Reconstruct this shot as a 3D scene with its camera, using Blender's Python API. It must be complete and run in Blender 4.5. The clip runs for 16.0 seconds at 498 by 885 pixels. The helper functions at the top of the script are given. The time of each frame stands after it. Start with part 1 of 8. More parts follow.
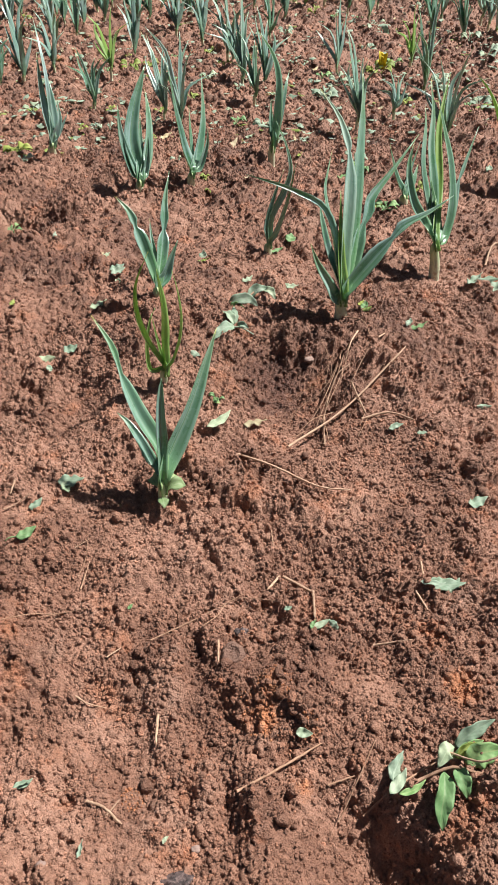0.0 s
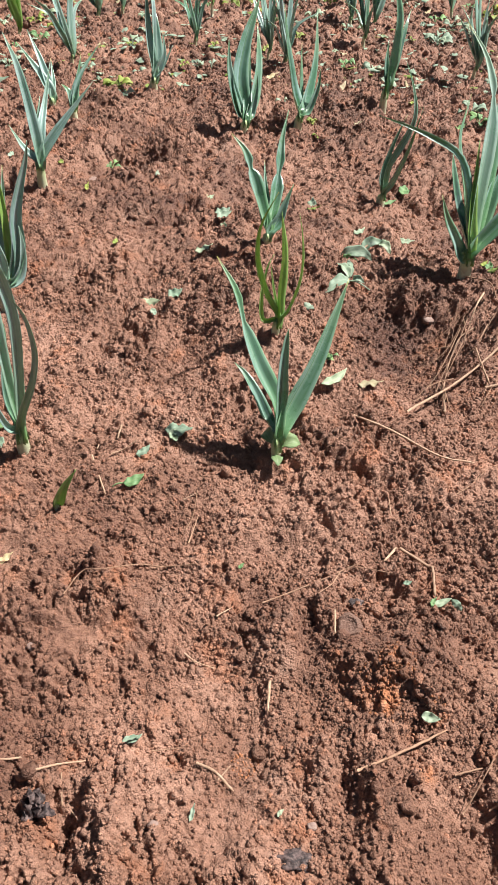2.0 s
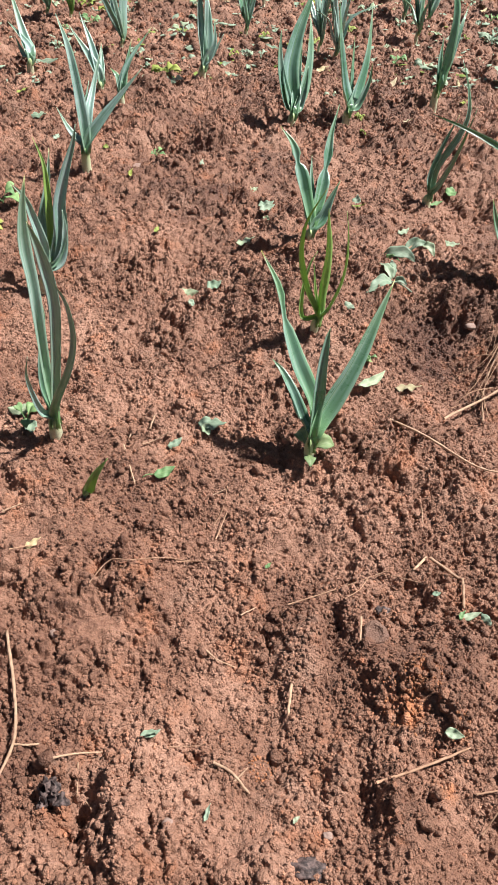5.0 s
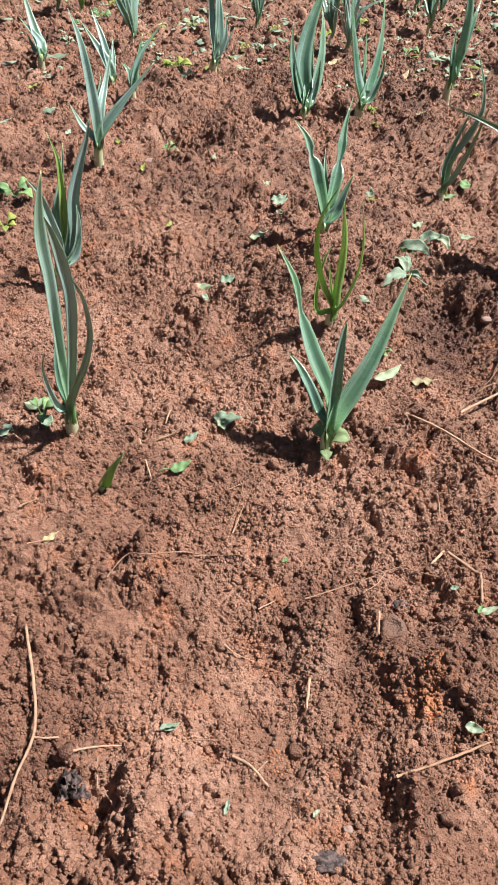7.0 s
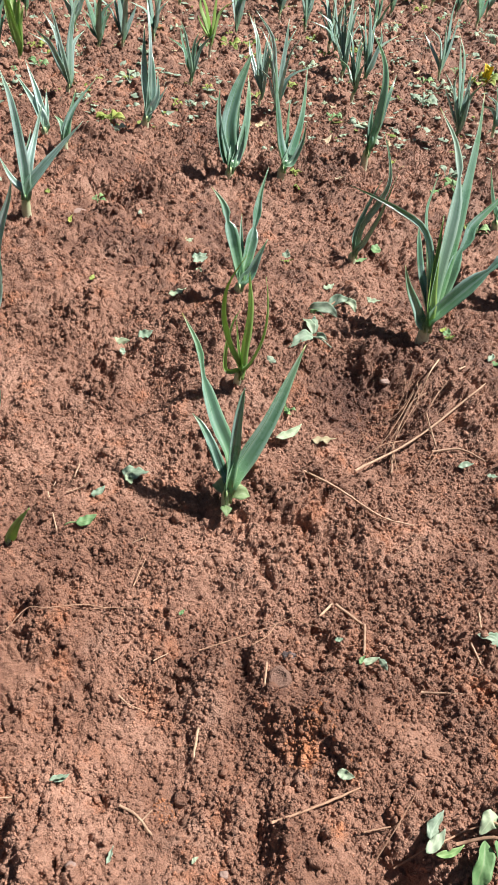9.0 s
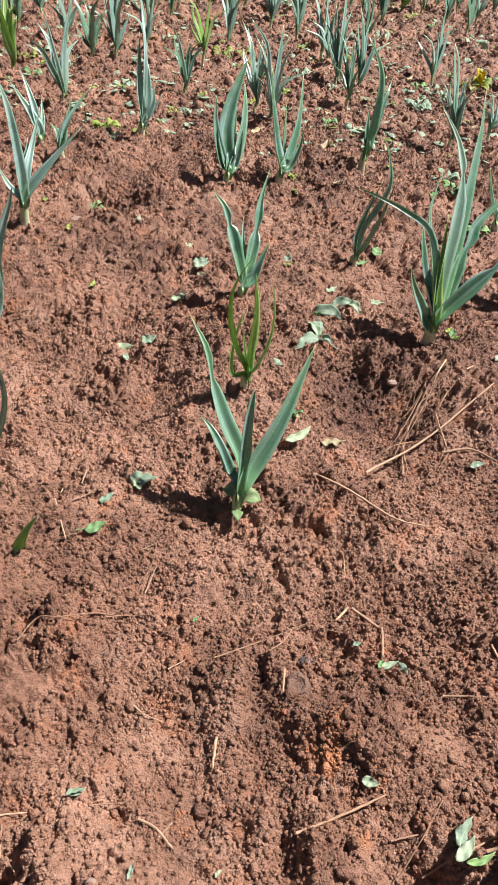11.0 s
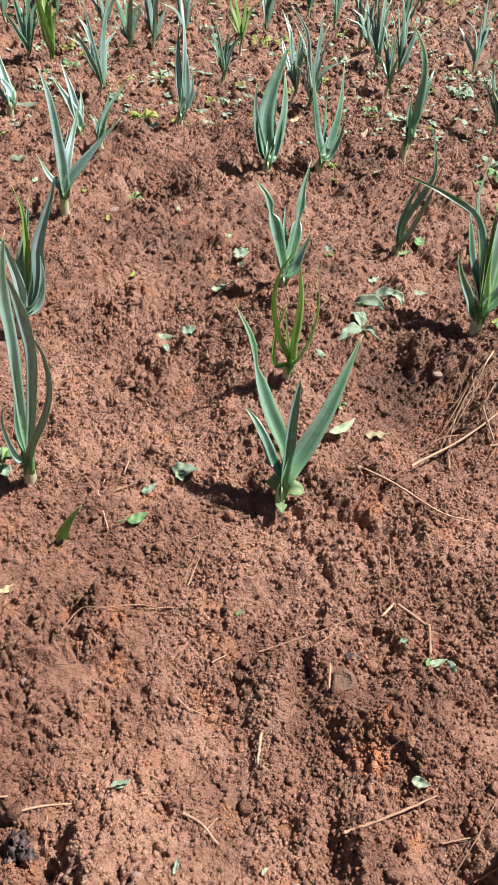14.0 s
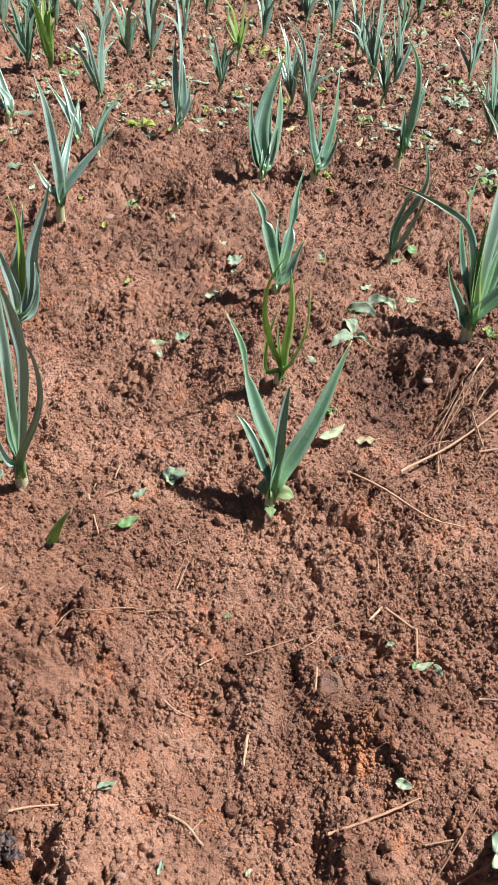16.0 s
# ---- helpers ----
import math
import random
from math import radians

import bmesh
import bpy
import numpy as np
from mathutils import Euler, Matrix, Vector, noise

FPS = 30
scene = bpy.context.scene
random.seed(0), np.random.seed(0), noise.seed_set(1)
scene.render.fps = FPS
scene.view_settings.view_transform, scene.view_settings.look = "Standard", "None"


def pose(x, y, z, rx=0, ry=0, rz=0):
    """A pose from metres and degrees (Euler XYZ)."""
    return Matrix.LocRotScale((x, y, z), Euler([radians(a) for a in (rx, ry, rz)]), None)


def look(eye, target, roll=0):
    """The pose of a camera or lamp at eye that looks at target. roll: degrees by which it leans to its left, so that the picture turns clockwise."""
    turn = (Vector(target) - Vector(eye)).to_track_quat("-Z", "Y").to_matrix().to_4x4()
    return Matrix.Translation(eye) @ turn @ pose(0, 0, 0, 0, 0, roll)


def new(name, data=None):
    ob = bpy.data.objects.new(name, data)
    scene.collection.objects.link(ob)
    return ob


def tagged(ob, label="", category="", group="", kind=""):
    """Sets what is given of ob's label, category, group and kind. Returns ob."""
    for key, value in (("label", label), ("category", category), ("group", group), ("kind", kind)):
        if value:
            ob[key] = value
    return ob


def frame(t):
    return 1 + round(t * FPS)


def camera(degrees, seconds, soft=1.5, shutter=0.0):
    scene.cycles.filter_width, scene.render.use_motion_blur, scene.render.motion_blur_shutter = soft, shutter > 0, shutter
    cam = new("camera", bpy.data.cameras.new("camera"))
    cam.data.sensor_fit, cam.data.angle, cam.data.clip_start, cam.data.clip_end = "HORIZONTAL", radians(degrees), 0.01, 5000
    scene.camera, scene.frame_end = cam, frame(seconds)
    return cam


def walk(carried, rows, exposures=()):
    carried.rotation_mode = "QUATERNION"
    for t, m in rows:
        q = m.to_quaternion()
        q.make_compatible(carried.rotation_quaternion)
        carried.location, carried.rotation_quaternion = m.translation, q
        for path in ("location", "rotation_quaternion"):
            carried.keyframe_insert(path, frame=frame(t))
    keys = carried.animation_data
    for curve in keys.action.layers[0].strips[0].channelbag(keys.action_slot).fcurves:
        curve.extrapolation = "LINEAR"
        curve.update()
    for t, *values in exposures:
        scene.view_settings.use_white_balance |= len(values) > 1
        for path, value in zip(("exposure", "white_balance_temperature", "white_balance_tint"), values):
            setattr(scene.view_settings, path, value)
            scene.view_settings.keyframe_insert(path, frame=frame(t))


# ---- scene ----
cam = camera(38.0, 16.0, soft=0.5)
PATH = [
    (0, (0.021, -0.872, 0.852), (0.225, 0.639, -0.442), -1.4),
    (0.5, (0.02, -0.874, 0.836), (0.236, 0.621, -0.475), -1.4),
    (1, (-0.017, -0.857, 0.82), (0.182, 0.616, -0.517), -1.2),
    (1.5, (-0.042, -0.848, 0.819), (0.131, 0.607, -0.543), -0.6),
    (2, (-0.081, -0.816, 0.81), (-0.023, 0.634, -0.566), -0.6),
    (2.5, (-0.089, -0.809, 0.808), (-0.085, 0.636, -0.575), -0.6),
    (3, (-0.089, -0.808, 0.807), (-0.09, 0.632, -0.581), -0.1),
    (3.5, (-0.096, -0.805, 0.812), (-0.095, 0.634, -0.577), 0.6),
    (4, (-0.096, -0.803, 0.811), (-0.093, 0.635, -0.578), 1.0),
    (6.5, (-0.098, -0.801, 0.8), (-0.122, 0.632, -0.595), 0.5),
    (7, (-0.107, -0.802, 0.803), (-0.137, 0.627, -0.596), 0.2),
    (7.5, (-0.114, -0.796, 0.81), (-0.155, 0.633, -0.589), 0.1),
    (8, (-0.115, -0.797, 0.813), (-0.159, 0.636, -0.582), 0.5),
    (8.5, (-0.07, -0.809, 0.871), (0.007, 0.654, -0.491), 4.2),
    (8.7, (-0.049, -0.819, 0.88), (0.074, 0.66, -0.46), 5.6),
    (10.8, (-0.069, -0.813, 0.853), (0.079, 0.688, -0.46), 5.0),
    (11, (-0.073, -0.812, 0.856), (0.072, 0.693, -0.454), 4.8),
    (11.5, (-0.072, -0.812, 0.852), (0.064, 0.693, -0.458), 4.6),
    (12, (-0.075, -0.809, 0.843), (0.043, 0.696, -0.468), 4.2),
    (12.5, (-0.081, -0.806, 0.836), (0.027, 0.697, -0.479), 3.9),
    (13, (-0.077, -0.808, 0.833), (0.02, 0.692, -0.487), 3.6),
    (13.5, (-0.085, -0.807, 0.836), (0.006, 0.689, -0.488), 3.4),
    (14, (-0.094, -0.801, 0.84), (-0.031, 0.695, -0.486), 3.2),
    (14.5, (-0.094, -0.801, 0.838), (-0.037, 0.698, -0.485), 3.5),
    (15, (-0.091, -0.804, 0.838), (-0.039, 0.699, -0.48), 3.5),
    (15.5, (-0.078, -0.812, 0.839), (-0.023, 0.694, -0.476), 3.5),
    (16, (-0.079, -0.811, 0.844), (-0.015, 0.698, -0.466), 3.4),
]
walk(cam, [(t, look(eye, target, roll)) for t, eye, target, roll in PATH], [(0.0, 0.74), (1.5, 0.88), (16.0, 0.84)])

# ---- light ----
SUN_TO = Vector((0.53, 0.13, 0.83)).normalized()
world = bpy.data.worlds.new("sky")
scene.world = world
world.use_nodes = True
wn = world.node_tree.nodes
sky = wn.new("ShaderNodeTexSky")
sky.sky_type = "NISHITA"
sky.sun_disc = False
sky.sun_elevation = math.asin(SUN_TO.z)
sky.sun_rotation = math.atan2(SUN_TO.x, SUN_TO.y)
sky.air_density = 1.3
sky.dust_density = 2.0
wn["Background"].inputs["Strength"].default_value = 0.022
world.node_tree.links.new(sky.outputs["Color"], wn["Background"].inputs["Color"])
sun = new("sun", bpy.data.lights.new("sun", "SUN"))
sun.data.energy = 5.0
sun.data.angle = radians(2.0)
sun.data.color = (1.0, 0.96, 0.91)
sun.matrix_world = look(SUN_TO * 20, (0, 0, 0))


# ---- materials ----
class Nodes:
    """A material with a few short ways to add nodes."""

    def __init__(self, name, rough=0.8, spec=0.3):
        self.mat = bpy.data.materials.new(name)
        self.mat.use_nodes = True
        self.n, self.l = self.mat.node_tree.nodes, self.mat.node_tree.links
        self.b = self.n["Principled BSDF"]
        self.b.inputs["Roughness"].default_value = rough
        self.b.inputs["Specular IOR Level"].default_value = spec

    def put(self, kind, **values):
        node = self.n.new(kind)
        for key, value in values.items():
            node.inputs[key.replace("_", " ")].default_value = value
        return node

    def link(self, a, b):
        self.l.new(a, b)

    def noise(self, scale, detail=4.0, rough=0.6, vec=None):
        node = self.put("ShaderNodeTexNoise", Scale=scale, Detail=detail, Roughness=rough)
        if vec:
            self.link(vec, node.inputs["Vector"])
        return node.outputs["Fac"]

    def ramp(self, fac, *stops):
        node = self.n.new("ShaderNodeValToRGB")
        el = node.color_ramp.elements
        while len(el) < len(stops):
            el.new(0.5)
        for e, (pos, col) in zip(el, stops):
            e.position, e.color = pos, (*col, 1)
        self.link(fac, node.inputs["Fac"])
        return node.outputs["Color"]

    def mix(self, fac, a, b, blend="MIX"):
        node = self.n.new("ShaderNodeMix")
        node.data_type, node.blend_type = "RGBA", blend
        for k, value in ((0, fac), (6, a), (7, b)):
            if isinstance(value, bpy.types.NodeSocket):
                self.link(value, node.inputs[k])
            else:
                node.inputs[k].default_value = (*value, 1) if k else value
        return node.outputs[2]

    def maths(self, op, a, b=0.0):
        node = self.n.new("ShaderNodeMath")
        node.operation = op
        for sock, value in zip(node.inputs, (a, b)):
            if isinstance(value, bpy.types.NodeSocket):
                self.link(value, sock)
            else:
                sock.default_value = value
        return node.outputs[0]

    def maths_vector(self, a, shift):
        node = self.n.new("ShaderNodeVectorMath")
        node.operation = "ADD"
        node.inputs[1].default_value = shift
        self.link(a, node.inputs[0])
        return node.outputs["Vector"]

    def place(self):
        return self.n.new("ShaderNodeNewGeometry").outputs["Position"]

    def chance(self):
        return self.n.new("ShaderNodeObjectInfo").outputs["Random"]

    def island(self):
        return self.n.new("ShaderNodeNewGeometry").outputs["Random Per Island"]

    def uv(self):
        node = self.n.new("ShaderNodeSeparateXYZ")
        self.link(self.n.new("ShaderNodeUVMap").outputs["UV"], node.inputs[0])
        return node.outputs["X"], node.outputs["Y"]

    def bump(self, height, strength, distance):
        node = self.put("ShaderNodeBump", Strength=strength, Distance=distance)
        self.link(height, node.inputs["Height"])
        self.link(node.outputs["Normal"], self.b.inputs["Normal"])

    def colour(self, socket):
        self.link(socket, self.b.inputs["Base Color"])
        return self

    def through_light(self, socket, amount):
        """Lets part of the light through, as a thin leaf does."""
        t = self.n.new("ShaderNodeBsdfTranslucent")
        self.link(socket, t.inputs["Color"])
        m = self.n.new("ShaderNodeMixShader")
        m.inputs[0].default_value = amount
        out = self.n["Material Output"]
        self.link(self.b.outputs[0], m.inputs[1])
        self.link(t.outputs[0], m.inputs[2])
        self.link(m.outputs[0], out.inputs["Surface"])


def soil_material(name, dark, mid, dry, islands=False):
    s = Nodes(name, 0.92, 0.45)
    p = s.place()
    broad = s.noise(5.0, 5, 0.62, p)
    fine = s.noise(60.0, 6, 0.7, p)
    grain = s.noise(420.0, 3, 0.6, p)
    amount = s.maths("ADD", s.maths("MULTIPLY", broad, 0.62), s.maths("MULTIPLY", fine, 0.38))
    # dried crust (+), turned moist soil (-) and painted light and shade: x, y, reach, amount
    for cx, cy, reach, more in ((-0.11, -0.48, 0.13, 0.12), (-0.42, -0.42, 0.12, -0.04), (-0.30, 0.30, 0.26, 0.05), (0.12, 0.40, 0.22, 0.03), (-0.10, -0.35, 0.06, 0.09), (-0.24, -0.39, 0.09, -0.05), (-0.03, -0.17, 0.07, 0.06), (0.04, -0.38, 0.05, -0.09), (0.10, -0.20, 0.09, 0.06), (0.05, 0.05, 0.16, 0.04), (0.27, 0.33, 0.13, -0.10), (-0.24, 0.95, 0.24, -0.04), (0.55, 0.15, 0.14, 0.05)):
        gap = s.n.new("ShaderNodeVectorMath")
        gap.operation = "DISTANCE"
        gap.inputs[1].default_value = (cx, cy, 0)
        s.link(p, gap.inputs[0])
        near = s.ramp(s.maths("DIVIDE", gap.outputs["Value"], reach * 1.5), (0.15, (1, 1, 1)), (1.0, (0, 0, 0)))
        amount = s.maths("ADD", amount, s.maths("MULTIPLY", near, more))
    col = s.ramp(amount, (0.34, dark), (0.5, mid), (0.66, dry))
    # rusty clay worked in here and there, and greyer dried crust
    rust = s.ramp(s.noise(11.0, 4, 0.65, p), (0.56, (0, 0, 0)), (0.70, (0.55,) * 3))
    col = s.mix(rust, col, (0.44, 0.175, 0.085))
    for cx, cy, reach in ((0.112, -0.372, 0.030), (0.093, -0.410, 0.026), (-0.076, -0.463, 0.020), (0.150, -0.435, 0.016), (0.355, -0.405, 0.030), (0.13, -0.50, 0.02)):
        gap = s.n.new("ShaderNodeVectorMath")
        gap.operation = "DISTANCE"
        gap.inputs[1].default_value = (cx, cy, 0)
        s.link(p, gap.inputs[0])
        spread_out = s.maths("ADD", s.maths("DIVIDE", gap.outputs["Value"], reach), s.maths("SUBTRACT", s.maths("MULTIPLY", fine, 1.6), 0.8))
        col = s.mix(s.ramp(spread_out, (0.35, (0.75,) * 3), (1.0, (0, 0, 0))), col, (0.50, 0.205, 0.095))
    ash = s.ramp(s.noise(8.0, 5, 0.7, s.maths_vector(p, (3.1, 7.7, 0.0))), (0.58, (0, 0, 0)), (0.70, (0.40,) * 3))
    col = s.mix(ash, col, (0.42, 0.27, 0.205))
    speck = s.ramp(grain, (0.34, (0.70, 0.66, 0.64)), (0.55, (1, 1, 1)), (0.75, (1.18, 1.16, 1.14)))
    col = s.mix(1.0, col, speck, "MULTIPLY")
    if islands:
        tone = s.ramp(s.island(), (0.0, (0.76, 0.74, 0.73)), (0.5, (0.99, 0.99, 0.99)), (0.93, (1.18, 1.18, 1.17)), (1.0, (1.5, 1.38, 1.28)))
        col = s.mix(1.0, col, tone, "MULTIPLY")
    s.colour(col)
    cells = s.put("ShaderNodeTexVoronoi", Scale=480.0)
    bent = s.n.new("ShaderNodeMix")
    bent.data_type = "VECTOR"
    bent.inputs[0].default_value = 0.004
    wob = s.put("ShaderNodeTexNoise", Scale=160.0, Detail=2.0)
    s.link(p, wob.inputs["Vector"])
    s.link(p, bent.inputs[4])
    s.link(wob.outputs["Color"], bent.inputs[5])
    s.link(bent.outputs[1], cells.inputs["Vector"])
    knobs = s.maths("SUBTRACT", 1.0, cells.outputs["Distance"])
    mealy = s.noise(380.0, 4, 0.7, p)
    s.bump(s.maths("ADD", s.maths("MULTIPLY", mealy, 1.2), s.maths("ADD", s.maths("MULTIPLY", knobs, 0.7), s.maths("MULTIPLY", s.noise(75.0, 4, 0.65, p), 3.2))), 0.9, 0.0024)
    s.link(s.ramp(broad, (0.35, (0.52,) * 3), (0.6, (0.75,) * 3)), s.b.inputs["Roughness"])
    return s.mat


def leaf_material(name, face, deep, edge, foot, sheen=0.28, let=0.24):
    s = Nodes(name, sheen, 0.9)
    u, v = s.uv()
    p = s.place()
    across = s.maths("ABSOLUTE", s.maths("SUBTRACT", s.maths("MULTIPLY", u, 2.0), 1.0))
    wax = s.noise(22.0, 5, 0.6, p)
    along = s.n.new("ShaderNodeCombineXYZ")
    for k, value in enumerate((s.maths("MULTIPLY", u, 7.0), s.maths("MULTIPLY", v, 1.6), s.maths("MULTIPLY", s.chance(), 40.0))):
        s.link(value, along.inputs[k])
    # waxy coat in pale streaks, with the blade's bluish highlights painted in
    streak = s.noise(1.0, 4, 0.55, along.outputs[0])
    bloom_sheen = s.maths("ADD", s.maths("MULTIPLY", streak, 0.65), s.maths("MULTIPLY", wax, 0.35))
    col = s.mix(s.ramp(bloom_sheen, (0.38, (0, 0, 0)), (0.60, (1, 1, 1))), deep, face)
    # one half of many blades painted darker, like the shaded side of the fold
    half = s.ramp(s.maths("ADD", u, s.maths("MULTIPLY", wax, 0.25)), (0.52, (0, 0, 0)), (0.74, (0.60,) * 3))
    col = s.mix(s.maths("MULTIPLY", half, s.maths("GREATER_THAN", s.chance(), 0.35)), col, deep)
    veins = s.maths("SINE", s.maths("MULTIPLY", u, 95.0))
    col = s.mix(s.maths("MULTIPLY", s.maths("ADD", veins, 1.0), 0.03), col, deep)
    col = s.mix(s.ramp(across, (0.90, (0, 0, 0)), (0.99, (0.35,) * 3)), col, edge)
    col = s.mix(s.ramp(across, (0.015, (0.40,) * 3), (0.06, (0, 0, 0))), col, edge)
    col = s.mix(s.ramp(v, (0.0, (0.9,) * 3), (0.17, (0, 0, 0))), col, foot)
    col = s.mix(s.ramp(v, (0.12, (0.60,) * 3), (0.50, (0, 0, 0))), col, (0.17, 0.35, 0.10))
    col = s.mix(s.ramp(v, (0.66, (0, 0, 0)), (0.95, (0.40,) * 3)), col, (0.20, 0.33, 0.11))
    tip = s.maths("MULTIPLY", s.ramp(v, (0.94, (0, 0, 0)), (1.0, (1, 1, 1))), s.maths("GREATER_THAN", s.chance(), 0.55))
    col = s.mix(tip, col, (0.42, 0.36, 0.12))
    tone = s.ramp(s.chance(), (0.0, (0.84, 0.88, 0.82)), (0.5, (1, 1, 1)), (1.0, (1.14, 1.1, 1.02)))
    col = s.mix(1.0, col, tone, "MULTIPLY")
    s.colour(col)
    s.bump(s.maths("ADD", s.maths("MULTIPLY", veins, 0.16), wax), 0.3, 0.0008)
    s.b.inputs["Sheen Weight"].default_value = 0.12
    s.b.inputs["Sheen Roughness"].default_value = 0.35
    s.b.inputs["Sheen Tint"].default_value = (0.85, 0.95, 1.0, 1)
    s.link(s.ramp(wax, (0.3, (sheen - 0.08,) * 3), (0.7, (sheen + 0.12,) * 3)), s.b.inputs["Roughness"])
    s.through_light(s.mix(0.55, col, (0.42, 0.64, 0.17)), let)
    return s.mat


def plain_leaf(name, a, b, vein, let=0.2, sheen=0.55):
    s = Nodes(name, sheen, 0.35)
    u, v = s.uv()
    p = s.place()
    col = s.mix(s.ramp(s.noise(70.0, 4, 0.6, p), (0.35, (0, 0, 0)), (0.65, (1, 1, 1))), a, b)
    across = s.maths("ABSOLUTE", s.maths("SUBTRACT", s.maths("MULTIPLY", u, 2.0), 1.0))
    ribs = s.maths("SINE", s.maths("SUBTRACT", s.maths("MULTIPLY", v, 40.0), s.maths("MULTIPLY", across, 14.0)))
    col = s.mix(s.ramp(ribs, (0.80, (0, 0, 0)), (1.0, (0.07,) * 3)), col, vein)
    col = s.mix(s.ramp(across, (0.03, (0.5,) * 3), (0.12, (0, 0, 0))), col, vein)
    tone = s.ramp(s.chance(), (0.0, (0.74, 0.80, 0.76)), (0.5, (1, 1, 1)), (1.0, (1.2, 1.15, 1.0)))
    col = s.mix(1.0, col, tone, "MULTIPLY")
    s.colour(col)
    s.bump(s.maths("ADD", s.maths("MULTIPLY", ribs, 0.3), s.noise(140.0, 4, 0.6, p)), 0.2, 0.0008)
    s.through_light(col, let)
    return s.mat


def straw_material(name, a, b):
    s = Nodes(name, 0.75, 0.3)
    p = s.place()
    u, v = s.uv()
    fibres = s.maths("SINE", s.maths("MULTIPLY", u, 60.0))
    col = s.mix(s.ramp(s.noise(120.0, 4, 0.6, p), (0.35, (0, 0, 0)), (0.65, (1, 1, 1))), a, b)
    col = s.mix(s.maths("MULTIPLY", s.maths("ADD", fibres, 1.0), 0.02), col, (0.10, 0.06, 0.035))
    tone = s.ramp(s.chance(), (0.0, (0.7, 0.66, 0.62)), (1.0, (1.15, 1.12, 1.05)))
    s.colour(s.mix(1.0, col, tone, "MULTIPLY"))
    s.bump(s.maths("ADD", s.maths("MULTIPLY", fibres, 0.3), s.noise(300.0, 3, 0.6, p)), 0.4, 0.0006)
    return s.mat


def stem_material(name, low, high):
    s = Nodes(name, 0.5, 0.4)
    u, v = s.uv()
    p = s.place()
    col = s.mix(s.ramp(v, (0.15, (0, 0, 0)), (0.85, (1, 1, 1))), low, high)
    lines = s.maths("SINE", s.maths("MULTIPLY", u, 75.0))
    col = s.mix(s.maths("MULTIPLY", s.maths("ADD", lines, 1.0), 0.05), col, (0.36, 0.42, 0.20))
    dirt = s.maths("MULTIPLY", s.ramp(v, (0.22, (0.5,) * 3), (0.42, (0, 0, 0))), s.ramp(s.noise(160.0, 4, 0.6, p), (0.45, (0, 0, 0)), (0.62, (1, 1, 1))))
    col = s.mix(dirt, col, (0.26, 0.12, 0.07))
    s.colour(col)
    s.through_light(col, 0.08)
    return s.mat


SOIL = soil_material("red_soil", (0.122, 0.053, 0.035), (0.274, 0.139, 0.092), (0.450, 0.258, 0.185))
CRUMB = soil_material("red_soil_crumbs", (0.122, 0.053, 0.035), (0.274, 0.139, 0.092), (0.450, 0.258, 0.185), True)
CLAY = soil_material("orange_clay", (0.34, 0.135, 0.065), (0.46, 0.195, 0.095), (0.54, 0.27, 0.15))
GREY_SOIL = soil_material("grey_soil_crust", (0.16, 0.085, 0.062), (0.24, 0.140, 0.105), (0.33, 0.215, 0.165))
BLADE = leaf_material("garlic_leaf", (0.345, 0.500, 0.495), (0.095, 0.245, 0.135), (0.44, 0.53, 0.40), (0.30, 0.40, 0.14))
# fresh green, brightened in colour for blades with sun behind them
BLADE_GREEN = leaf_material("garlic_leaf_fresh_backlit", (0.450, 0.600, 0.240), (0.270, 0.470, 0.110), (0.46, 0.53, 0.24), (0.46, 0.54, 0.18), 0.34, 0.42)
# waxy blue-green, paler so the colour holds reflected sky too
BLADE_PALE = leaf_material("garlic_leaf_waxy_sheen", (0.500, 0.640, 0.670), (0.200, 0.370, 0.300), (0.48, 0.56, 0.46), (0.32, 0.42, 0.18), 0.32, 0.24)
STEM = stem_material("garlic_stem", (0.62, 0.63, 0.46), (0.40, 0.52, 0.24))
WILTED = plain_leaf("wilted_leaf", (0.26, 0.355, 0.255), (0.40, 0.485, 0.375), (0.43, 0.51, 0.39))
FRESH = plain_leaf("weed_leaf", (0.16, 0.31, 0.125), (0.27, 0.42, 0.20), (0.32, 0.40, 0.20), 0.24)
SPROUT = plain_leaf("seedling_leaf", (0.25, 0.35, 0.16), (0.35, 0.45, 0.24), (0.42, 0.50, 0.30), 0.3)
LIME = plain_leaf("yellowing_leaf", (0.24, 0.33, 0.07), (0.38, 0.42, 0.12), (0.45, 0.46, 0.2), 0.3)
YELLOW = plain_leaf("yellow_petal", (0.75, 0.56, 0.02), (0.85, 0.66, 0.05), (0.8, 0.6, 0.05), 0.25)
DRYLEAF = plain_leaf("dry_leaf", (0.40, 0.33, 0.20), (0.52, 0.44, 0.30), (0.56, 0.48, 0.34), 0.12, 0.75)
STRAW = straw_material("straw", (0.40, 0.262, 0.185), (0.54, 0.385, 0.285))
ROOTY = straw_material("brown_root", (0.32, 0.19, 0.13), (0.46, 0.30, 0.215))
SLATE = Nodes("pinkish_stone", 0.8, 0.3).mat
CHAR = Nodes("charred_rag", 0.7, 0.4).mat
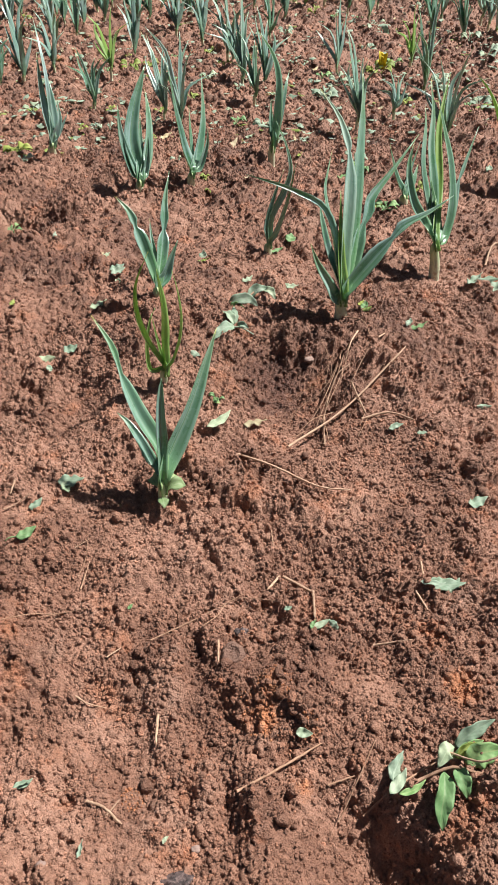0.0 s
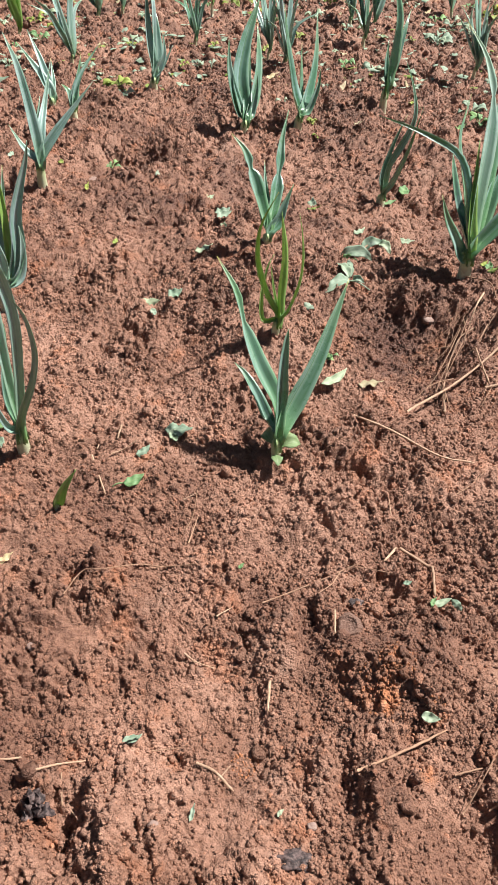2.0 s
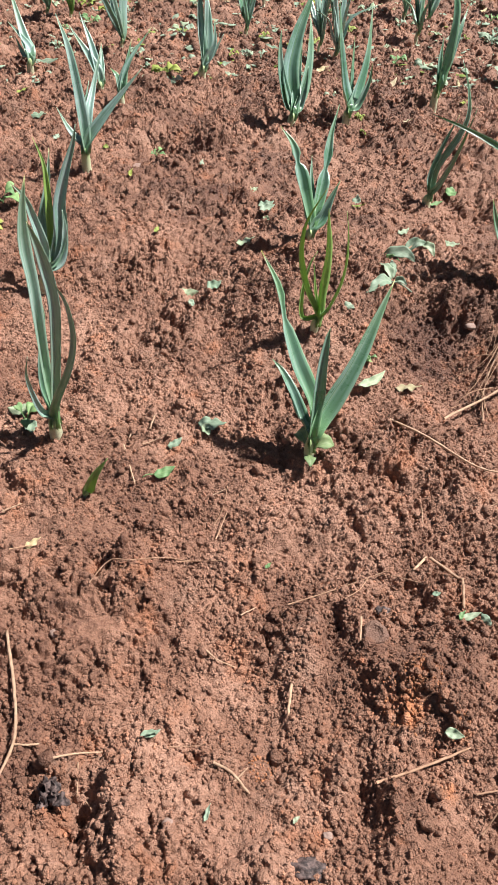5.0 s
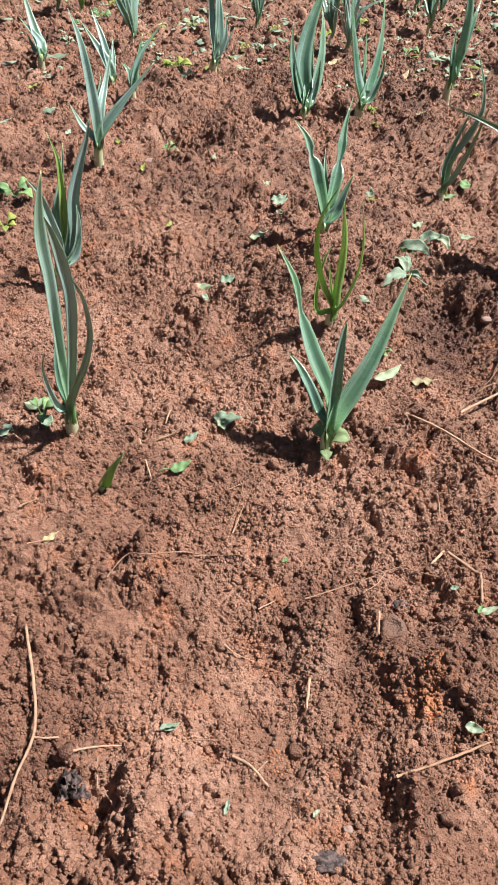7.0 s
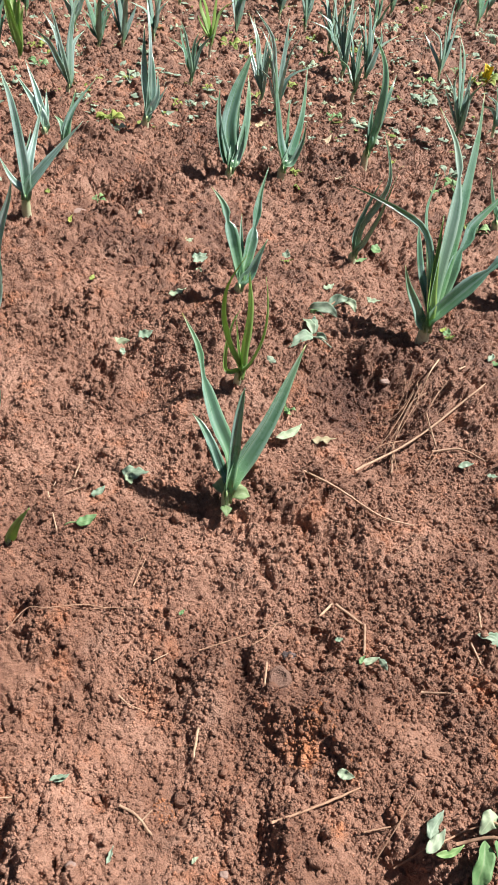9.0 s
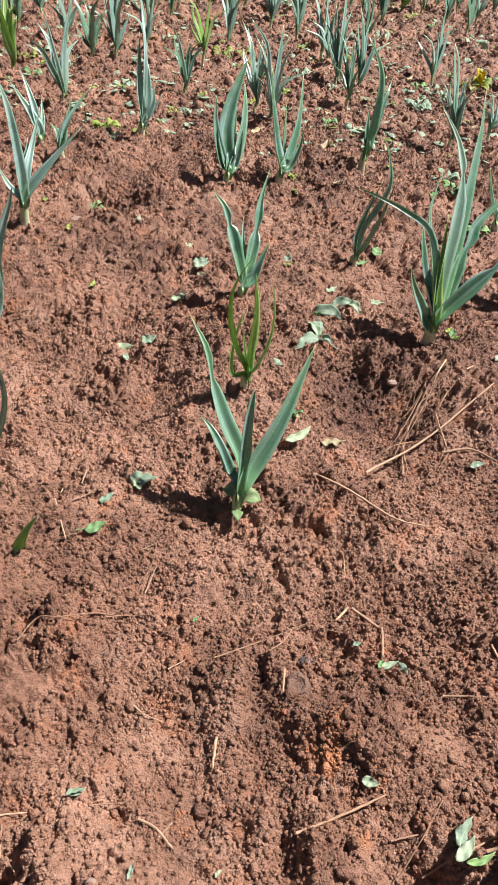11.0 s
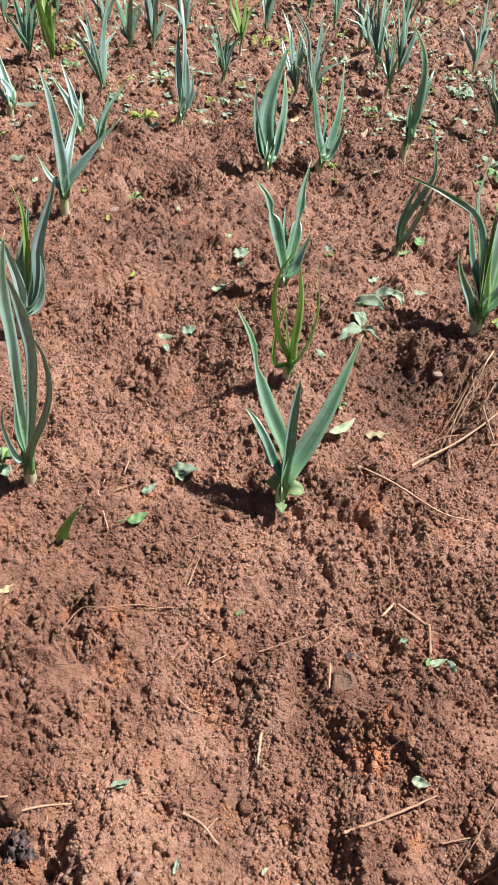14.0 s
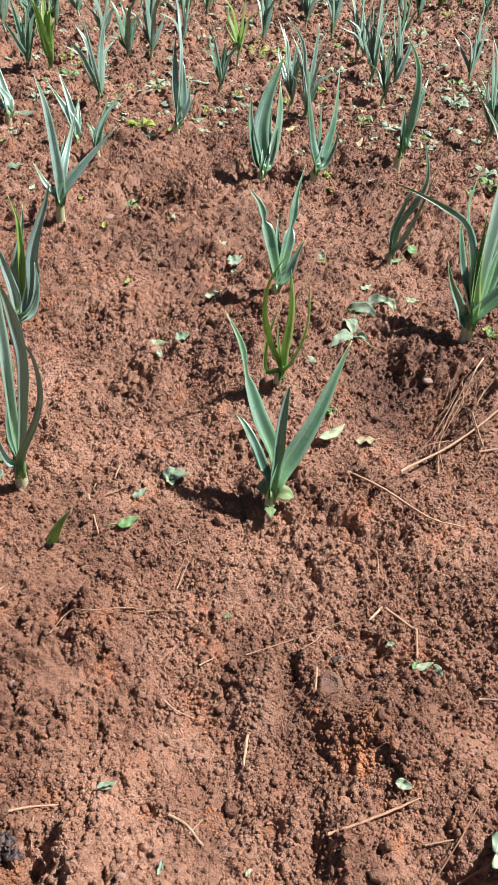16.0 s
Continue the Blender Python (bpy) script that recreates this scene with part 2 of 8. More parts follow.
for mat, a, b, k in ((SLATE, (0.26, 0.175, 0.145), (0.38, 0.28, 0.24), 60.0), (CHAR, (0.026, 0.018, 0.018), (0.19, 0.13, 0.12), 150.0)):
    s = Nodes("spare", 0.8)
    bpy.data.materials.remove(s.mat)
    s.mat, s.n, s.l = mat, mat.node_tree.nodes, mat.node_tree.links
    s.b = s.n["Principled BSDF"]
    f = s.noise(k, 5, 0.65, s.place())
    s.colour(s.ramp(f, (0.42, a), (0.68, b)))
    s.bump(f, 0.7, 0.002)


# ---- ground relief ----
def rnd(i, j, k):
    """A repeatable chance between 0 and 1 for each whole-number cell."""
    h = (i.astype(np.int64) * 374761393 + j.astype(np.int64) * 668265263 + k * 1442695041) & 0xFFFFFFFF
    h = ((h ^ (h >> 13)) * 1274126177) & 0xFFFFFFFF
    h = ((h ^ (h >> 16)) * 2246822519) & 0xFFFFFFFF
    return ((h ^ (h >> 15)) & 0xFFFFFF) / float(0x1000000)


def soft_noise(x, y, cell, k):
    gx, gy = x / cell, y / cell
    i, j = np.floor(gx), np.floor(gy)
    u, v = gx - i, gy - j
    u, v = u * u * (3 - 2 * u), v * v * (3 - 2 * v)
    a = rnd(i, j, k) * (1 - u) + rnd(i + 1, j, k) * u
    b = rnd(i, j + 1, k) * (1 - u) + rnd(i + 1, j + 1, k) * u
    return (a * (1 - v) + b * v) * 2 - 1


def lumps(x, y, cell, k, share, tall):
    """Rounded clods, one at most a cell, of uneven size."""
    i0, j0 = np.floor(x / cell), np.floor(y / cell)
    top = np.zeros_like(x)
    for di in (-1, 0, 1):
        for dj in (-1, 0, 1):
            i, j = i0 + di, j0 + dj
            cx, cy = (i + rnd(i, j, k)) * cell, (j + rnd(i, j, k + 1)) * cell
            r = cell * (0.35 + 0.6 * rnd(i, j, k + 2))
            on = rnd(i, j, k + 3) < share
            sq = 0.75 + 0.5 * rnd(i, j, k + 4)
            d2 = ((x - cx) ** 2 * sq + (y - cy) ** 2 / sq) / (r * r)
            h = np.where(on & (d2 < 1), r * tall * np.maximum(1 - d2, 0) ** 0.62, 0)
            top = np.maximum(top, h)
    return top


# mounds and hollows of the hoed bed: x, y, height, half widths
def relief(x, y):
    z = np.zeros_like(x)
    for cx, cy, h, sx, sy in (
        (0.05, 0.46, 0.050, 0.16, 0.22), (0.43, 0.42, 0.066, 0.14, 0.14), (-0.25, 0.47, -0.032, 0.14, 0.16),
        (0.10, -0.26, -0.030, 0.22, 0.10), (-0.10, -0.40, -0.034, 0.16, 0.10), (0.115, -0.365, 0.036, 0.05, 0.05),
        (0.21, -0.19, -0.022, 0.06, 0.06), (0.26, 0.27, -0.040, 0.09, 0.09), (-0.36, 1.22, -0.085, 0.09, 0.06),
        (0.192, -0.588, -0.078, 0.049, 0.072), (0.290, -0.600, 0.024, 0.034, 0.045), (0.055, -0.045, 0.014, 0.03, 0.03), (-0.07, -0.02, 0.008, 0.06, 0.04), (0.36, -0.55, 0.034, 0.06, 0.10), (-0.43, 1.20, -0.006, 0.2, 0.2), (0.05, 1.05, -0.030, 0.12, 0.10),
        (0.64, 0.30, -0.012, 0.2, 0.18), (-0.32, -0.22, 0.016, 0.06, 0.05), (0.16, 1.70, 0.030, 0.22, 0.14),
        (-0.35, 1.65, 0.022, 0.2, 0.14), (0.75, 1.35, 0.028, 0.2, 0.14), (-0.42, 0.02, 0.008, 0.10, 0.08),
        # the dip at (0.46, 0.92) is shaped in place of a plant's cast shadow
        (0.30, 1.75, -0.030, 0.10, 0.08), (-0.30, -0.55, -0.020, 0.10, 0.08), (0.02, -0.06, -0.004, 0.08, 0.05), (0.46, 0.92, -0.050, 0.08, 0.08), (-0.42, -0.52, -0.030, 0.06, 0.06),
        (0.025, -0.401, -0.020, 0.036, 0.036), (0.034, -0.495, -0.024, 0.014, 0.034), (0.068, -0.490, 0.014, 0.026, 0.04), (-0.010, -0.487, -0.014, 0.016, 0.022),
        (0.014, -0.478, 0.013, 0.018, 0.02), (0.014, -0.303, -0.015, 0.013, 0.036), (0.050, -0.298, 0.012, 0.026, 0.03), (-0.259, -0.385, -0.011, 0.08, 0.022), (-0.322, -0.443, -0.019, 0.016, 0.016),
        (-0.263, -0.447, -0.017, 0.014, 0.014), (-0.163, -0.443, -0.018, 0.013, 0.022), (-0.273, -0.520, -0.034, 0.022, 0.055), (-0.232, -0.528, 0.018, 0.026, 0.055), (0.359, -0.419, -0.022, 0.034, 0.02),
        (0.148, -0.414, 0.028, 0.018, 0.018), (-0.262, -0.203, 0.032, 0.019, 0.017), (-0.300, -0.215, -0.010, 0.02, 0.02), (0.132, -0.469, -0.014, 0.02, 0.014), (-0.140, -0.184, 0.012, 0.018, 0.016), (0.238, -0.405, 0.012, 0.02, 0.02), (-0.395, 0.252, 0.016, 0.026, 0.022), (-0.264, 0.316, 0.014, 0.022, 0.018), (-0.292, 0.596, 0.012, 0.02, 0.02), (0.532, -0.034, 0.014, 0.024, 0.022),
        (-0.30, 1.29, -0.060, 0.11, 0.05), (-0.20, 1.36, 0.020, 0.08, 0.05),
        (0.00, -0.30, 0.014, 0.05, 0.07), (-0.16, 0.24, -0.012, 0.10, 0.06), (0.20, 0.98, 0.014, 0.09, 0.08),
    ):
        z = z + h * np.exp(-(((x - cx) / sx) ** 2 + ((y - cy) / sy) ** 2) * 0.7)
    return z


def trodden(x, y):
    """1 where the crumbs were pressed to a smooth crust, else 0."""
    worn = np.zeros_like(x)
    for cx, cy, sx, sy in ((-0.03, -0.17, 0.06, 0.035), (-0.30, -0.30, 0.03, 0.02), (-0.09, -0.50, 0.055, 0.11), (-0.14, -0.40, 0.05, 0.04), (-0.41, -0.17, 0.05, 0.04), (0.09, -0.31, 0.05, 0.04), (0.0, -0.34, 0.035, 0.05), (-0.059, -0.244, 0.028, 0.018), (-0.095, -0.367, 0.035, 0.03), (-0.076, -0.443, 0.03, 0.03), (0.254, -0.394, 0.045, 0.025), (-0.27, -0.29, 0.05, 0.02)):
        worn = np.maximum(worn, np.exp(-(((x - cx) / sx) ** 2 + ((y - cy) / sy) ** 2)))
    return worn


def height(x, y):
    x, y = np.asarray(x, float), np.asarray(y, float)
    shape = x.shape
    x, y = x.ravel(), y.ravel()
    far = np.clip((y - 1.2) / 3.0, 0, 1) + np.clip((np.abs(x) - 1.5) / 3.0, 0, 1)
    wx = x + 0.007 * soft_noise(x, y, 0.02, 90) + 0.0022 * soft_noise(x, y, 0.006, 94)
    wy = y + 0.007 * soft_noise(x, y, 0.02, 91) + 0.0022 * soft_noise(x, y, 0.006, 95)
    z = relief(x, y) + 0.009 * soft_noise(x, y, 0.19, 11) + 0.007 * soft_noise(x, y, 0.07, 12) + 0.0035 * soft_noise(wx, wy, 0.031, 17)
    z = z + far * (0.018 * soft_noise(x, y, 0.35, 13) + 0.012 * soft_noise(x, y, 0.06, 15) + 0.008 * soft_noise(x, y, 0.026, 16))
    rough = np.clip(0.72 + 0.60 * soft_noise(x, y, 0.14, 14) + 0.35 * soft_noise(x, y, 0.05, 18), 0.22, 1.1)
    rough = rough * (1 - 0.88 * trodden(x, y))
    away = np.maximum(y, np.abs(x - 0.05) * 1.4)
    # trodden flat round three stems
    calm = 1 - sum(0.9 * np.exp(-((x - cx) ** 2 + (y - cy) ** 2) / 0.0004) for cx, cy in ((0, -0.012), (0.016, 0.59), (0.41, 0.45)))
    c = lumps(wx, wy, 0.052, 20, 0.30, 0.42) * (0.25 + 0.75 * rough)
    c = c + lumps(wx, wy, 0.026, 30, 0.45, 0.62) * (0.10 + 0.90 * rough) * np.clip(2.0 - away * 0.7, 0.35, 1)
    close = y < -0.12
    if close.any():
        c[close] += lumps(wx[close] + 0.3, wy[close], 0.019, 33, 0.50, 0.60) * (0.05 + 0.95 * rough[close]) * np.clip((-0.12 - y[close]) / 0.2, 0, 1)
    back = y > 0.3
    if back.any():
        bx, by, f = x[back], y[back], far[back]
        more = (lumps(wx[back] + f * 0.02 * soft_noise(bx, by, 0.04, 92), wy[back] + f * 0.02 * soft_noise(bx, by, 0.04, 93), 0.085, 25, 0.45, 0.50) - 0.010) * f
        more = more + (lumps(wx[back], wy[back], 0.045, 27, 0.55, 0.58) - 0.008) * np.clip((by - 0.35) / 1.1, 0, 1)
        c[back] += more
    near = away < 2.4
    if near.any():
        c[near] += lumps(wx[near], wy[near], 0.0125, 40, 0.70, 0.90) * (0.12 + 0.88 * rough[near]) * np.clip(2.0 - away[near] * 0.8, 0.10, 1)
    z = z + (c - 0.0100) * calm - 0.003
    near = away < 1.2
    if near.any():
        nx, ny, q, a = wx[near], wy[near], rough[near], away[near]
        fine = lumps(nx, ny, 0.0072, 50, 0.85, 1.25) * (0.16 + 0.84 * q)
        fine = fine + lumps(nx + 0.1, ny, 0.0046, 55, 0.85, 1.35) * (0.40 + 0.60 * q)
        z[near] += fine * np.clip(1.8 - a * 1.5, 0, 1)
    return (z - 0.003).reshape(shape)


def top_of(x, y, reach=0.006):
    """The highest ground within reach of a place."""
    a = np.linspace(-reach, reach, 5)
    gx, gy = np.meshgrid(x + a, y + a)
    return float(height(gx, gy).max()) + 0.002


def mesh_of(name, verts, faces, mat, smooth=True):
    """A mesh from arrays of corners and of triangles or quads."""
    verts, faces = np.asarray(verts, np.float32), np.asarray(faces, np.int32)
    me = bpy.data.meshes.new(name)
    k = faces.shape[1]
    me.vertices.add(len(verts))
    me.vertices.foreach_set("co", verts.ravel())
    me.loops.add(faces.size)
    me.loops.foreach_set("vertex_index", faces.ravel())
    me.polygons.add(len(faces))
    me.polygons.foreach_set("loop_start", np.arange(0, faces.size, k, dtype=np.int32))
    me.polygons.foreach_set("loop_total", np.full(len(faces), k, np.int32))
    me.polygons.foreach_set("use_smooth", np.full(len(faces), smooth))
    me.update(calc_edges=True)
    me.materials.append(mat)
    return me


def spread(lo, hi, step, grow, end_lo, end_hi, grow_lo=None):
    """Even steps from lo to hi, then ever longer ones out to the ends."""
    out = list(np.arange(lo, hi, step))
    for sign, end in ((1, end_hi), (-1, end_lo)):
        side, s = out[-1] if sign > 0 else out[0], step
        more = []
        while sign * (end - side) > 0:
            s *= (grow if sign > 0 or not grow_lo else grow_lo) if s < 0.03 or grow > 1.1 else 1.25
            side += sign * s
            more.append(side)
        out = out + more if sign > 0 else more[::-1] + out
    return np.array(out)


# the grid fans out with distance: finest where the path comes nearest
gu = spread(-1.0, 1.0, 0.0048, 1.15, -700, 700)
gy = spread(-0.62, 0.10, 0.0018, 1.0064, -300, 600, 1.2)
guu, gyy = np.meshgrid(gu, gy)
reach = np.clip(gyy, -0.64, 6.0)
gxx = 0.04 + 0.05 * (reach + 0.6) + guu * (0.36 + 0.34 * (reach + 0.75))
gzz = height(gxx, gyy)
flat = np.clip((np.hypot(gxx, gyy) - 8.0) / 6.0, 0, 1)
gzz = gzz * (1 - flat)
idx = np.arange(gxx.size).reshape(gxx.shape)
quads = np.stack([idx[:-1, :-1], idx[:-1, 1:], idx[1:, 1:], idx[1:, :-1]], -1).reshape(-1, 4)
ground = new("ground", mesh_of("ground", np.stack([gxx, gyy, gzz], -1).reshape(-1, 3), quads, SOIL))
tagged(ground, "freshly hoed crumbly red-brown garden soil with mounds and hollows", "soil", kind="structure")


# ---- soil crumbs ----
def unit_ball(level):
    if level < 2:
        # a low cap whose foot lies in the soil
        ring = [(math.cos(a), math.sin(a)) for a in np.arange(5) * 1.2566]
        v = [(0, 0, 0.85)] + [(c, q, -0.5) for c, q in ring]
        f = [(0, 1 + k, 1 + (k + 1) % 5) for k in range(5)]
        if level:
            v = [(0, 0, 0.95)] + [(c * 0.80, q * 0.80, 0.45) for c, q in ring] + [(c, q, -0.5) for c, q in ring]
            for k in range(5):
                m = (k + 1) % 5
                f += [(1 + k, 6 + k, 6 + m), (1 + k, 6 + m, 1 + m)]
        return np.array(v, float), np.array(f)
    bm = bmesh.new()
    bmesh.ops.create_icosphere(bm, subdivisions=level, radius=1.0)
    bm.verts.ensure_lookup_table()
    v = np.array([q.co[:] for q in bm.verts])
    f = np.array([[q.index for q in face.verts] for face in bm.faces])
    bm.free()
    return v, f


def crumbs(name, x, y, r, level, mat, label, sink=0.25, seed=0, smooth=True, form=(1, 1, 1), kind="soil"):
    rng = np.random.default_rng(seed)
    v, f = unit_ball(level)
    n = len(x)
    bumpy = 1 + rng.uniform(-0.30, 0.30, (n, len(v), 1))
    shape = v[None] * bumpy * rng.uniform(0.7, 1.25, (n, 1, 3)) * np.array(form) * r[:, None, None]
    a, b = rng.uniform(0, 6.283, n), rng.uniform(-0.5, 0.5, n)
    ca, sa, cb, sb = np.cos(a)[:, None], np.sin(a)[:, None], np.cos(b)[:, None], np.sin(b)[:, None]
    px, py, pz = shape[..., 0], shape[..., 1], shape[..., 2]
    py, pz = py * cb - pz * sb, py * sb + pz * cb
    px, py = px * ca - py * sa, px * sa + py * ca
    z = height(x, y) + r * (0.5 - sink * 2)
    at = np.stack([px + x[:, None], py + y[:, None], pz * 0.9 + z[:, None]], -1).reshape(-1, 3)
    tris = (f[None] + (np.arange(n) * len(v))[:, None, None]).reshape(-1, 3)
    ob = new(name, mesh_of(name, at, tris, mat, smooth))
    return tagged(ob, label, kind, kind="stuff")


def scatter(n, y0, y1, r0, r1, power, seed):
    """Places within the strip that the path looks over, and sizes with few large ones."""
    rng = np.random.default_rng(seed)
    y = y0 + (y1 - y0) * rng.uniform(0, 1, n)
    half = 0.36 + 0.34 * (y + 0.75)
    x = 0.04 + 0.05 * (y + 0.6) + half * rng.uniform(-1, 1, n)
    keep = 0.8 * soft_noise(x, y, 0.11, 77) + 0.6 * soft_noise(x, y, 0.025, 78) + rng.uniform(-1, 1, n) - 1.4 * trodden(x, y) > -0.6
    r = r0 * (r1 / r0) ** (rng.uniform(0, 1, n) ** power)
    return x[keep], y[keep], r[keep]


crumbs("soil_crumbs", *scatter(84000, -0.64, 0.50, 0.0009, 0.0021, 1.1, 1), 0, CRUMB, "loose fine crumbs of red soil lying on the bed", 0.10, seed=1, smooth=False)
crumbs("soil_crumbs", *scatter(66000, -0.64, 0.62, 0.0016, 0.0036, 1.5, 5), 1, CRUMB, "loose crumbs of red soil lying on the bed", 0.05, seed=5)
crumbs("soil_crumbs", *scatter(2600, -0.64, 0.6, 0.0032, 0.0080, 2.0, 2), 2, CRUMB, "small rounded lumps of red soil on the bed", 0.15, seed=2)
crumbs("soil_crumbs", *scatter(66000, 0.42, 2.0, 0.0018, 0.0048, 1.3, 6), 0, CRUMB, "fine crumbs of red soil between the garlic rows", 0.1, seed=6, smooth=False)
crumbs("soil_crumbs", *scatter(9000, 0.45, 2.5, 0.0035, 0.0095, 1.8, 3), 1, CRUMB, "loose crumbs of red soil between the garlic rows", 0.12, seed=3)
crumbs("soil_crumbs", *scatter(60000, 1.3, 4.8, 0.0035, 0.0095, 1.3, 7), 0, CRUMB, "crumbs of red soil among distant plants", 0.1, seed=7, smooth=False)
crumbs("soil_crumbs", *scatter(11000, 2.0, 4.8, 0.006, 0.020, 1.6, 4), 1, CRUMB, "coarse lumps of red soil among distant plants", seed=4)


# ---- builders ----
def holder(name, x, y, z, label, category, group=""):
    ob = new(name)
    ob.empty_display_size = 0.02
    ob.location = (x, y, z)
    return tagged(ob, label, category, group)


def part(name, mesh, parent, label=""):
    ob = new(name, mesh)
    ob.parent = parent
    return tagged(ob, label)


def smooth_line(points, count):
    """Points along a Catmull-Rom line through the given ones."""
    p = [Vector(q) for q in points]
    p = [p[0] * 2 - p[1]] + p + [p[-1] * 2 - p[-2]]
    out = []
    for n in range(count + 1):
        t = n / count * (len(p) - 3)
        k = min(int(t), len(p) - 4)
        t -= k
        a, b, c, d = p[k : k + 4]
        out.append(0.5 * (2 * b + (c - a) * t + (2 * a - 5 * b + 4 * c - d) * t * t + (3 * b - a - 3 * c + d) * t**3))
    return out


def with_uv(me, uvs):
    """uvs: one pair for each corner of the mesh."""
    layer = me.uv_layers.new(name="UVMap")
    loops = np.zeros(len(me.loops), np.int32)
    me.loops.foreach_get("vertex_index", loops)
    layer.data.foreach_set("uv", np.asarray(uvs, np.float32)[loops].ravel())
    return me


def sheet(line, widths, mat, facing, fold=0.3, thick=0.0009, twist=0.0, ripple=0.0, cols=7):
    """A folded, tapering leaf of real thickness along a line; facing: the way its upper side looks."""
    n = len(line)
    verts, uvs = [], []
    us = np.linspace(-1, 1, cols)
    for side in (0, 1):
        for k, p in enumerate(line):
            t = (line[min(k + 1, n - 1)] - line[max(k - 1, 0)]).normalized()
            face = Vector(facing)
            s = t.cross(face)
            if s.length < 1e-4:
                s = t.cross(Vector((1, 0, 0)))
            s.normalize()
            if twist:
                s = Matrix.Rotation(twist * (k / (n - 1)), 3, t) @ s
            up = s.cross(t)
            w = widths[k] / 2
            for u in us:
                lift = fold * (1.45 - 0.75 * k / (n - 1)) * (abs(u) ** 1.05) * w + ripple * w * math.sin(k * 1.3 + 2.0 * u) * abs(u)
                q = p + s * (u * w * (1 - 0.14 * min(abs(fold), 1.0))) + up * lift
                if side:
                    q = q - up * thick * (0.35 + 0.65 * (1 - u * u)) * min(1.0, widths[k] / 0.006)
                verts.append(q[:])
                uvs.append(((u + 1) / 2, k / (n - 1)))
    faces = []
    half = n * cols
    for k in range(n - 1):
        for c in range(cols - 1):
            a = k * cols + c
            faces.append((a, a + 1, a + cols + 1, a + cols))
            faces.append((half + a, half + a + cols, half + a + cols + 1, half + a + 1))
        a, b = k * cols, k * cols + cols - 1
        faces.append((a, a + cols, half + a + cols, half + a))
        faces.append((b, half + b, half + b + cols, b + cols))
    for c in range(cols - 1):
        faces.append((c, half + c, half + c + 1, c + 1))
        e = (n - 1) * cols + c
        faces.append((e, e + 1, half + e + 1, half + e))
    return with_uv(mesh_of("leaf", verts, faces, mat), uvs)


def tube(line, radii, mat, sides=9):
    """A closed round stem along a line."""
    n = len(line)
    verts, uvs, faces = [], [], []
    ref = Vector((0.31, 0.95, 0.05))
    for k, p in enumerate(line):
        t = (line[min(k + 1, n - 1)] - line[max(k - 1, 0)]).normalized()
        a = t.cross(ref)
        if a.length < 0.1:
            a = t.cross(Vector((0.9, -0.1, 0.4)))
        a.normalize()
        b = t.cross(a)
        for c in range(sides):
            w = 2 * math.pi * c / sides
            verts.append((p + (a * math.cos(w) + b * math.sin(w)) * radii[k])[:])
            uvs.append((c / sides, k / (n - 1)))
    for k in range(n - 1):
        for c in range(sides):
            d = (c + 1) % sides
            faces.append((k * sides + c, k * sides + d, (k + 1) * sides + d, (k + 1) * sides + c))
    for ring in (0, n - 1):
        mid = len(verts)
        verts.append(line[ring][:])
        uvs.append((0.5, ring / (n - 1)))
        for c in range(sides):
            d = (c + 1) % sides
            faces.append((mid, ring * sides + c, ring * sides + d, mid))
    quads4 = [f for f in faces if f[0] != f[3]]
    me = bpy.data.meshes.new("stem")
    me.from_pydata(verts, [], quads4 + [f[:3] for f in faces if f[0] == f[3]])
    me.polygons.foreach_set("use_smooth", np.full(len(me.polygons), True))
    me.materials.append(mat)
    me.update()
    return with_uv(me, uvs)


def blade_widths(width, root, n, belly=0.50):
    out = []
    for k in range(n + 1):
        v = k / n
        q = min(v / belly, 1.0)
        grow = root + (width - root) * (0.45 * q + 0.55 * q * q * (3 - 2 * q))
        taper = 1.0 if v < belly else max(1 - ((v - belly) / (1 - belly)) ** 1.35, 0.0)
        out.append(max(grow * taper, 0.0012))
    return out


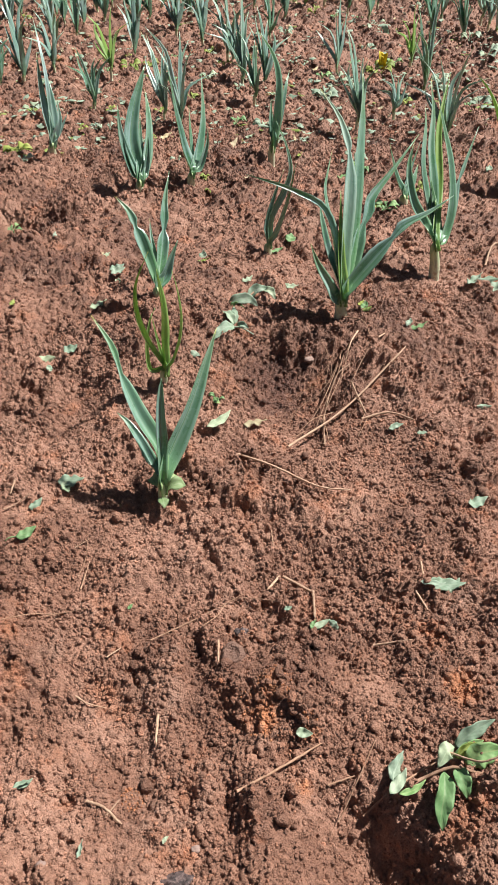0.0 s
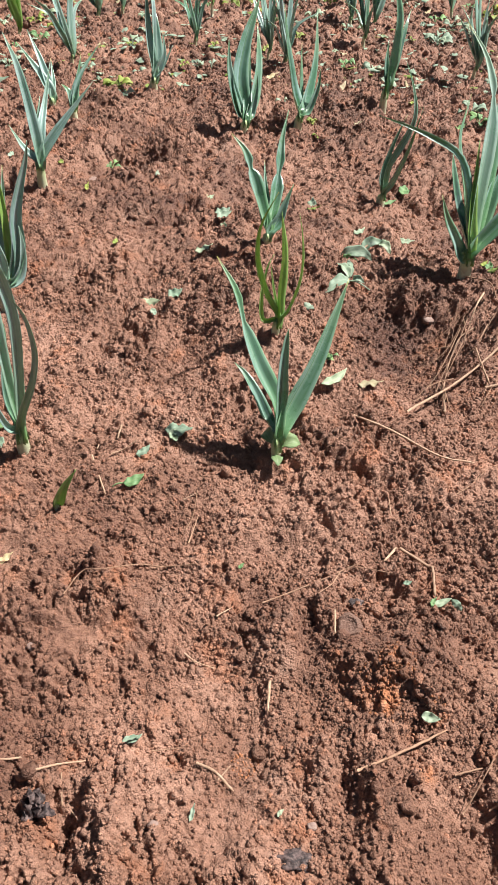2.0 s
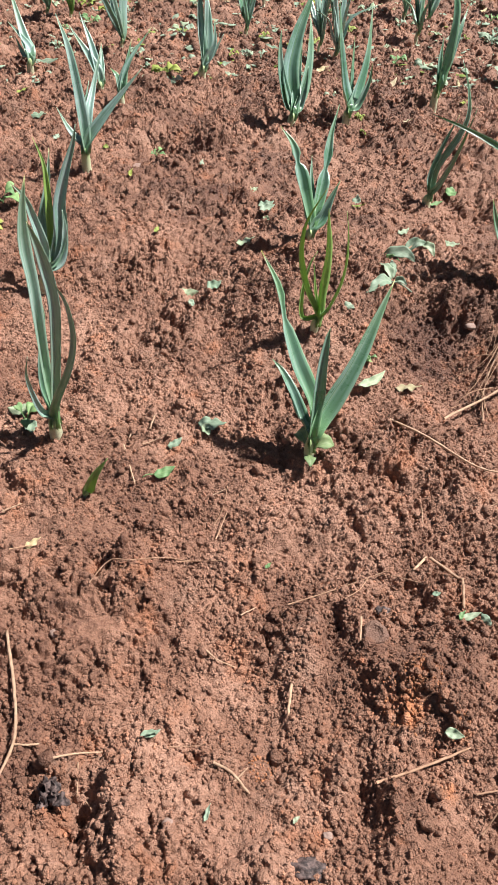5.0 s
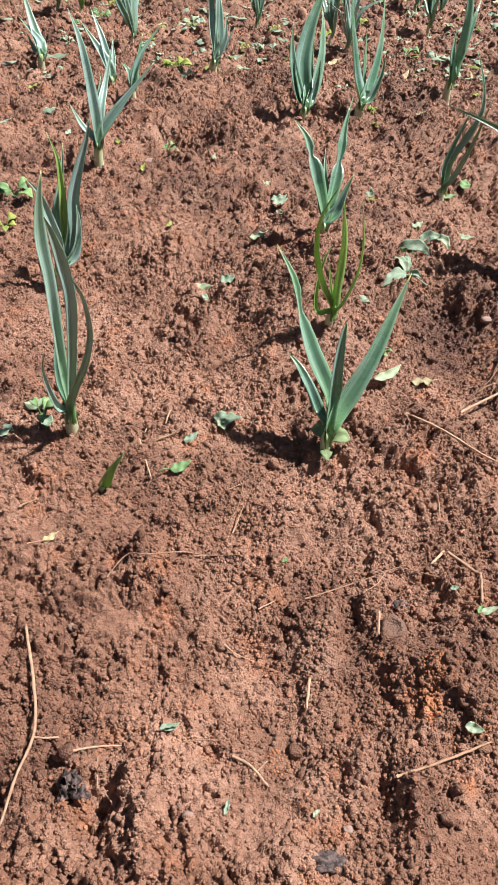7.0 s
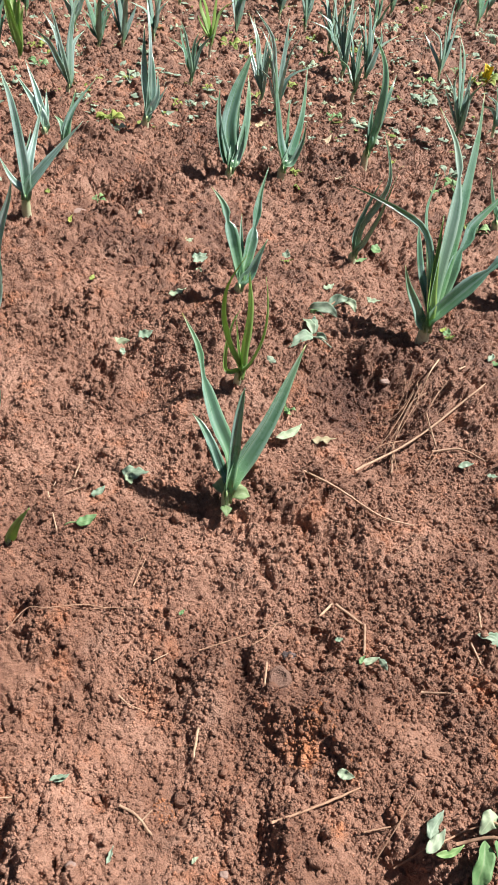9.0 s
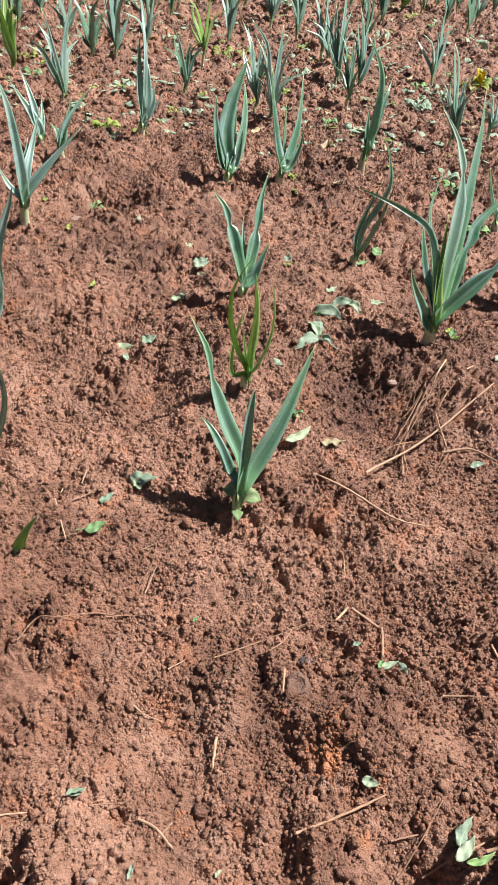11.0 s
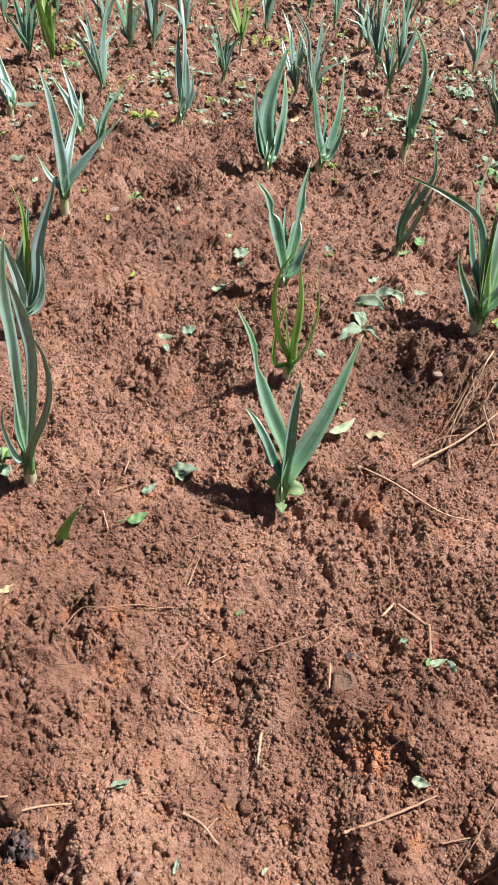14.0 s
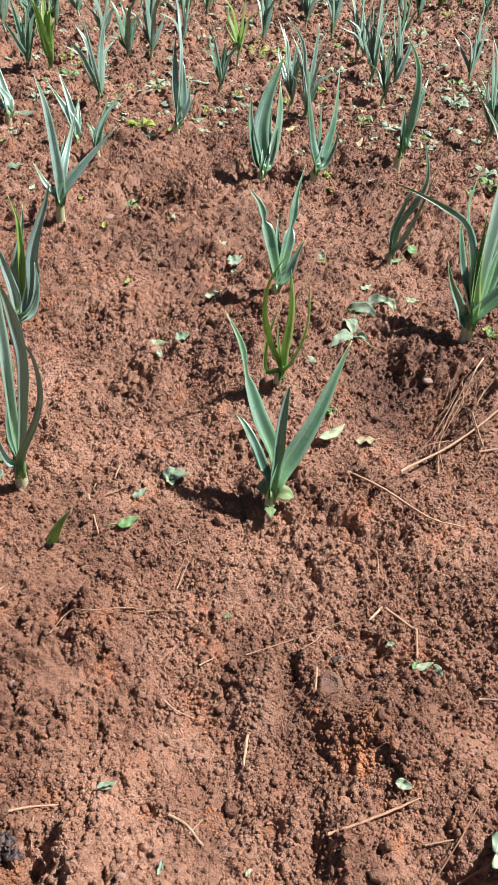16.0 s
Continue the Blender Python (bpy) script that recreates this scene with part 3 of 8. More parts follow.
class Garlic:
    """One garlic plant: a pale stem and folded leaves, set one by one."""

    def __init__(self, x, y, stem, top, label, mat=None, z=None, seed=0):
        z = float(relief(np.array(x), np.array(y))) if z is None else z
        self.ob = holder("garlic_plant", x, y, z, label, "garlic", "garlic plants in the bed")
        self.stem, self.top, self.mat = stem, Vector((top[0], 0.0, top[1])), mat or BLADE
        self.rng, self.fine, self.cols, self.count = random.Random(seed), 20, 7, 0
        line = smooth_line([(0, 0, -0.03), (top[0] * 0.25, 0, top[1] * 0.3), (top[0] * 0.7, 0, top[1] * 0.72), (top[0] * 0.95, 0.001, top[1] * 0.97)], 8)
        radii = [stem * 0.46 * f for f in (1.12, 1.1, 1.06, 1.0, 0.97, 0.93, 0.85, 0.68, 0.4)]
        part("stem", tube(line, radii, STEM, 10), self.ob, "pale green-white stem")

    def leaf(self, width, *way, fold=0.85, turn=0.0, mat=None, label="", pinch=0.0, belly=0.45):
        self.count = self.count + 1
        start = Vector((self.top.x * 0.6, self.stem * (0.25 if self.count % 2 else -0.30), self.top.z * (0.76 if self.top.z > 0.06 else 0.50)))
        first = Vector(way[0])
        lean = self.top + (first - self.top) * 0.12
        line = smooth_line([start, lean, *way], self.fine)
        g = self.rng
        away = Vector(way[-1]).x - self.top.x
        face = (0.80 - 2.8 * away + 0.2 * g.uniform(-1, 1) + turn, -1.0, 0.85)
        wide = blade_widths(width * 0.94, self.stem * 0.70, self.fine, belly)
        if pinch:
            # the blade turns over on itself at a narrow waist
            wide = [w * (1 - 0.70 * math.exp(-(((k / self.fine - pinch) / 0.055) ** 2))) for k, w in enumerate(wide)]
        me = sheet(line, wide, mat or self.mat, face, fold * g.uniform(0.65, 1.1), 0.0011, g.uniform(-0.8, 0.5), 0.05, self.cols)
        part("leaf", me, self.ob, label)
        return self


GREENS = (BLADE, BLADE_PALE, BLADE_PALE, BLADE_PALE, BLADE_GREEN)


def field_garlic(x, y, tall, seed, label):
    """A garlic plant of the rows farther off: leaves in one plane, upright, some with bent tips."""
    g = random.Random(seed)
    mat = GREENS[g.randrange(5)]
    if mat is BLADE_GREEN and seed % 3:
        mat = BLADE
    p = Garlic(x, y, 0.014 * g.uniform(0.8, 1.2), (g.uniform(-0.010, 0.010), 0.032), label, mat, seed=seed)
    p.fine, p.cols = (12, 5) if y < 2.6 else (9, 3)
    count = g.randint(6, 9)
    plane = g.uniform(-0.9, 0.9)
    for k in range(count):
        side = 1 if k % 2 else -1
        out = g.uniform(0.016, 0.066) * side * (1.3 - 0.7 * k / count)
        high = tall * g.uniform(0.75, 1.10) * (0.6 + 0.4 * k / (count - 1))
        cx, cy = math.cos(plane), math.sin(plane)
        bend = g.uniform(-0.4, 1.3) * out
        back = high * g.uniform(0.15, 0.50) * g.choice((1, 1, 1, -0.5))
        low = (out * 0.35 * cx, out * 0.35 * cy + back * 0.3, high * 0.45)
        mid = (out * 0.75 * cx, out * 0.75 * cy + back * 0.65, high * 0.75)
        tip = ((out + bend) * cx, (out + bend) * cy + back, high * g.uniform(0.92, 1.0))
        p.leaf(g.uniform(0.018, 0.030) * (0.7 + 0.4 * tall / 0.3), low, mid, tip, fold=g.uniform(0.5, 0.95), turn=g.uniform(-0.1, 0.9))
    return p.ob


def oval(width, n, point=0.9):
    return [max(width * math.sin(math.pi * min((k / n) ** 0.75, 1.0)) ** point, 0.0010) for k in range(n + 1)]


def fallen_leaf(x, y, length, width, turn, mat, label, curl=0.25, tilt=0.15, seed=0, stalk=0.0):
    """A picked leaf lying on the crumbs, a little cupped; turn: its heading in degrees."""
    g = random.Random(seed)
    n, a = 12, radians(turn)
    d = Vector((math.cos(a), math.sin(a), 0))
    c = Vector((x, y, top_of(x, y, 0.009)))
    line = []
    for k in range(n + 1):
        v = k / n - 0.5
        q = c + d * (v * length)
        side = Vector((-d.y, d.x, 0)) * (math.sin(v * 3.0 + seed) * 0.10 * length)
        q = q + side
        ground_here = float(height(np.array(q.x), np.array(q.y)))
        line.append(Vector((q.x, q.y, max(c.z + v * tilt * length + curl * length * (v * v - 0.05), ground_here + 0.004))))
    for k in range(1, n):
        line[k].z = max(line[k].z, (line[k - 1].z + line[k + 1].z) / 2)
    lean = Vector((g.uniform(-0.35, 0.35), g.uniform(-0.55, 0.15), 1))
    origin = line[0].copy()
    me = sheet([p - origin for p in line], oval(width, n), mat, lean, g.uniform(-0.5, 0.5), 0.0008, g.uniform(-0.8, 0.8), 0.36, 9)
    ob = new("fallen_leaf", me)
    ob.location = origin
    tagged(ob, label, "leaf", "picked weed leaves on the soil")
    if stalk:
        back = [Vector((0, 0, 0)), -d * stalk * 0.5 + Vector((0, 0, 0.001)), -d * stalk + Vector((0.003, 0, -0.003))]
        part("leaf_stalk", tube(smooth_line(back, 6), [0.0011] * 7, mat, 6), ob)
    return ob


def weed(x, y, size, count, mat, label, seed=0, flat=0.5, name="weed", slim=1.0):
    """A low weed: leaves on short stalks round one crown."""
    g = random.Random(seed)
    z = float(height(np.array(x), np.array(y)))
    ob = holder(name, x, y, z, label, "weed", "weeds between the garlic")
    part("crown", tube(smooth_line([(0, 0, -0.008), (0.001, 0, 0.002), (0, 0.001, 0.009)], 4), [0.0028, 0.0026, 0.0024, 0.002, 0.0012], mat, 7), ob)
    for k in range(count):
        a = 2.4 * k + g.uniform(-0.5, 0.5)
        d = Vector((math.cos(a), math.sin(a), 0))
        up = size * g.uniform(0.15, 0.75) * (1 - flat) + 0.008
        r = size * g.uniform(0.55, 1.0)
        line = smooth_line([(0, 0, 0.004), d * r * 0.35 + Vector((0, 0, up * 0.8)), d * r * 0.7 + Vector((0, 0, up)), d * r + Vector((0, 0, up * 0.7))], 12)
        wide = r * g.uniform(0.42, 0.62) * slim
        widths = [max(wide * (0.10 if k2 / 12 < 0.3 else math.sin(math.pi * ((k2 / 12 - 0.3) / 0.7) ** 0.8)), 0.0014) for k2 in range(13)]
        part("leaf", sheet(line, widths, mat, (0.2 * d.x, -0.25, 1), g.uniform(0.1, 0.6), 0.0008, g.uniform(-0.4, 0.4), 0.2, 5), ob)
    return ob


def straw(width, *way, mat=None, label="pale dry straw lying on red soil", name="straw", lift=0.0):
    """A dry stalk lying over the crumbs through the given places."""
    mat = mat or STRAW
    pts = [Vector((x, y, top_of(x, y, 0.004) + width * 0.25 + lift)) for x, y in way]
    n = max(8, 5 * len(pts))
    line = smooth_line(pts, n)
    g = random.Random(int(abs(way[0][0]) * 9999) + int(abs(way[0][1]) * 977))
    origin = pts[0].copy()
    line = [p - origin + Vector((g.uniform(-1, 1), g.uniform(-1, 1), 0)) * width * 0.10 for p in line]
    radii = [width / 2 * (1.0 - 0.25 * k / n) * g.uniform(0.86, 1.1) for k in range(n + 1)]
    radii[-1] *= 0.6
    ob = new(name, tube(line, radii, mat, 8))
    ob.location = origin
    return tagged(ob, label, "root" if mat is ROOTY else "straw", "dry stalks on the soil")


def lump(name, x, y, r, mat, label, category, squash=(1, 1, 0.8), seed=0, sink=0.2, rough=0.28, turn=0.0):
    """A stone or clod with an uneven rounded shape."""
    bm = bmesh.new()
    bmesh.ops.create_icosphere(bm, subdivisions=4, radius=1.0)
    off = Vector((seed * 3.7, seed * 1.3, 0))
    for v in bm.verts:
        k = 1 + rough * noise.noise(v.co * 1.6 + off) + rough * 0.6 * noise.noise(v.co * 4.2 + off) + rough * 0.35 * noise.noise(v.co * 9.0 + off)
        v.co = Vector((v.co.x * squash[0], v.co.y * squash[1], v.co.z * squash[2])) * k * r
    bmesh.ops.rotate(bm, verts=bm.verts, cent=(0, 0, 0), matrix=Matrix.Rotation(radians(turn), 3, "Z"))
    me = bpy.data.meshes.new(name)
    bm.to_mesh(me)
    bm.free()
    me.polygons.foreach_set("use_smooth", np.full(len(me.polygons), True))
    me.materials.append(mat)
    ob = new(name, me)
    ob.location = (x, y, float(height(np.array(x), np.array(y))) + r * squash[2] * (1 - 2 * sink))
    return tagged(ob, label, category)


def yellow_weed(x, y, size):
    """A weed whose top leaves have turned bright yellow."""
    ob = weed(x, y, size, 6, LIME, "weed with a bright yellow withered top among green leaves", 3, 0.3, "yellow_weed")
    for k in range(7):
        a = 2.4 * k + 0.4
        line = smooth_line([(0, 0, 0.02), (0.008 * math.cos(a), 0.008 * math.sin(a), size * (0.5 + 0.07 * k)), (0.022 * math.cos(a), 0.022 * math.sin(a), size * (0.62 + 0.09 * k))], 8)
        part("petal", sheet(line, oval(size * 0.34, 8), YELLOW, (0, -1, 0.7), 0.3, 0.0008, 0.2, 0.2), ob, "bright yellow")
    return ob


def strand(clump, width, *way):
    """One root of a pulled clump, lying over the soil; way: places off the clump's middle, with a lift."""
    base = clump.location
    pts = [Vector((x, y, top_of(base.x + x, base.y + y, 0.005) - base.z + lift + 0.004)) for x, y, lift in way]
    n = 6 * len(pts)
    line = smooth_line(pts, n)
    mat = STRAW if width > 0.0028 else ROOTY
    part("rootlet", tube(line, [width / 2 * (1 - 0.55 * q / n) for q in range(n + 1)], mat, 7), clump)


def cup_print(x, y, r):
    """A smooth round dent pressed into a clod."""
    n, m = 28, 9
    verts, faces = [], []
    g = random.Random(4)
    uneven = [g.uniform(0.9, 1.1) for _ in range(n)]
    prof = ((0.0, 0.25), (0.35, 0.27), (0.65, 0.38), (0.85, 0.62), (0.98, 0.80), (1.12, 0.80), (1.28, 0.55), (1.45, 0.15), (1.6, -0.4))
    for k, (pr, pz) in enumerate(prof):
        for c in range(n):
            w = 2 * math.pi * c / n
            q = r * max(pr, 0.02) * (uneven[c] if k > 3 else 1)
            verts.append((q * math.cos(w), q * math.sin(w) * 0.95, r * 0.55 * pz * (uneven[(c * 3) % n] if k > 4 else 1)))
    for k in range(m - 1):
        for c in range(n):
            d = (c + 1) % n
            faces.append((k * n + c, (k + 1) * n + c, (k + 1) * n + d, k * n + d))
    ob = new("pressed_clod", mesh_of("pressed_clod", verts, faces, GREY_SOIL))
    ob.location = (x, y, top_of(x, y, 0.008) - 0.001)
    ob.rotation_euler = (0.25, -0.12, 0)
    return tagged(ob, "clod of soil with a smooth round dent pressed in", "clod")


def charred_scrap(x, y, r):
    """A crumpled dark scrap of burnt leaf, half in the soil."""
    ob = holder("charred_scrap", x, y, top_of(x, y, 0.01), "crumpled charred dark grey scrap half buried in soil", "scrap")
    g = random.Random(8)
    for k in range(7):
        a = 0.9 * k + g.uniform(-0.3, 0.3)
        d = Vector((math.cos(a), math.sin(a), 0))
        base = Vector((g.uniform(-0.5, 0.5) * r, g.uniform(-0.7, 0.5) * r, g.uniform(-0.004, 0.002)))
        line = smooth_line([base - d * r * 0.5 + Vector((0, 0, g.uniform(-0.004, 0.004))), base + Vector((0, 0, g.uniform(0.002, 0.008))), base + d * r * 0.4 + Vector((0, 0, g.uniform(0.0, 0.009))), base + d * r * 0.8 + Vector((0, 0, g.uniform(-0.004, 0.003)))], 12)
        part("flake", sheet(line, oval(r * g.uniform(0.5, 0.9), 12, 0.4), CHAR, (g.uniform(-0.7, 0.7), g.uniform(-0.8, 0.3), 1), g.uniform(-0.7, 0.7), 0.0012, g.uniform(-1.0, 1.0), 0.8, 9), ob)
    return ob


def clay_crumbs(x, y, r, count, seed):
    """A patch of orange clay crumbs."""
    rng = np.random.default_rng(seed)
    a, d = rng.uniform(0, 6.283, count), r * np.sqrt(rng.uniform(0, 1.4, count))
    size = 0.0010 * 2.4 ** rng.uniform(0, 1, count)
    return crumbs("clay_crumbs", x + d * np.cos(a), y + d * np.sin(a), size, 1, CLAY, "patch of orange clay crumbs in red soil", 0.2, seed)


def hung_leaf(plant, width, mat, *way, fold=0.35):
    """A limp leaf of a pulled weed along the given places off its middle."""
    line = smooth_line(way, 14)
    part("leaf", sheet(line, oval(width, 14, 0.8), mat, (0.1, -0.6, 1), fold, 0.0009, 0.35, 0.25, 9), plant)



# ---- the nearest garlic plants, leaf by leaf ----
p = Garlic(-0.007, -0.012, 0.0177, (0.000, 0.051), "young garlic plant with four folded blue-green leaves in red soil", seed=1)
p.leaf(0.0380, (0.019, 0.033, 0.079), (0.057, 0.064, 0.139), (0.089, 0.100, 0.200), (0.114, 0.130, 0.246))
p.leaf(0.0327, (-0.000, 0.041, 0.086), (-0.024, 0.069, 0.134), (-0.042, 0.101, 0.182), (-0.054, 0.134, 0.229), (-0.080, 0.165, 0.270), pinch=0.72)
p.leaf(0.0221, (0.006, 0.025, 0.101), (0.010, 0.040, 0.152), (0.016, 0.054, 0.192), (0.020, 0.060, 0.209))
p.leaf(0.0239, (-0.013, 0.038, 0.054), (-0.027, 0.063, 0.084), (-0.044, 0.087, 0.109), (-0.059, 0.100, 0.122))
p = Garlic(0.014, 0.294, 0.0178, (0.004, 0.034), "small yellow-green garlic plant with looping thin leaves", BLADE_GREEN, seed=2)
p.leaf(0.0156, (-0.021, -0.007, 0.093), (-0.035, -0.013, 0.148), (-0.036, -0.018, 0.197), (-0.027, -0.023, 0.237), (-0.001, -0.030, 0.289), turn=1.0)
p.leaf(0.0234, (0.005, 0.007, 0.090), (0.011, 0.012, 0.152), (0.010, 0.017, 0.201), (0.009, 0.020, 0.232), turn=0.8)
p.leaf(0.0100, (0.021, -0.002, 0.055), (0.038, -0.004, 0.105), (0.044, -0.006, 0.153), (0.041, -0.008, 0.206), (0.035, -0.010, 0.242), turn=1.2)
p.leaf(0.0100, (-0.024, 0.006, 0.030), (-0.025, 0.018, 0.074), (-0.014, 0.032, 0.120), (-0.001, 0.040, 0.143))
p.leaf(0.0100, (-0.004, 0.011, 0.088), (-0.009, 0.020, 0.143))
p = Garlic(0.018, 0.626, 0.0213, (0.003, 0.031), "garlic plant with short spreading blue-green leaves", seed=3)
p.leaf(0.0373, (-0.011, 0.030, 0.078), (-0.026, 0.053, 0.129), (-0.033, 0.067, 0.157), (-0.043, 0.079, 0.183), (-0.067, 0.093, 0.210), pinch=0.62)
p.leaf(0.0333, (0.019, 0.053, 0.071), (0.030, 0.088, 0.109), (0.038, 0.119, 0.143), (0.045, 0.151, 0.176), (0.061, 0.195, 0.220), pinch=0.56)
p.leaf(0.0147, (0.006, 0.053, 0.072), (0.003, 0.087, 0.112), (0.004, 0.116, 0.143))
p.leaf(0.0320, (0.023, 0.014, 0.048), (0.040, 0.025, 0.082), (0.061, 0.040, 0.121))
p.leaf(0.0213, (-0.007, 0.017, 0.049), (-0.017, 0.033, 0.091))
p = Garlic(0.000, 1.362, 0.0261, (0.005, 0.040), "upright garlic plant with broad overlapping dark green leaves", BLADE, seed=4)
p.leaf(0.0392, (-0.009, 0.015, 0.049), (-0.028, 0.037, 0.111), (-0.037, 0.061, 0.170), (-0.035, 0.087, 0.232))
p.leaf(0.0560, (0.001, 0.027, 0.062), (-0.009, 0.065, 0.134), (0.010, 0.110, 0.210), (0.037, 0.148, 0.270), (0.058, 0.177, 0.315))
p.leaf(0.0411, (0.022, 0.051, 0.069), (0.042, 0.108, 0.135), (0.050, 0.167, 0.200), (0.051, 0.207, 0.242))
p.leaf(0.0336, (0.016, 0.068, 0.098), (0.029, 0.146, 0.191))
p.leaf(0.0261, (0.024, 0.016, 0.050), (0.039, 0.036, 0.107), (0.045, 0.054, 0.151))
p = Garlic(0.163, 1.398, 0.0247, (0.003, 0.037), "slender garlic plant with four narrow upright leaves", seed=5)
p.leaf(0.0398, (-0.014, 0.035, 0.087), (-0.028, 0.086, 0.190), (-0.035, 0.145, 0.296))
p.leaf(0.0247, (0.007, 0.043, 0.066), (0.013, 0.097, 0.134), (0.020, 0.147, 0.194))
p.leaf(0.0398, (0.027, 0.047, 0.072), (0.056, 0.117, 0.160), (0.070, 0.210, 0.270))
p.leaf(0.0265, (0.029, 0.012, 0.040), (0.059, 0.034, 0.100), (0.068, 0.053, 0.150))
p = Garlic(0.444, 1.536, 0.0242, (0.002, 0.057), "tall garlic plant with one broad striped leaf and bent tip", seed=6)
p.leaf(0.0441, (0.008, 0.017, 0.113), (0.023, 0.041, 0.225), (0.015, 0.067, 0.301), (-0.023, 0.097, 0.368))
p.leaf(0.0238, (0.032, 0.032, 0.125), (0.059, 0.076, 0.206), (0.082, 0.126, 0.244))
p.leaf(0.0305, (0.001, 0.025, 0.111), (0.010, 0.061, 0.179))
p.leaf(0.0272, (0.030, 0.062, 0.090), (0.050, 0.147, 0.249))
p = Garlic(0.319, 0.883, 0.0231, (0.003, 0.028), "leaning garlic plant with curved blue-green leaves", seed=7)
p.leaf(0.0215, (0.009, 0.007, 0.094), (0.042, 0.013, 0.155), (0.060, 0.018, 0.208), (0.049, 0.024, 0.269), (0.028, 0.030, 0.321))
p.leaf(0.0180, (0.021, -0.006, 0.060), (0.048, -0.017, 0.144), (0.066, -0.030, 0.241))
p.leaf(0.0180, (0.001, 0.014, 0.069), (0.023, 0.032, 0.135), (0.052, 0.050, 0.198))
p = Garlic(0.402, 0.440, 0.0259, (-0.000, 0.038), "large garlic plant with long arching leaves on a mound", BLADE, seed=8)
p.leaf(0.0210, (-0.007, 0.036, 0.095), (-0.012, 0.062, 0.152), (-0.031, 0.085, 0.199), (-0.076, 0.097, 0.227), (-0.132, 0.108, 0.250), (-0.182, 0.115, 0.267))
p.leaf(0.0358, (0.007, 0.033, 0.083), (0.014, 0.063, 0.144), (0.027, 0.104, 0.222), (0.034, 0.137, 0.279), (0.029, 0.156, 0.312), (0.016, 0.178, 0.350), (-0.017, 0.204, 0.395), mat=BLADE_PALE, pinch=0.64)
p.leaf(0.0333, (0.033, 0.079, 0.122), (0.059, 0.165, 0.233), (0.076, 0.217, 0.296), (0.089, 0.256, 0.341), (0.099, 0.308, 0.402))
p.leaf(0.0358, (0.034, 0.055, 0.082), (0.054, 0.091, 0.128), (0.078, 0.121, 0.163), (0.090, 0.142, 0.188), (0.137, 0.174, 0.224), (0.212, 0.230, 0.283), pinch=0.5)
p.leaf(0.0407, (0.026, 0.013, 0.059), (0.068, 0.024, 0.101), (0.115, 0.037, 0.147), (0.141, 0.043, 0.166), (0.186, 0.049, 0.184), (0.237, 0.059, 0.213), pinch=0.56)
p.leaf(0.0333, (-0.015, 0.004, 0.034), (-0.030, 0.008, 0.067), (-0.052, 0.015, 0.110), (-0.066, 0.022, 0.153))
p.leaf(0.0271, (-0.008, 0.051, 0.075), (-0.019, 0.081, 0.113), (-0.022, 0.121, 0.159), (-0.021, 0.140, 0.181))
p.leaf(0.0136, (-0.002, 0.097, 0.130), (-0.009, 0.157, 0.199), (0.004, 0.190, 0.234), (0.020, 0.221, 0.266))
p.leaf(0.0271, (0.002, 0.042, 0.117), (0.009, 0.093, 0.228), mat=BLADE_GREEN)
p = Garlic(0.706, 0.683, 0.0260, (-0.014, 0.083), "large garlic plant with thick pale stem and fresh green leaves", BLADE, seed=9)
p.leaf(0.0312, (-0.027, 0.040, 0.110), (-0.055, 0.059, 0.154), (-0.066, 0.083, 0.207), (-0.063, 0.103, 0.246), (-0.049, 0.122, 0.282), mat=BLADE)
p.leaf(0.0349, (0.017, 0.031, 0.081), (0.038, 0.064, 0.151), (0.039, 0.105, 0.232), (0.027, 0.144, 0.305), (0.017, 0.173, 0.357))
p.leaf(0.0274, (0.032, 0.055, 0.091), (0.052, 0.082, 0.128), (0.074, 0.119, 0.176), (0.100, 0.152, 0.218), (0.144, 0.205, 0.283), mat=BLADE, pinch=0.7)
p.leaf(0.0324, (0.002, 0.066, 0.110), (0.008, 0.122, 0.187), (0.011, 0.171, 0.252), (0.027, 0.222, 0.315), (0.032, 0.276, 0.380), mat=BLADE)
p.leaf(0.0274, (-0.006, 0.094, 0.128), (-0.007, 0.169, 0.213), (0.015, 0.232, 0.280), (0.024, 0.268, 0.318))
p.leaf(0.0224, (0.030, 0.128, 0.169), (0.045, 0.212, 0.264), (0.070, 0.270, 0.325), (0.098, 0.319, 0.377), mat=BLADE_GREEN)
p.leaf(0.0299, (0.008, 0.070, 0.123), (-0.001, 0.131, 0.212))
p = Garlic(0.766, 1.115, 0.0250, (-0.007, 0.026), "small garlic plant beside weeds with short leaves", seed=10)
p.leaf(0.0270, (-0.029, 0.018, 0.078), (-0.047, 0.043, 0.159))
p.leaf(0.0210, (0.014, 0.034, 0.070), (0.058, 0.081, 0.148))
p.leaf(0.0300, (0.027, 0.026, 0.055), (0.052, 0.062, 0.090))
p = Garlic(1.129, 1.185, 0.0272, (-0.012, 0.035), "garlic plant with arching striped leaves", BLADE_GREEN, seed=11)
p.leaf(0.0326, (-0.051, 0.043, 0.157), (-0.069, 0.103, 0.236), (-0.098, 0.171, 0.286))
p.leaf(0.0326, (-0.007, 0.060, 0.149), (0.024, 0.142, 0.252))
p.leaf(0.0326, (0.023, 0.044, 0.102), (0.074, 0.105, 0.196))
p = Garlic(-0.283, 1.734, 0.0280, (0.007, 0.035), "bushy garlic plant with crowded pale-striped leaves and yellow tip", BLADE_PALE, seed=12)
p.leaf(0.0361, (-0.004, 0.024, 0.123), (-0.005, 0.057, 0.203), (-0.001, 0.095, 0.287))
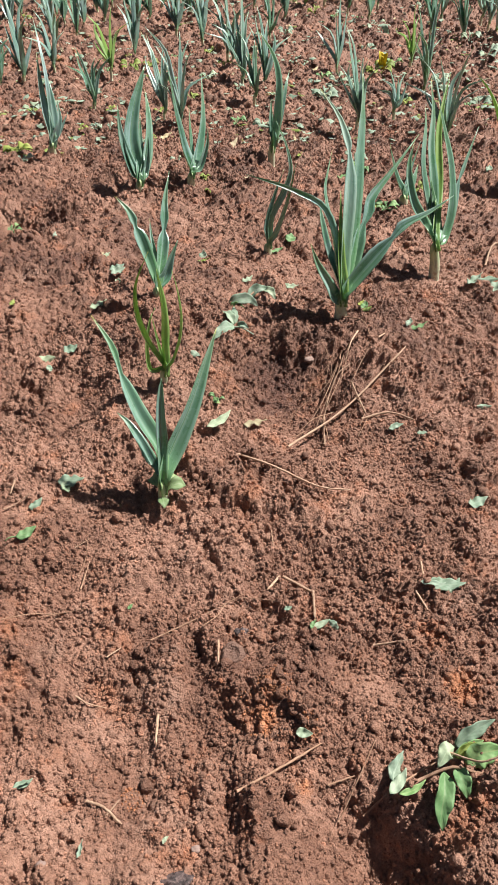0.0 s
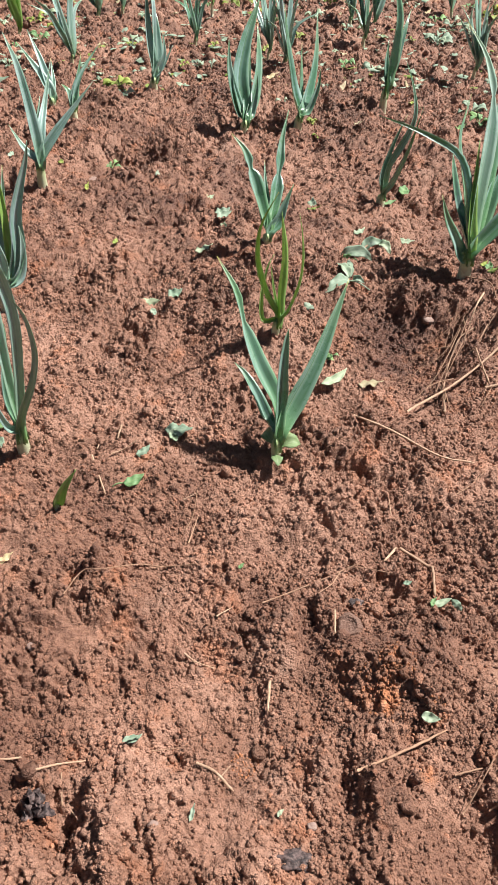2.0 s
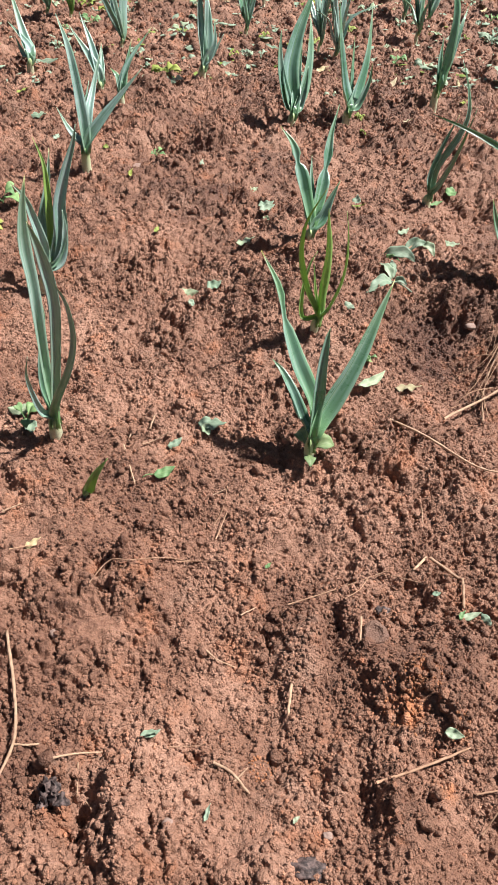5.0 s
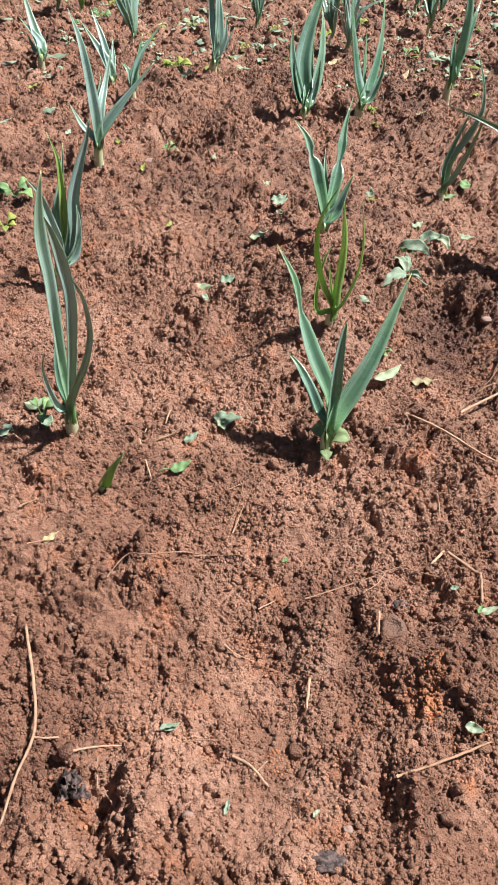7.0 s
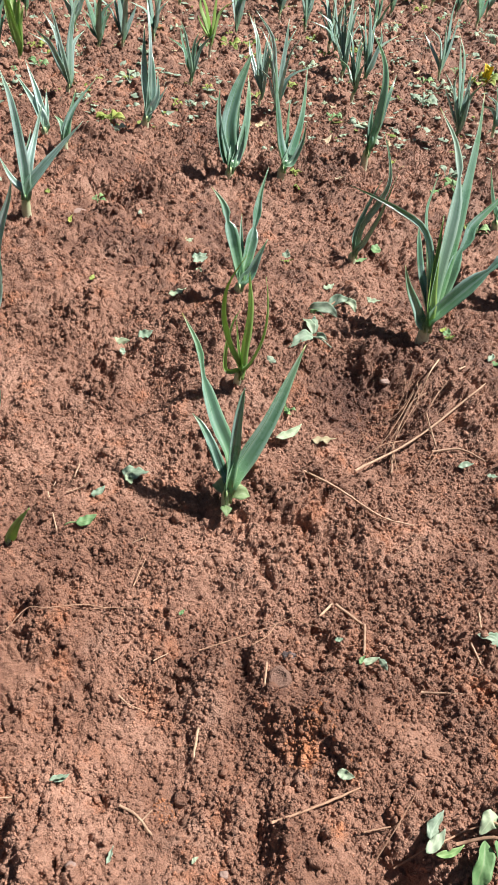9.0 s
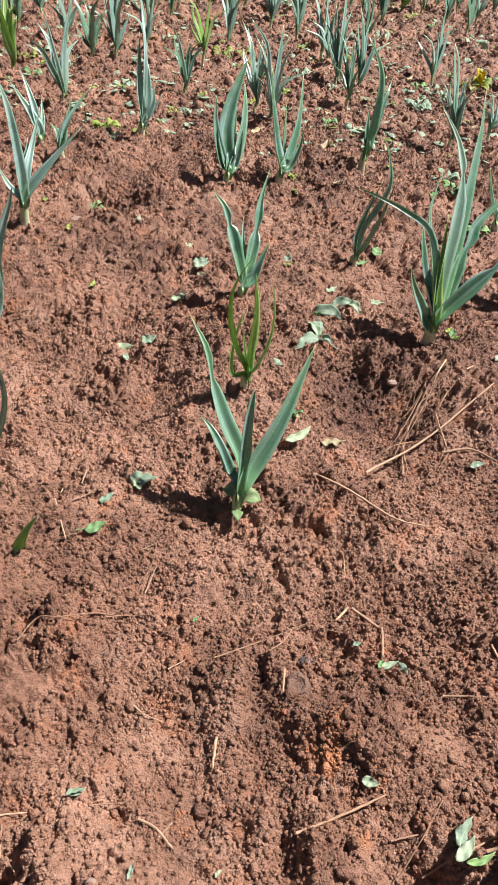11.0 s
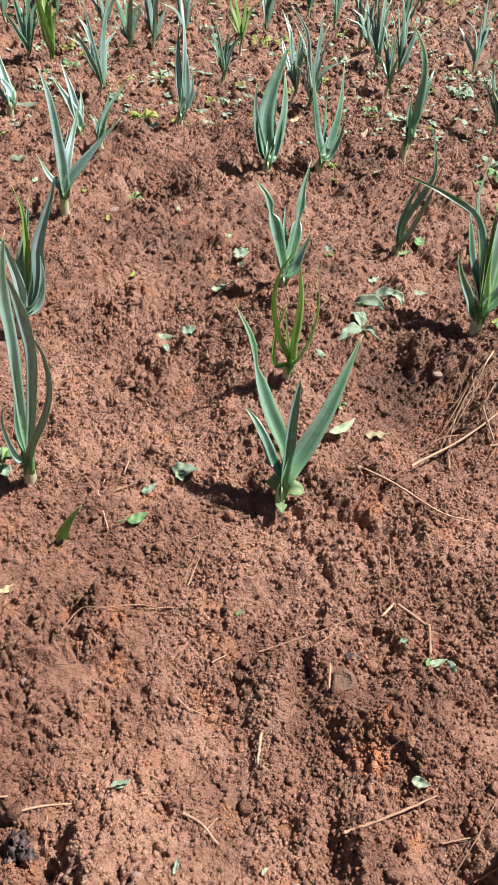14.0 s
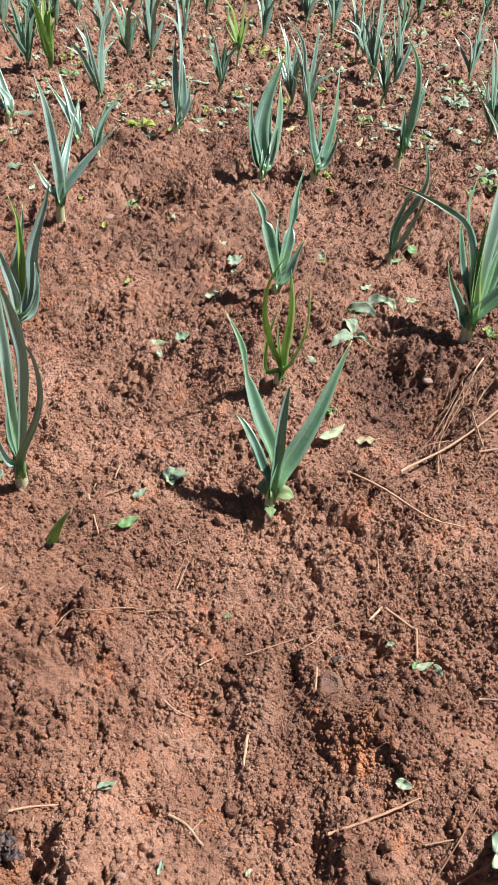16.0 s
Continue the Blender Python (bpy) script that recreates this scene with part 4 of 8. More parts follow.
p.leaf(0.0397, (0.021, 0.034, 0.092), (0.019, 0.080, 0.178), (0.010, 0.133, 0.227))
p.leaf(0.0325, (0.001, 0.017, 0.080), (-0.013, 0.041, 0.155))
p.leaf(0.0289, (0.040, 0.016, 0.096), (0.044, 0.038, 0.161))
p.leaf(0.0235, (0.037, 0.017, 0.060), (0.073, 0.040, 0.118))
p.leaf(0.0181, (0.017, 0.054, 0.219), (0.007, 0.128, 0.321), (-0.005, 0.212, 0.372))
p = Garlic(-0.537, 1.030, 0.0259, (0.005, 0.067), "garlic plant with pale stem and wide spreading waxy leaves", BLADE_PALE, seed=13)
p.leaf(0.0366, (-0.001, 0.021, 0.153), (-0.015, 0.049, 0.278), (-0.039, 0.081, 0.347))
p.leaf(0.0271, (0.014, 0.043, 0.132), (0.025, 0.102, 0.183), (0.043, 0.169, 0.258))
p.leaf(0.0271, (-0.031, 0.019, 0.095), (-0.064, 0.046, 0.148))
p.leaf(0.0353, (0.044, 0.016, 0.114), (0.096, 0.039, 0.172), (0.158, 0.064, 0.238))
p.leaf(0.0244, (-0.003, 0.044, 0.116), (0.014, 0.106, 0.195))
p = Garlic(-0.595, 1.602, 0.0242, (0.003, 0.033), "garlic plant with pale waxy leaning leaves", BLADE_PALE, seed=14)
p.leaf(0.0406, (-0.029, 0.020, 0.098), (-0.080, 0.047, 0.176))
p.leaf(0.0304, (-0.020, 0.043, 0.125), (-0.056, 0.103, 0.199))
p.leaf(0.0237, (0.009, 0.034, 0.072), (0.005, 0.080, 0.123))
p = Garlic(-0.519, 1.528, 0.0234, (0.001, 0.025), "short garlic plant with bent glossy leaves", seed=15)
p.leaf(0.0295, (-0.009, 0.011, 0.069), (-0.028, 0.026, 0.087))
p.leaf(0.0295, (0.033, 0.042, 0.100), (0.098, 0.101, 0.180))
p.leaf(0.0295, (0.014, 0.033, 0.079), (0.037, 0.079, 0.152))
p = Garlic(-0.865, 1.806, 0.0243, (0.007, 0.044), "garlic plant with broad drooping waxy leaves", BLADE_PALE, seed=16)
p.leaf(0.0483, (-0.020, 0.062, 0.095), (-0.066, 0.148, 0.238))
p.leaf(0.0409, (-0.007, 0.033, 0.077), (-0.069, 0.079, 0.132))
p.leaf(0.0260, (-0.017, 0.023, 0.046), (-0.046, 0.054, 0.096))
p = Garlic(-0.408, 0.034, 0.0215, (0.003, 0.040), "tall garlic plant with a curling leaf at its side", BLADE_PALE, seed=17)
p.leaf(0.0150, (-0.013, 0.020, 0.079), (-0.010, 0.033, 0.131), (0.003, 0.047, 0.187), (0.004, 0.054, 0.217), mat=BLADE)
p.leaf(0.0235, (-0.003, 0.020, 0.111), (-0.003, 0.034, 0.189), (-0.003, 0.045, 0.250), (-0.006, 0.054, 0.301), (0.000, 0.063, 0.350), (0.012, 0.071, 0.393), turn=0.3, belly=0.72)
p.leaf(0.0200, (0.022, 0.008, 0.151), (0.034, 0.012, 0.233), (0.033, 0.014, 0.288), (0.027, 0.016, 0.329), (0.020, 0.018, 0.357), turn=0.4, belly=0.68)
p.leaf(0.0160, (0.024, -0.014, 0.094), (0.050, -0.023, 0.150), (0.067, -0.031, 0.207), (0.070, -0.039, 0.259), (0.065, -0.044, 0.291), (0.053, -0.047, 0.314), turn=-0.3, belly=0.2)
p.leaf(0.0165, (-0.011, -0.011, 0.056), (-0.015, -0.020, 0.098), (-0.013, -0.029, 0.143), (-0.001, -0.037, 0.183), belly=0.25)
p = Garlic(-0.526, 0.471, 0.0220, (0.011, 0.046), "tall garlic plant with pale waxy upright leaves", BLADE_PALE, seed=18)
p.leaf(0.0330, (0.030, 0.015, 0.061), (0.048, 0.034, 0.112), (0.051, 0.049, 0.163), (0.068, 0.066, 0.219), (0.086, 0.080, 0.266), (0.094, 0.088, 0.300))
p.leaf(0.0200, (0.024, 0.030, 0.090), (0.027, 0.039, 0.131), (0.028, 0.057, 0.189), (0.026, 0.070, 0.235), (0.011, 0.083, 0.277), mat=BLADE_GREEN)
p.leaf(0.0260, (0.012, 0.010, 0.075), (0.009, 0.016, 0.109), (-0.000, 0.023, 0.150), (-0.010, 0.028, 0.186), (-0.031, 0.031, 0.210))
p.leaf(0.0270, (0.012, 0.021, 0.060), (0.006, 0.043, 0.106), (0.020, 0.065, 0.163), (0.028, 0.081, 0.204), (0.034, 0.100, 0.250))
p.leaf(0.0250, (0.034, 0.009, 0.056), (0.049, 0.017, 0.086), (0.057, 0.025, 0.130), (0.058, 0.030, 0.160))

# ---- garlic in the rows behind ----
field_garlic(-0.60, 2.09, 0.36, 100, "garlic plant with upright blue-green leaves in red soil")
field_garlic(-0.57, 2.72, 0.26, 101, "young garlic plant with narrow waxy leaves")
field_garlic(-0.72, 3.05, 0.26, 102, "garlic plant with a few spreading leaves among weeds")
field_garlic(-0.47, 2.79, 0.33, 103, "bushy garlic plant with pale-striped green leaves")
field_garlic(-0.15, 2.28, 0.26, 104, "garlic plant with upright blue-green leaves in red soil")
field_garlic(-0.08, 2.84, 0.26, 105, "young garlic plant with narrow waxy leaves")
field_garlic(0.12, 2.11, 0.31, 106, "garlic plant with a few spreading leaves among weeds")
field_garlic(0.17, 1.99, 0.33, 107, "bushy garlic plant with pale-striped green leaves")
field_garlic(0.40, 3.35, 0.36, 108, "garlic plant with upright blue-green leaves in red soil")
field_garlic(0.04, 3.12, 0.34, 109, "young garlic plant with narrow waxy leaves")
field_garlic(0.28, 3.61, 0.26, 110, "garlic plant with a few spreading leaves among weeds")
field_garlic(0.49, 3.03, 0.33, 111, "bushy garlic plant with pale-striped green leaves")
field_garlic(0.49, 2.54, 0.35, 112, "garlic plant with upright blue-green leaves in red soil")
field_garlic(0.50, 2.26, 0.26, 113, "young garlic plant with narrow waxy leaves")
field_garlic(0.58, 2.47, 0.34, 114, "garlic plant with a few spreading leaves among weeds")
field_garlic(0.94, 2.63, 0.28, 115, "bushy garlic plant with pale-striped green leaves")
field_garlic(1.40, 3.73, 0.29, 116, "garlic plant with upright blue-green leaves in red soil")
field_garlic(0.50, 2.88, 0.25, 117, "young garlic plant with narrow waxy leaves")
field_garlic(0.85, 4.08, 0.34, 118, "garlic plant with a few spreading leaves among weeds")
field_garlic(0.82, 1.85, 0.31, 119, "bushy garlic plant with pale-striped green leaves")
field_garlic(-0.86, 2.47, 0.36, 120, "garlic plant with upright blue-green leaves in red soil")
field_garlic(-0.96, 2.50, 0.31, 121, "young garlic plant with narrow waxy leaves")
field_garlic(-0.99, 3.25, 0.27, 122, "garlic plant with a few spreading leaves among weeds")
field_garlic(-1.05, 3.11, 0.28, 123, "bushy garlic plant with pale-striped green leaves")
field_garlic(-0.92, 3.53, 0.28, 124, "garlic plant with upright blue-green leaves in red soil")
field_garlic(0.92, 3.83, 0.36, 125, "young garlic plant with narrow waxy leaves")
field_garlic(1.12, 4.20, 0.27, 126, "garlic plant with a few spreading leaves among weeds")
field_garlic(-0.26, 3.69, 0.26, 127, "bushy garlic plant with pale-striped green leaves")
field_garlic(-0.36, 3.39, 0.29, 128, "garlic plant with upright blue-green leaves in red soil")
field_garlic(1.29, 2.65, 0.26, 129, "young garlic plant with narrow waxy leaves")
field_garlic(1.71, 3.10, 0.30, 130, "garlic plant with a few spreading leaves among weeds")
field_garlic(1.97, 3.37, 0.32, 131, "bushy garlic plant with pale-striped green leaves")
field_garlic(0.99, 1.93, 0.17, 132, "garlic plant with upright blue-green leaves in red soil")
field_garlic(-0.34, 2.94, 0.27, 133, "young garlic plant with narrow waxy leaves")
field_garlic(-0.23, 3.93, 0.27, 134, "garlic plant with a few spreading leaves among weeds")
field_garlic(-0.64, 3.96, 0.31, 135, "bushy garlic plant with pale-striped green leaves")
field_garlic(0.06, 3.65, 0.33, 136, "garlic plant with upright blue-green leaves in red soil")
field_garlic(0.30, 3.72, 0.30, 137, "young garlic plant with narrow waxy leaves")
field_garlic(1.07, 1.63, 0.32, 138, "garlic plant with a few spreading leaves among weeds")
field_garlic(1.61, 3.29, 0.36, 139, "bushy garlic plant with pale-striped green leaves")
field_garlic(0.76, 3.36, 0.27, 140, "garlic plant with upright blue-green leaves in red soil")
field_garlic(1.81, 2.76, 0.28, 141, "young garlic plant with narrow waxy leaves")
field_garlic(1.98, 2.81, 0.31, 142, "garlic plant with a few spreading leaves among weeds")
field_garlic(1.95, 3.03, 0.31, 143, "bushy garlic plant with pale-striped green leaves")
field_garlic(-1.21, 3.15, 0.36, 144, "garlic plant with upright blue-green leaves in red soil")
field_garlic(1.94, 3.19, 0.32, 145, "young garlic plant with narrow waxy leaves")
field_garlic(2.15, 3.14, 0.33, 146, "garlic plant with a few spreading leaves among weeds")
field_garlic(-1.41, 3.45, 0.30, 147, "bushy garlic plant with pale-striped green leaves")
field_garlic(-1.17, 3.38, 0.34, 148, "garlic plant with upright blue-green leaves in red soil")
field_garlic(-1.41, 3.58, 0.35, 149, "young garlic plant with narrow waxy leaves")
field_garlic(1.79, 3.61, 0.29, 150, "garlic plant with a few spreading leaves among weeds")
field_garlic(2.01, 3.57, 0.26, 151, "bushy garlic plant with pale-striped green leaves")
field_garlic(-1.41, 3.80, 0.28, 152, "garlic plant with upright blue-green leaves in red soil")
field_garlic(-0.87, 3.90, 0.29, 153, "young garlic plant with narrow waxy leaves")
field_garlic(-0.42, 3.92, 0.36, 154, "garlic plant with a few spreading leaves among weeds")
field_garlic(1.79, 3.90, 0.28, 155, "bushy garlic plant with pale-striped green leaves")
field_garlic(2.27, 3.81, 0.33, 156, "garlic plant with upright blue-green leaves in red soil")
field_garlic(2.44, 3.92, 0.33, 157, "young garlic plant with narrow waxy leaves")
field_garlic(-1.59, 4.04, 0.36, 158, "garlic plant with a few spreading leaves among weeds")
field_garlic(-1.33, 4.05, 0.26, 159, "bushy garlic plant with pale-striped green leaves")
field_garlic(-1.08, 4.01, 0.34, 160, "garlic plant with upright blue-green leaves in red soil")
field_garlic(-0.34, 4.06, 0.29, 161, "young garlic plant with narrow waxy leaves")
field_garlic(-0.11, 4.09, 0.26, 162, "garlic plant with a few spreading leaves among weeds")
field_garlic(0.15, 4.05, 0.33, 163, "bushy garlic plant with pale-striped green leaves")
field_garlic(0.38, 4.03, 0.35, 164, "garlic plant with upright blue-green leaves in red soil")
field_garlic(1.35, 4.02, 0.32, 165, "young garlic plant with narrow waxy leaves")
field_garlic(1.55, 4.07, 0.26, 166, "garlic plant with a few spreading leaves among weeds")
field_garlic(2.30, 4.09, 0.37, 167, "bushy garlic plant with pale-striped green leaves")
field_garlic(-1.55, 4.24, 0.30, 168, "garlic plant with upright blue-green leaves in red soil")
field_garlic(-1.36, 4.24, 0.33, 169, "young garlic plant with narrow waxy leaves")
field_garlic(-1.16, 4.24, 0.34, 170, "garlic plant with a few spreading leaves among weeds")
field_garlic(-0.91, 4.23, 0.28, 171, "bushy garlic plant with pale-striped green leaves")
field_garlic(-0.61, 4.34, 0.30, 172, "garlic plant with upright blue-green leaves in red soil")
field_garlic(-0.40, 4.26, 0.29, 173, "young garlic plant with narrow waxy leaves")
field_garlic(-0.15, 4.35, 0.26, 174, "garlic plant with a few spreading leaves among weeds")
field_garlic(0.04, 4.32, 0.26, 175, "bushy garlic plant with pale-striped green leaves")
field_garlic(0.57, 4.31, 0.34, 176, "garlic plant with upright blue-green leaves in red soil")
field_garlic(0.81, 4.26, 0.30, 177, "young garlic plant with narrow waxy leaves")
field_garlic(1.26, 4.27, 0.35, 178, "garlic plant with a few spreading leaves among weeds")
field_garlic(1.50, 4.32, 0.26, 179, "bushy garlic plant with pale-striped green leaves")
field_garlic(1.73, 4.31, 0.29, 180, "garlic plant with upright blue-green leaves in red soil")
field_garlic(1.97, 4.30, 0.27, 181, "young garlic plant with narrow waxy leaves")
field_garlic(2.29, 4.29, 0.36, 182, "garlic plant with a few spreading leaves among weeds")
field_garlic(2.52, 4.22, 0.34, 183, "bushy garlic plant with pale-striped green leaves")
field_garlic(-1.68, 4.49, 0.36, 184, "garlic plant with upright blue-green leaves in red soil")
field_garlic(-1.47, 4.53, 0.31, 185, "young garlic plant with narrow waxy leaves")
field_garlic(-0.96, 4.55, 0.26, 186, "garlic plant with a few spreading leaves among weeds")
field_garlic(-0.70, 4.51, 0.30, 187, "bushy garlic plant with pale-striped green leaves")
field_garlic(-0.49, 4.54, 0.28, 188, "garlic plant with upright blue-green leaves in red soil")
field_garlic(-0.30, 4.44, 0.25, 189, "young garlic plant with narrow waxy leaves")
field_garlic(-0.06, 4.56, 0.32, 190, "garlic plant with a few spreading leaves among weeds")
field_garlic(0.25, 4.44, 0.28, 191, "bushy garlic plant with pale-striped green leaves")
field_garlic(0.50, 4.53, 0.26, 192, "garlic plant with upright blue-green leaves in red soil")
field_garlic(0.70, 4.45, 0.31, 193, "young garlic plant with narrow waxy leaves")
field_garlic(0.91, 4.49, 0.36, 194, "garlic plant with a few spreading leaves among weeds")
field_garlic(1.22, 4.46, 0.36, 195, "bushy garlic plant with pale-striped green leaves")
field_garlic(1.40, 4.46, 0.31, 196, "garlic plant with upright blue-green leaves in red soil")
field_garlic(1.64, 4.51, 0.26, 197, "young garlic plant with narrow waxy leaves")
field_garlic(2.16, 4.53, 0.34, 198, "garlic plant with a few spreading leaves among weeds")
field_garlic(2.43, 4.46, 0.26, 199, "bushy garlic plant with pale-striped green leaves")
field_garlic(2.60, 4.53, 0.31, 200, "garlic plant with upright blue-green leaves in red soil")
field_garlic(2.83, 4.47, 0.26, 201, "young garlic plant with narrow waxy leaves")
field_garlic(-1.87, 4.71, 0.37, 202, "garlic plant with a few spreading leaves among weeds")
field_garlic(-1.68, 4.70, 0.32, 203, "bushy garlic plant with pale-striped green leaves")
field_garlic(-1.41, 4.68, 0.30, 204, "garlic plant with upright blue-green leaves in red soil")
field_garlic(-1.18, 4.79, 0.28, 205, "young garlic plant with narrow waxy leaves")
field_garlic(-0.96, 4.80, 0.32, 206, "garlic plant with a few spreading leaves among weeds")
field_garlic(-0.76, 4.77, 0.37, 207, "bushy garlic plant with pale-striped green leaves")
field_garlic(-0.23, 4.71, 0.30, 208, "garlic plant with upright blue-green leaves in red soil")
field_garlic(-0.04, 4.79, 0.28, 209, "young garlic plant with narrow waxy leaves")
field_garlic(0.29, 4.67, 0.31, 210, "garlic plant with a few spreading leaves among weeds")
field_garlic(0.44, 4.72, 0.36, 211, "bushy garlic plant with pale-striped green leaves")
field_garlic(0.70, 4.72, 0.30, 212, "garlic plant with upright blue-green leaves in red soil")
field_garlic(1.17, 4.73, 0.33, 213, "young garlic plant with narrow waxy leaves")
field_garlic(1.45, 4.67, 0.36, 214, "garlic plant with a few spreading leaves among weeds")
field_garlic(1.94, 4.78, 0.29, 215, "bushy garlic plant with pale-striped green leaves")
field_garlic(2.12, 4.74, 0.35, 216, "garlic plant with upright blue-green leaves in red soil")
field_garlic(2.41, 4.71, 0.31, 217, "young garlic plant with narrow waxy leaves")
field_garlic(2.67, 4.79, 0.27, 218, "garlic plant with a few spreading leaves among weeds")
field_garlic(2.88, 4.78, 0.26, 219, "bushy garlic plant with pale-striped green leaves")
field_garlic(-1.91, 4.99, 0.36, 220, "garlic plant with upright blue-green leaves in red soil")
field_garlic(-1.73, 4.89, 0.31, 221, "young garlic plant with narrow waxy leaves")
field_garlic(-1.50, 4.94, 0.30, 222, "garlic plant with a few spreading leaves among weeds")
field_garlic(-0.77, 4.92, 0.36, 223, "bushy garlic plant with pale-striped green leaves")
field_garlic(-0.54, 4.94, 0.32, 224, "garlic plant with upright blue-green leaves in red soil")
field_garlic(-0.00, 4.99, 0.31, 225, "young garlic plant with narrow waxy leaves")
field_garlic(0.22, 4.99, 0.28, 226, "garlic plant with a few spreading leaves among weeds")
field_garlic(0.51, 4.98, 0.34, 227, "bushy garlic plant with pale-striped green leaves")
field_garlic(0.68, 4.99, 0.28, 228, "garlic plant with upright blue-green leaves in red soil")
field_garlic(0.91, 4.89, 0.31, 229, "young garlic plant with narrow waxy leaves")
field_garlic(1.16, 4.97, 0.34, 230, "garlic plant with a few spreading leaves among weeds")
field_garlic(1.38, 4.99, 0.32, 231, "bushy garlic plant with pale-striped green leaves")
field_garlic(1.62, 4.89, 0.27, 232, "garlic plant with upright blue-green leaves in red soil")
field_garlic(2.15, 4.91, 0.27, 233, "young garlic plant with narrow waxy leaves")
field_garlic(2.37, 4.93, 0.33, 234, "garlic plant with a few spreading leaves among weeds")
field_garlic(2.63, 5.00, 0.34, 235, "bushy garlic plant with pale-striped green leaves")
field_garlic(2.82, 4.95, 0.26, 236, "garlic plant with upright blue-green leaves in red soil")
field_garlic(-1.79, 5.12, 0.37, 237, "young garlic plant with narrow waxy leaves")
field_garlic(-1.54, 5.16, 0.27, 238, "garlic plant with a few spreading leaves among weeds")
field_garlic(-1.09, 5.24, 0.27, 239, "bushy garlic plant with pale-striped green leaves")
field_garlic(-0.90, 5.21, 0.26, 240, "garlic plant with upright blue-green leaves in red soil")
field_garlic(-0.66, 5.24, 0.30, 241, "young garlic plant with narrow waxy leaves")
field_garlic(-0.15, 5.13, 0.32, 242, "garlic plant with a few spreading leaves among weeds")
field_garlic(0.07, 5.18, 0.35, 243, "bushy garlic plant with pale-striped green leaves")
field_garlic(0.37, 5.13, 0.27, 244, "garlic plant with upright blue-green leaves in red soil")
field_garlic(0.86, 5.19, 0.33, 245, "young garlic plant with narrow waxy leaves")
field_garlic(1.03, 5.22, 0.26, 246, "garlic plant with a few spreading leaves among weeds")
field_garlic(1.26, 5.12, 0.32, 247, "bushy garlic plant with pale-striped green leaves")
field_garlic(1.56, 5.23, 0.28, 248, "garlic plant with upright blue-green leaves in red soil")
field_garlic(1.81, 5.15, 0.29, 249, "young garlic plant with narrow waxy leaves")
field_garlic(2.25, 5.10, 0.26, 250, "garlic plant with a few spreading leaves among weeds")
field_garlic(2.51, 5.13, 0.34, 251, "bushy garlic plant with pale-striped green leaves")
field_garlic(2.72, 5.10, 0.26, 252, "garlic plant with upright blue-green leaves in red soil")
field_garlic(2.97, 5.17, 0.34, 253, "young garlic plant with narrow waxy leaves")
field_garlic(-1.86, 5.41, 0.29, 254, "garlic plant with a few spreading leaves among weeds")
field_garlic(-1.61, 5.37, 0.32, 255, "bushy garlic plant with pale-striped green leaves")
field_garlic(-1.38, 5.39, 0.33, 256, "garlic plant with upright blue-green leaves in red soil")
field_garlic(-1.20, 5.33, 0.31, 257, "young garlic plant with narrow waxy leaves")
field_garlic(-0.91, 5.43, 0.35, 258, "garlic plant with a few spreading leaves among weeds")
field_garlic(-0.70, 5.45, 0.36, 259, "bushy garlic plant with pale-striped green leaves")
field_garlic(-0.42, 5.33, 0.28, 260, "garlic plant with upright blue-green leaves in red soil")
field_garlic(0.06, 5.44, 0.29, 261, "young garlic plant with narrow waxy leaves")
field_garlic(0.29, 5.35, 0.36, 262, "garlic plant with a few spreading leaves among weeds")
field_garlic(0.76, 5.38, 0.27, 263, "bushy garlic plant with pale-striped green leaves")
field_garlic(0.99, 5.34, 0.30, 264, "garlic plant with upright blue-green leaves in red soil")
field_garlic(1.28, 5.45, 0.30, 265, "young garlic plant with narrow waxy leaves")
field_garlic(1.47, 5.34, 0.37, 266, "garlic plant with a few spreading leaves among weeds")
field_garlic(1.73, 5.42, 0.27, 267, "bushy garlic plant with pale-striped green leaves")
field_garlic(2.00, 5.35, 0.33, 268, "garlic plant with upright blue-green leaves in red soil")
field_garlic(2.41, 5.41, 0.34, 269, "young garlic plant with narrow waxy leaves")
field_garlic(2.65, 5.33, 0.34, 270, "garlic plant with a few spreading leaves among weeds")
field_garlic(2.95, 5.44, 0.25, 271, "bushy garlic plant with pale-striped green leaves")
field_garlic(-1.90, 5.58, 0.36, 272, "garlic plant with upright blue-green leaves in red soil")
field_garlic(-1.59, 5.57, 0.29, 273, "young garlic plant with narrow waxy leaves")
field_garlic(-1.44, 5.62, 0.35, 274, "garlic plant with a few spreading leaves among weeds")
field_garlic(-1.19, 5.57, 0.33, 275, "bushy garlic plant with pale-striped green leaves")
field_garlic(-0.90, 5.64, 0.30, 276, "garlic plant with upright blue-green leaves in red soil")
field_garlic(-0.18, 5.67, 0.35, 277, "young garlic plant with narrow waxy leaves")
field_garlic(0.06, 5.66, 0.33, 278, "garlic plant with a few spreading leaves among weeds")
field_garlic(0.24, 5.57, 0.29, 279, "bushy garlic plant with pale-striped green leaves")
field_garlic(0.48, 5.56, 0.34, 280, "garlic plant with upright blue-green leaves in red soil")
field_garlic(0.72, 5.65, 0.31, 281, "young garlic plant with narrow waxy leaves")
field_garlic(1.04, 5.65, 0.34, 282, "garlic plant with a few spreading leaves among weeds")
field_garlic(1.29, 5.67, 0.32, 283, "bushy garlic plant with pale-striped green leaves")
field_garlic(1.53, 5.55, 0.35, 284, "garlic plant with upright blue-green leaves in red soil")
field_garlic(1.68, 5.57, 0.27, 285, "young garlic plant with narrow waxy leaves")
field_garlic(1.96, 5.64, 0.31, 286, "garlic plant with a few spreading leaves among weeds")
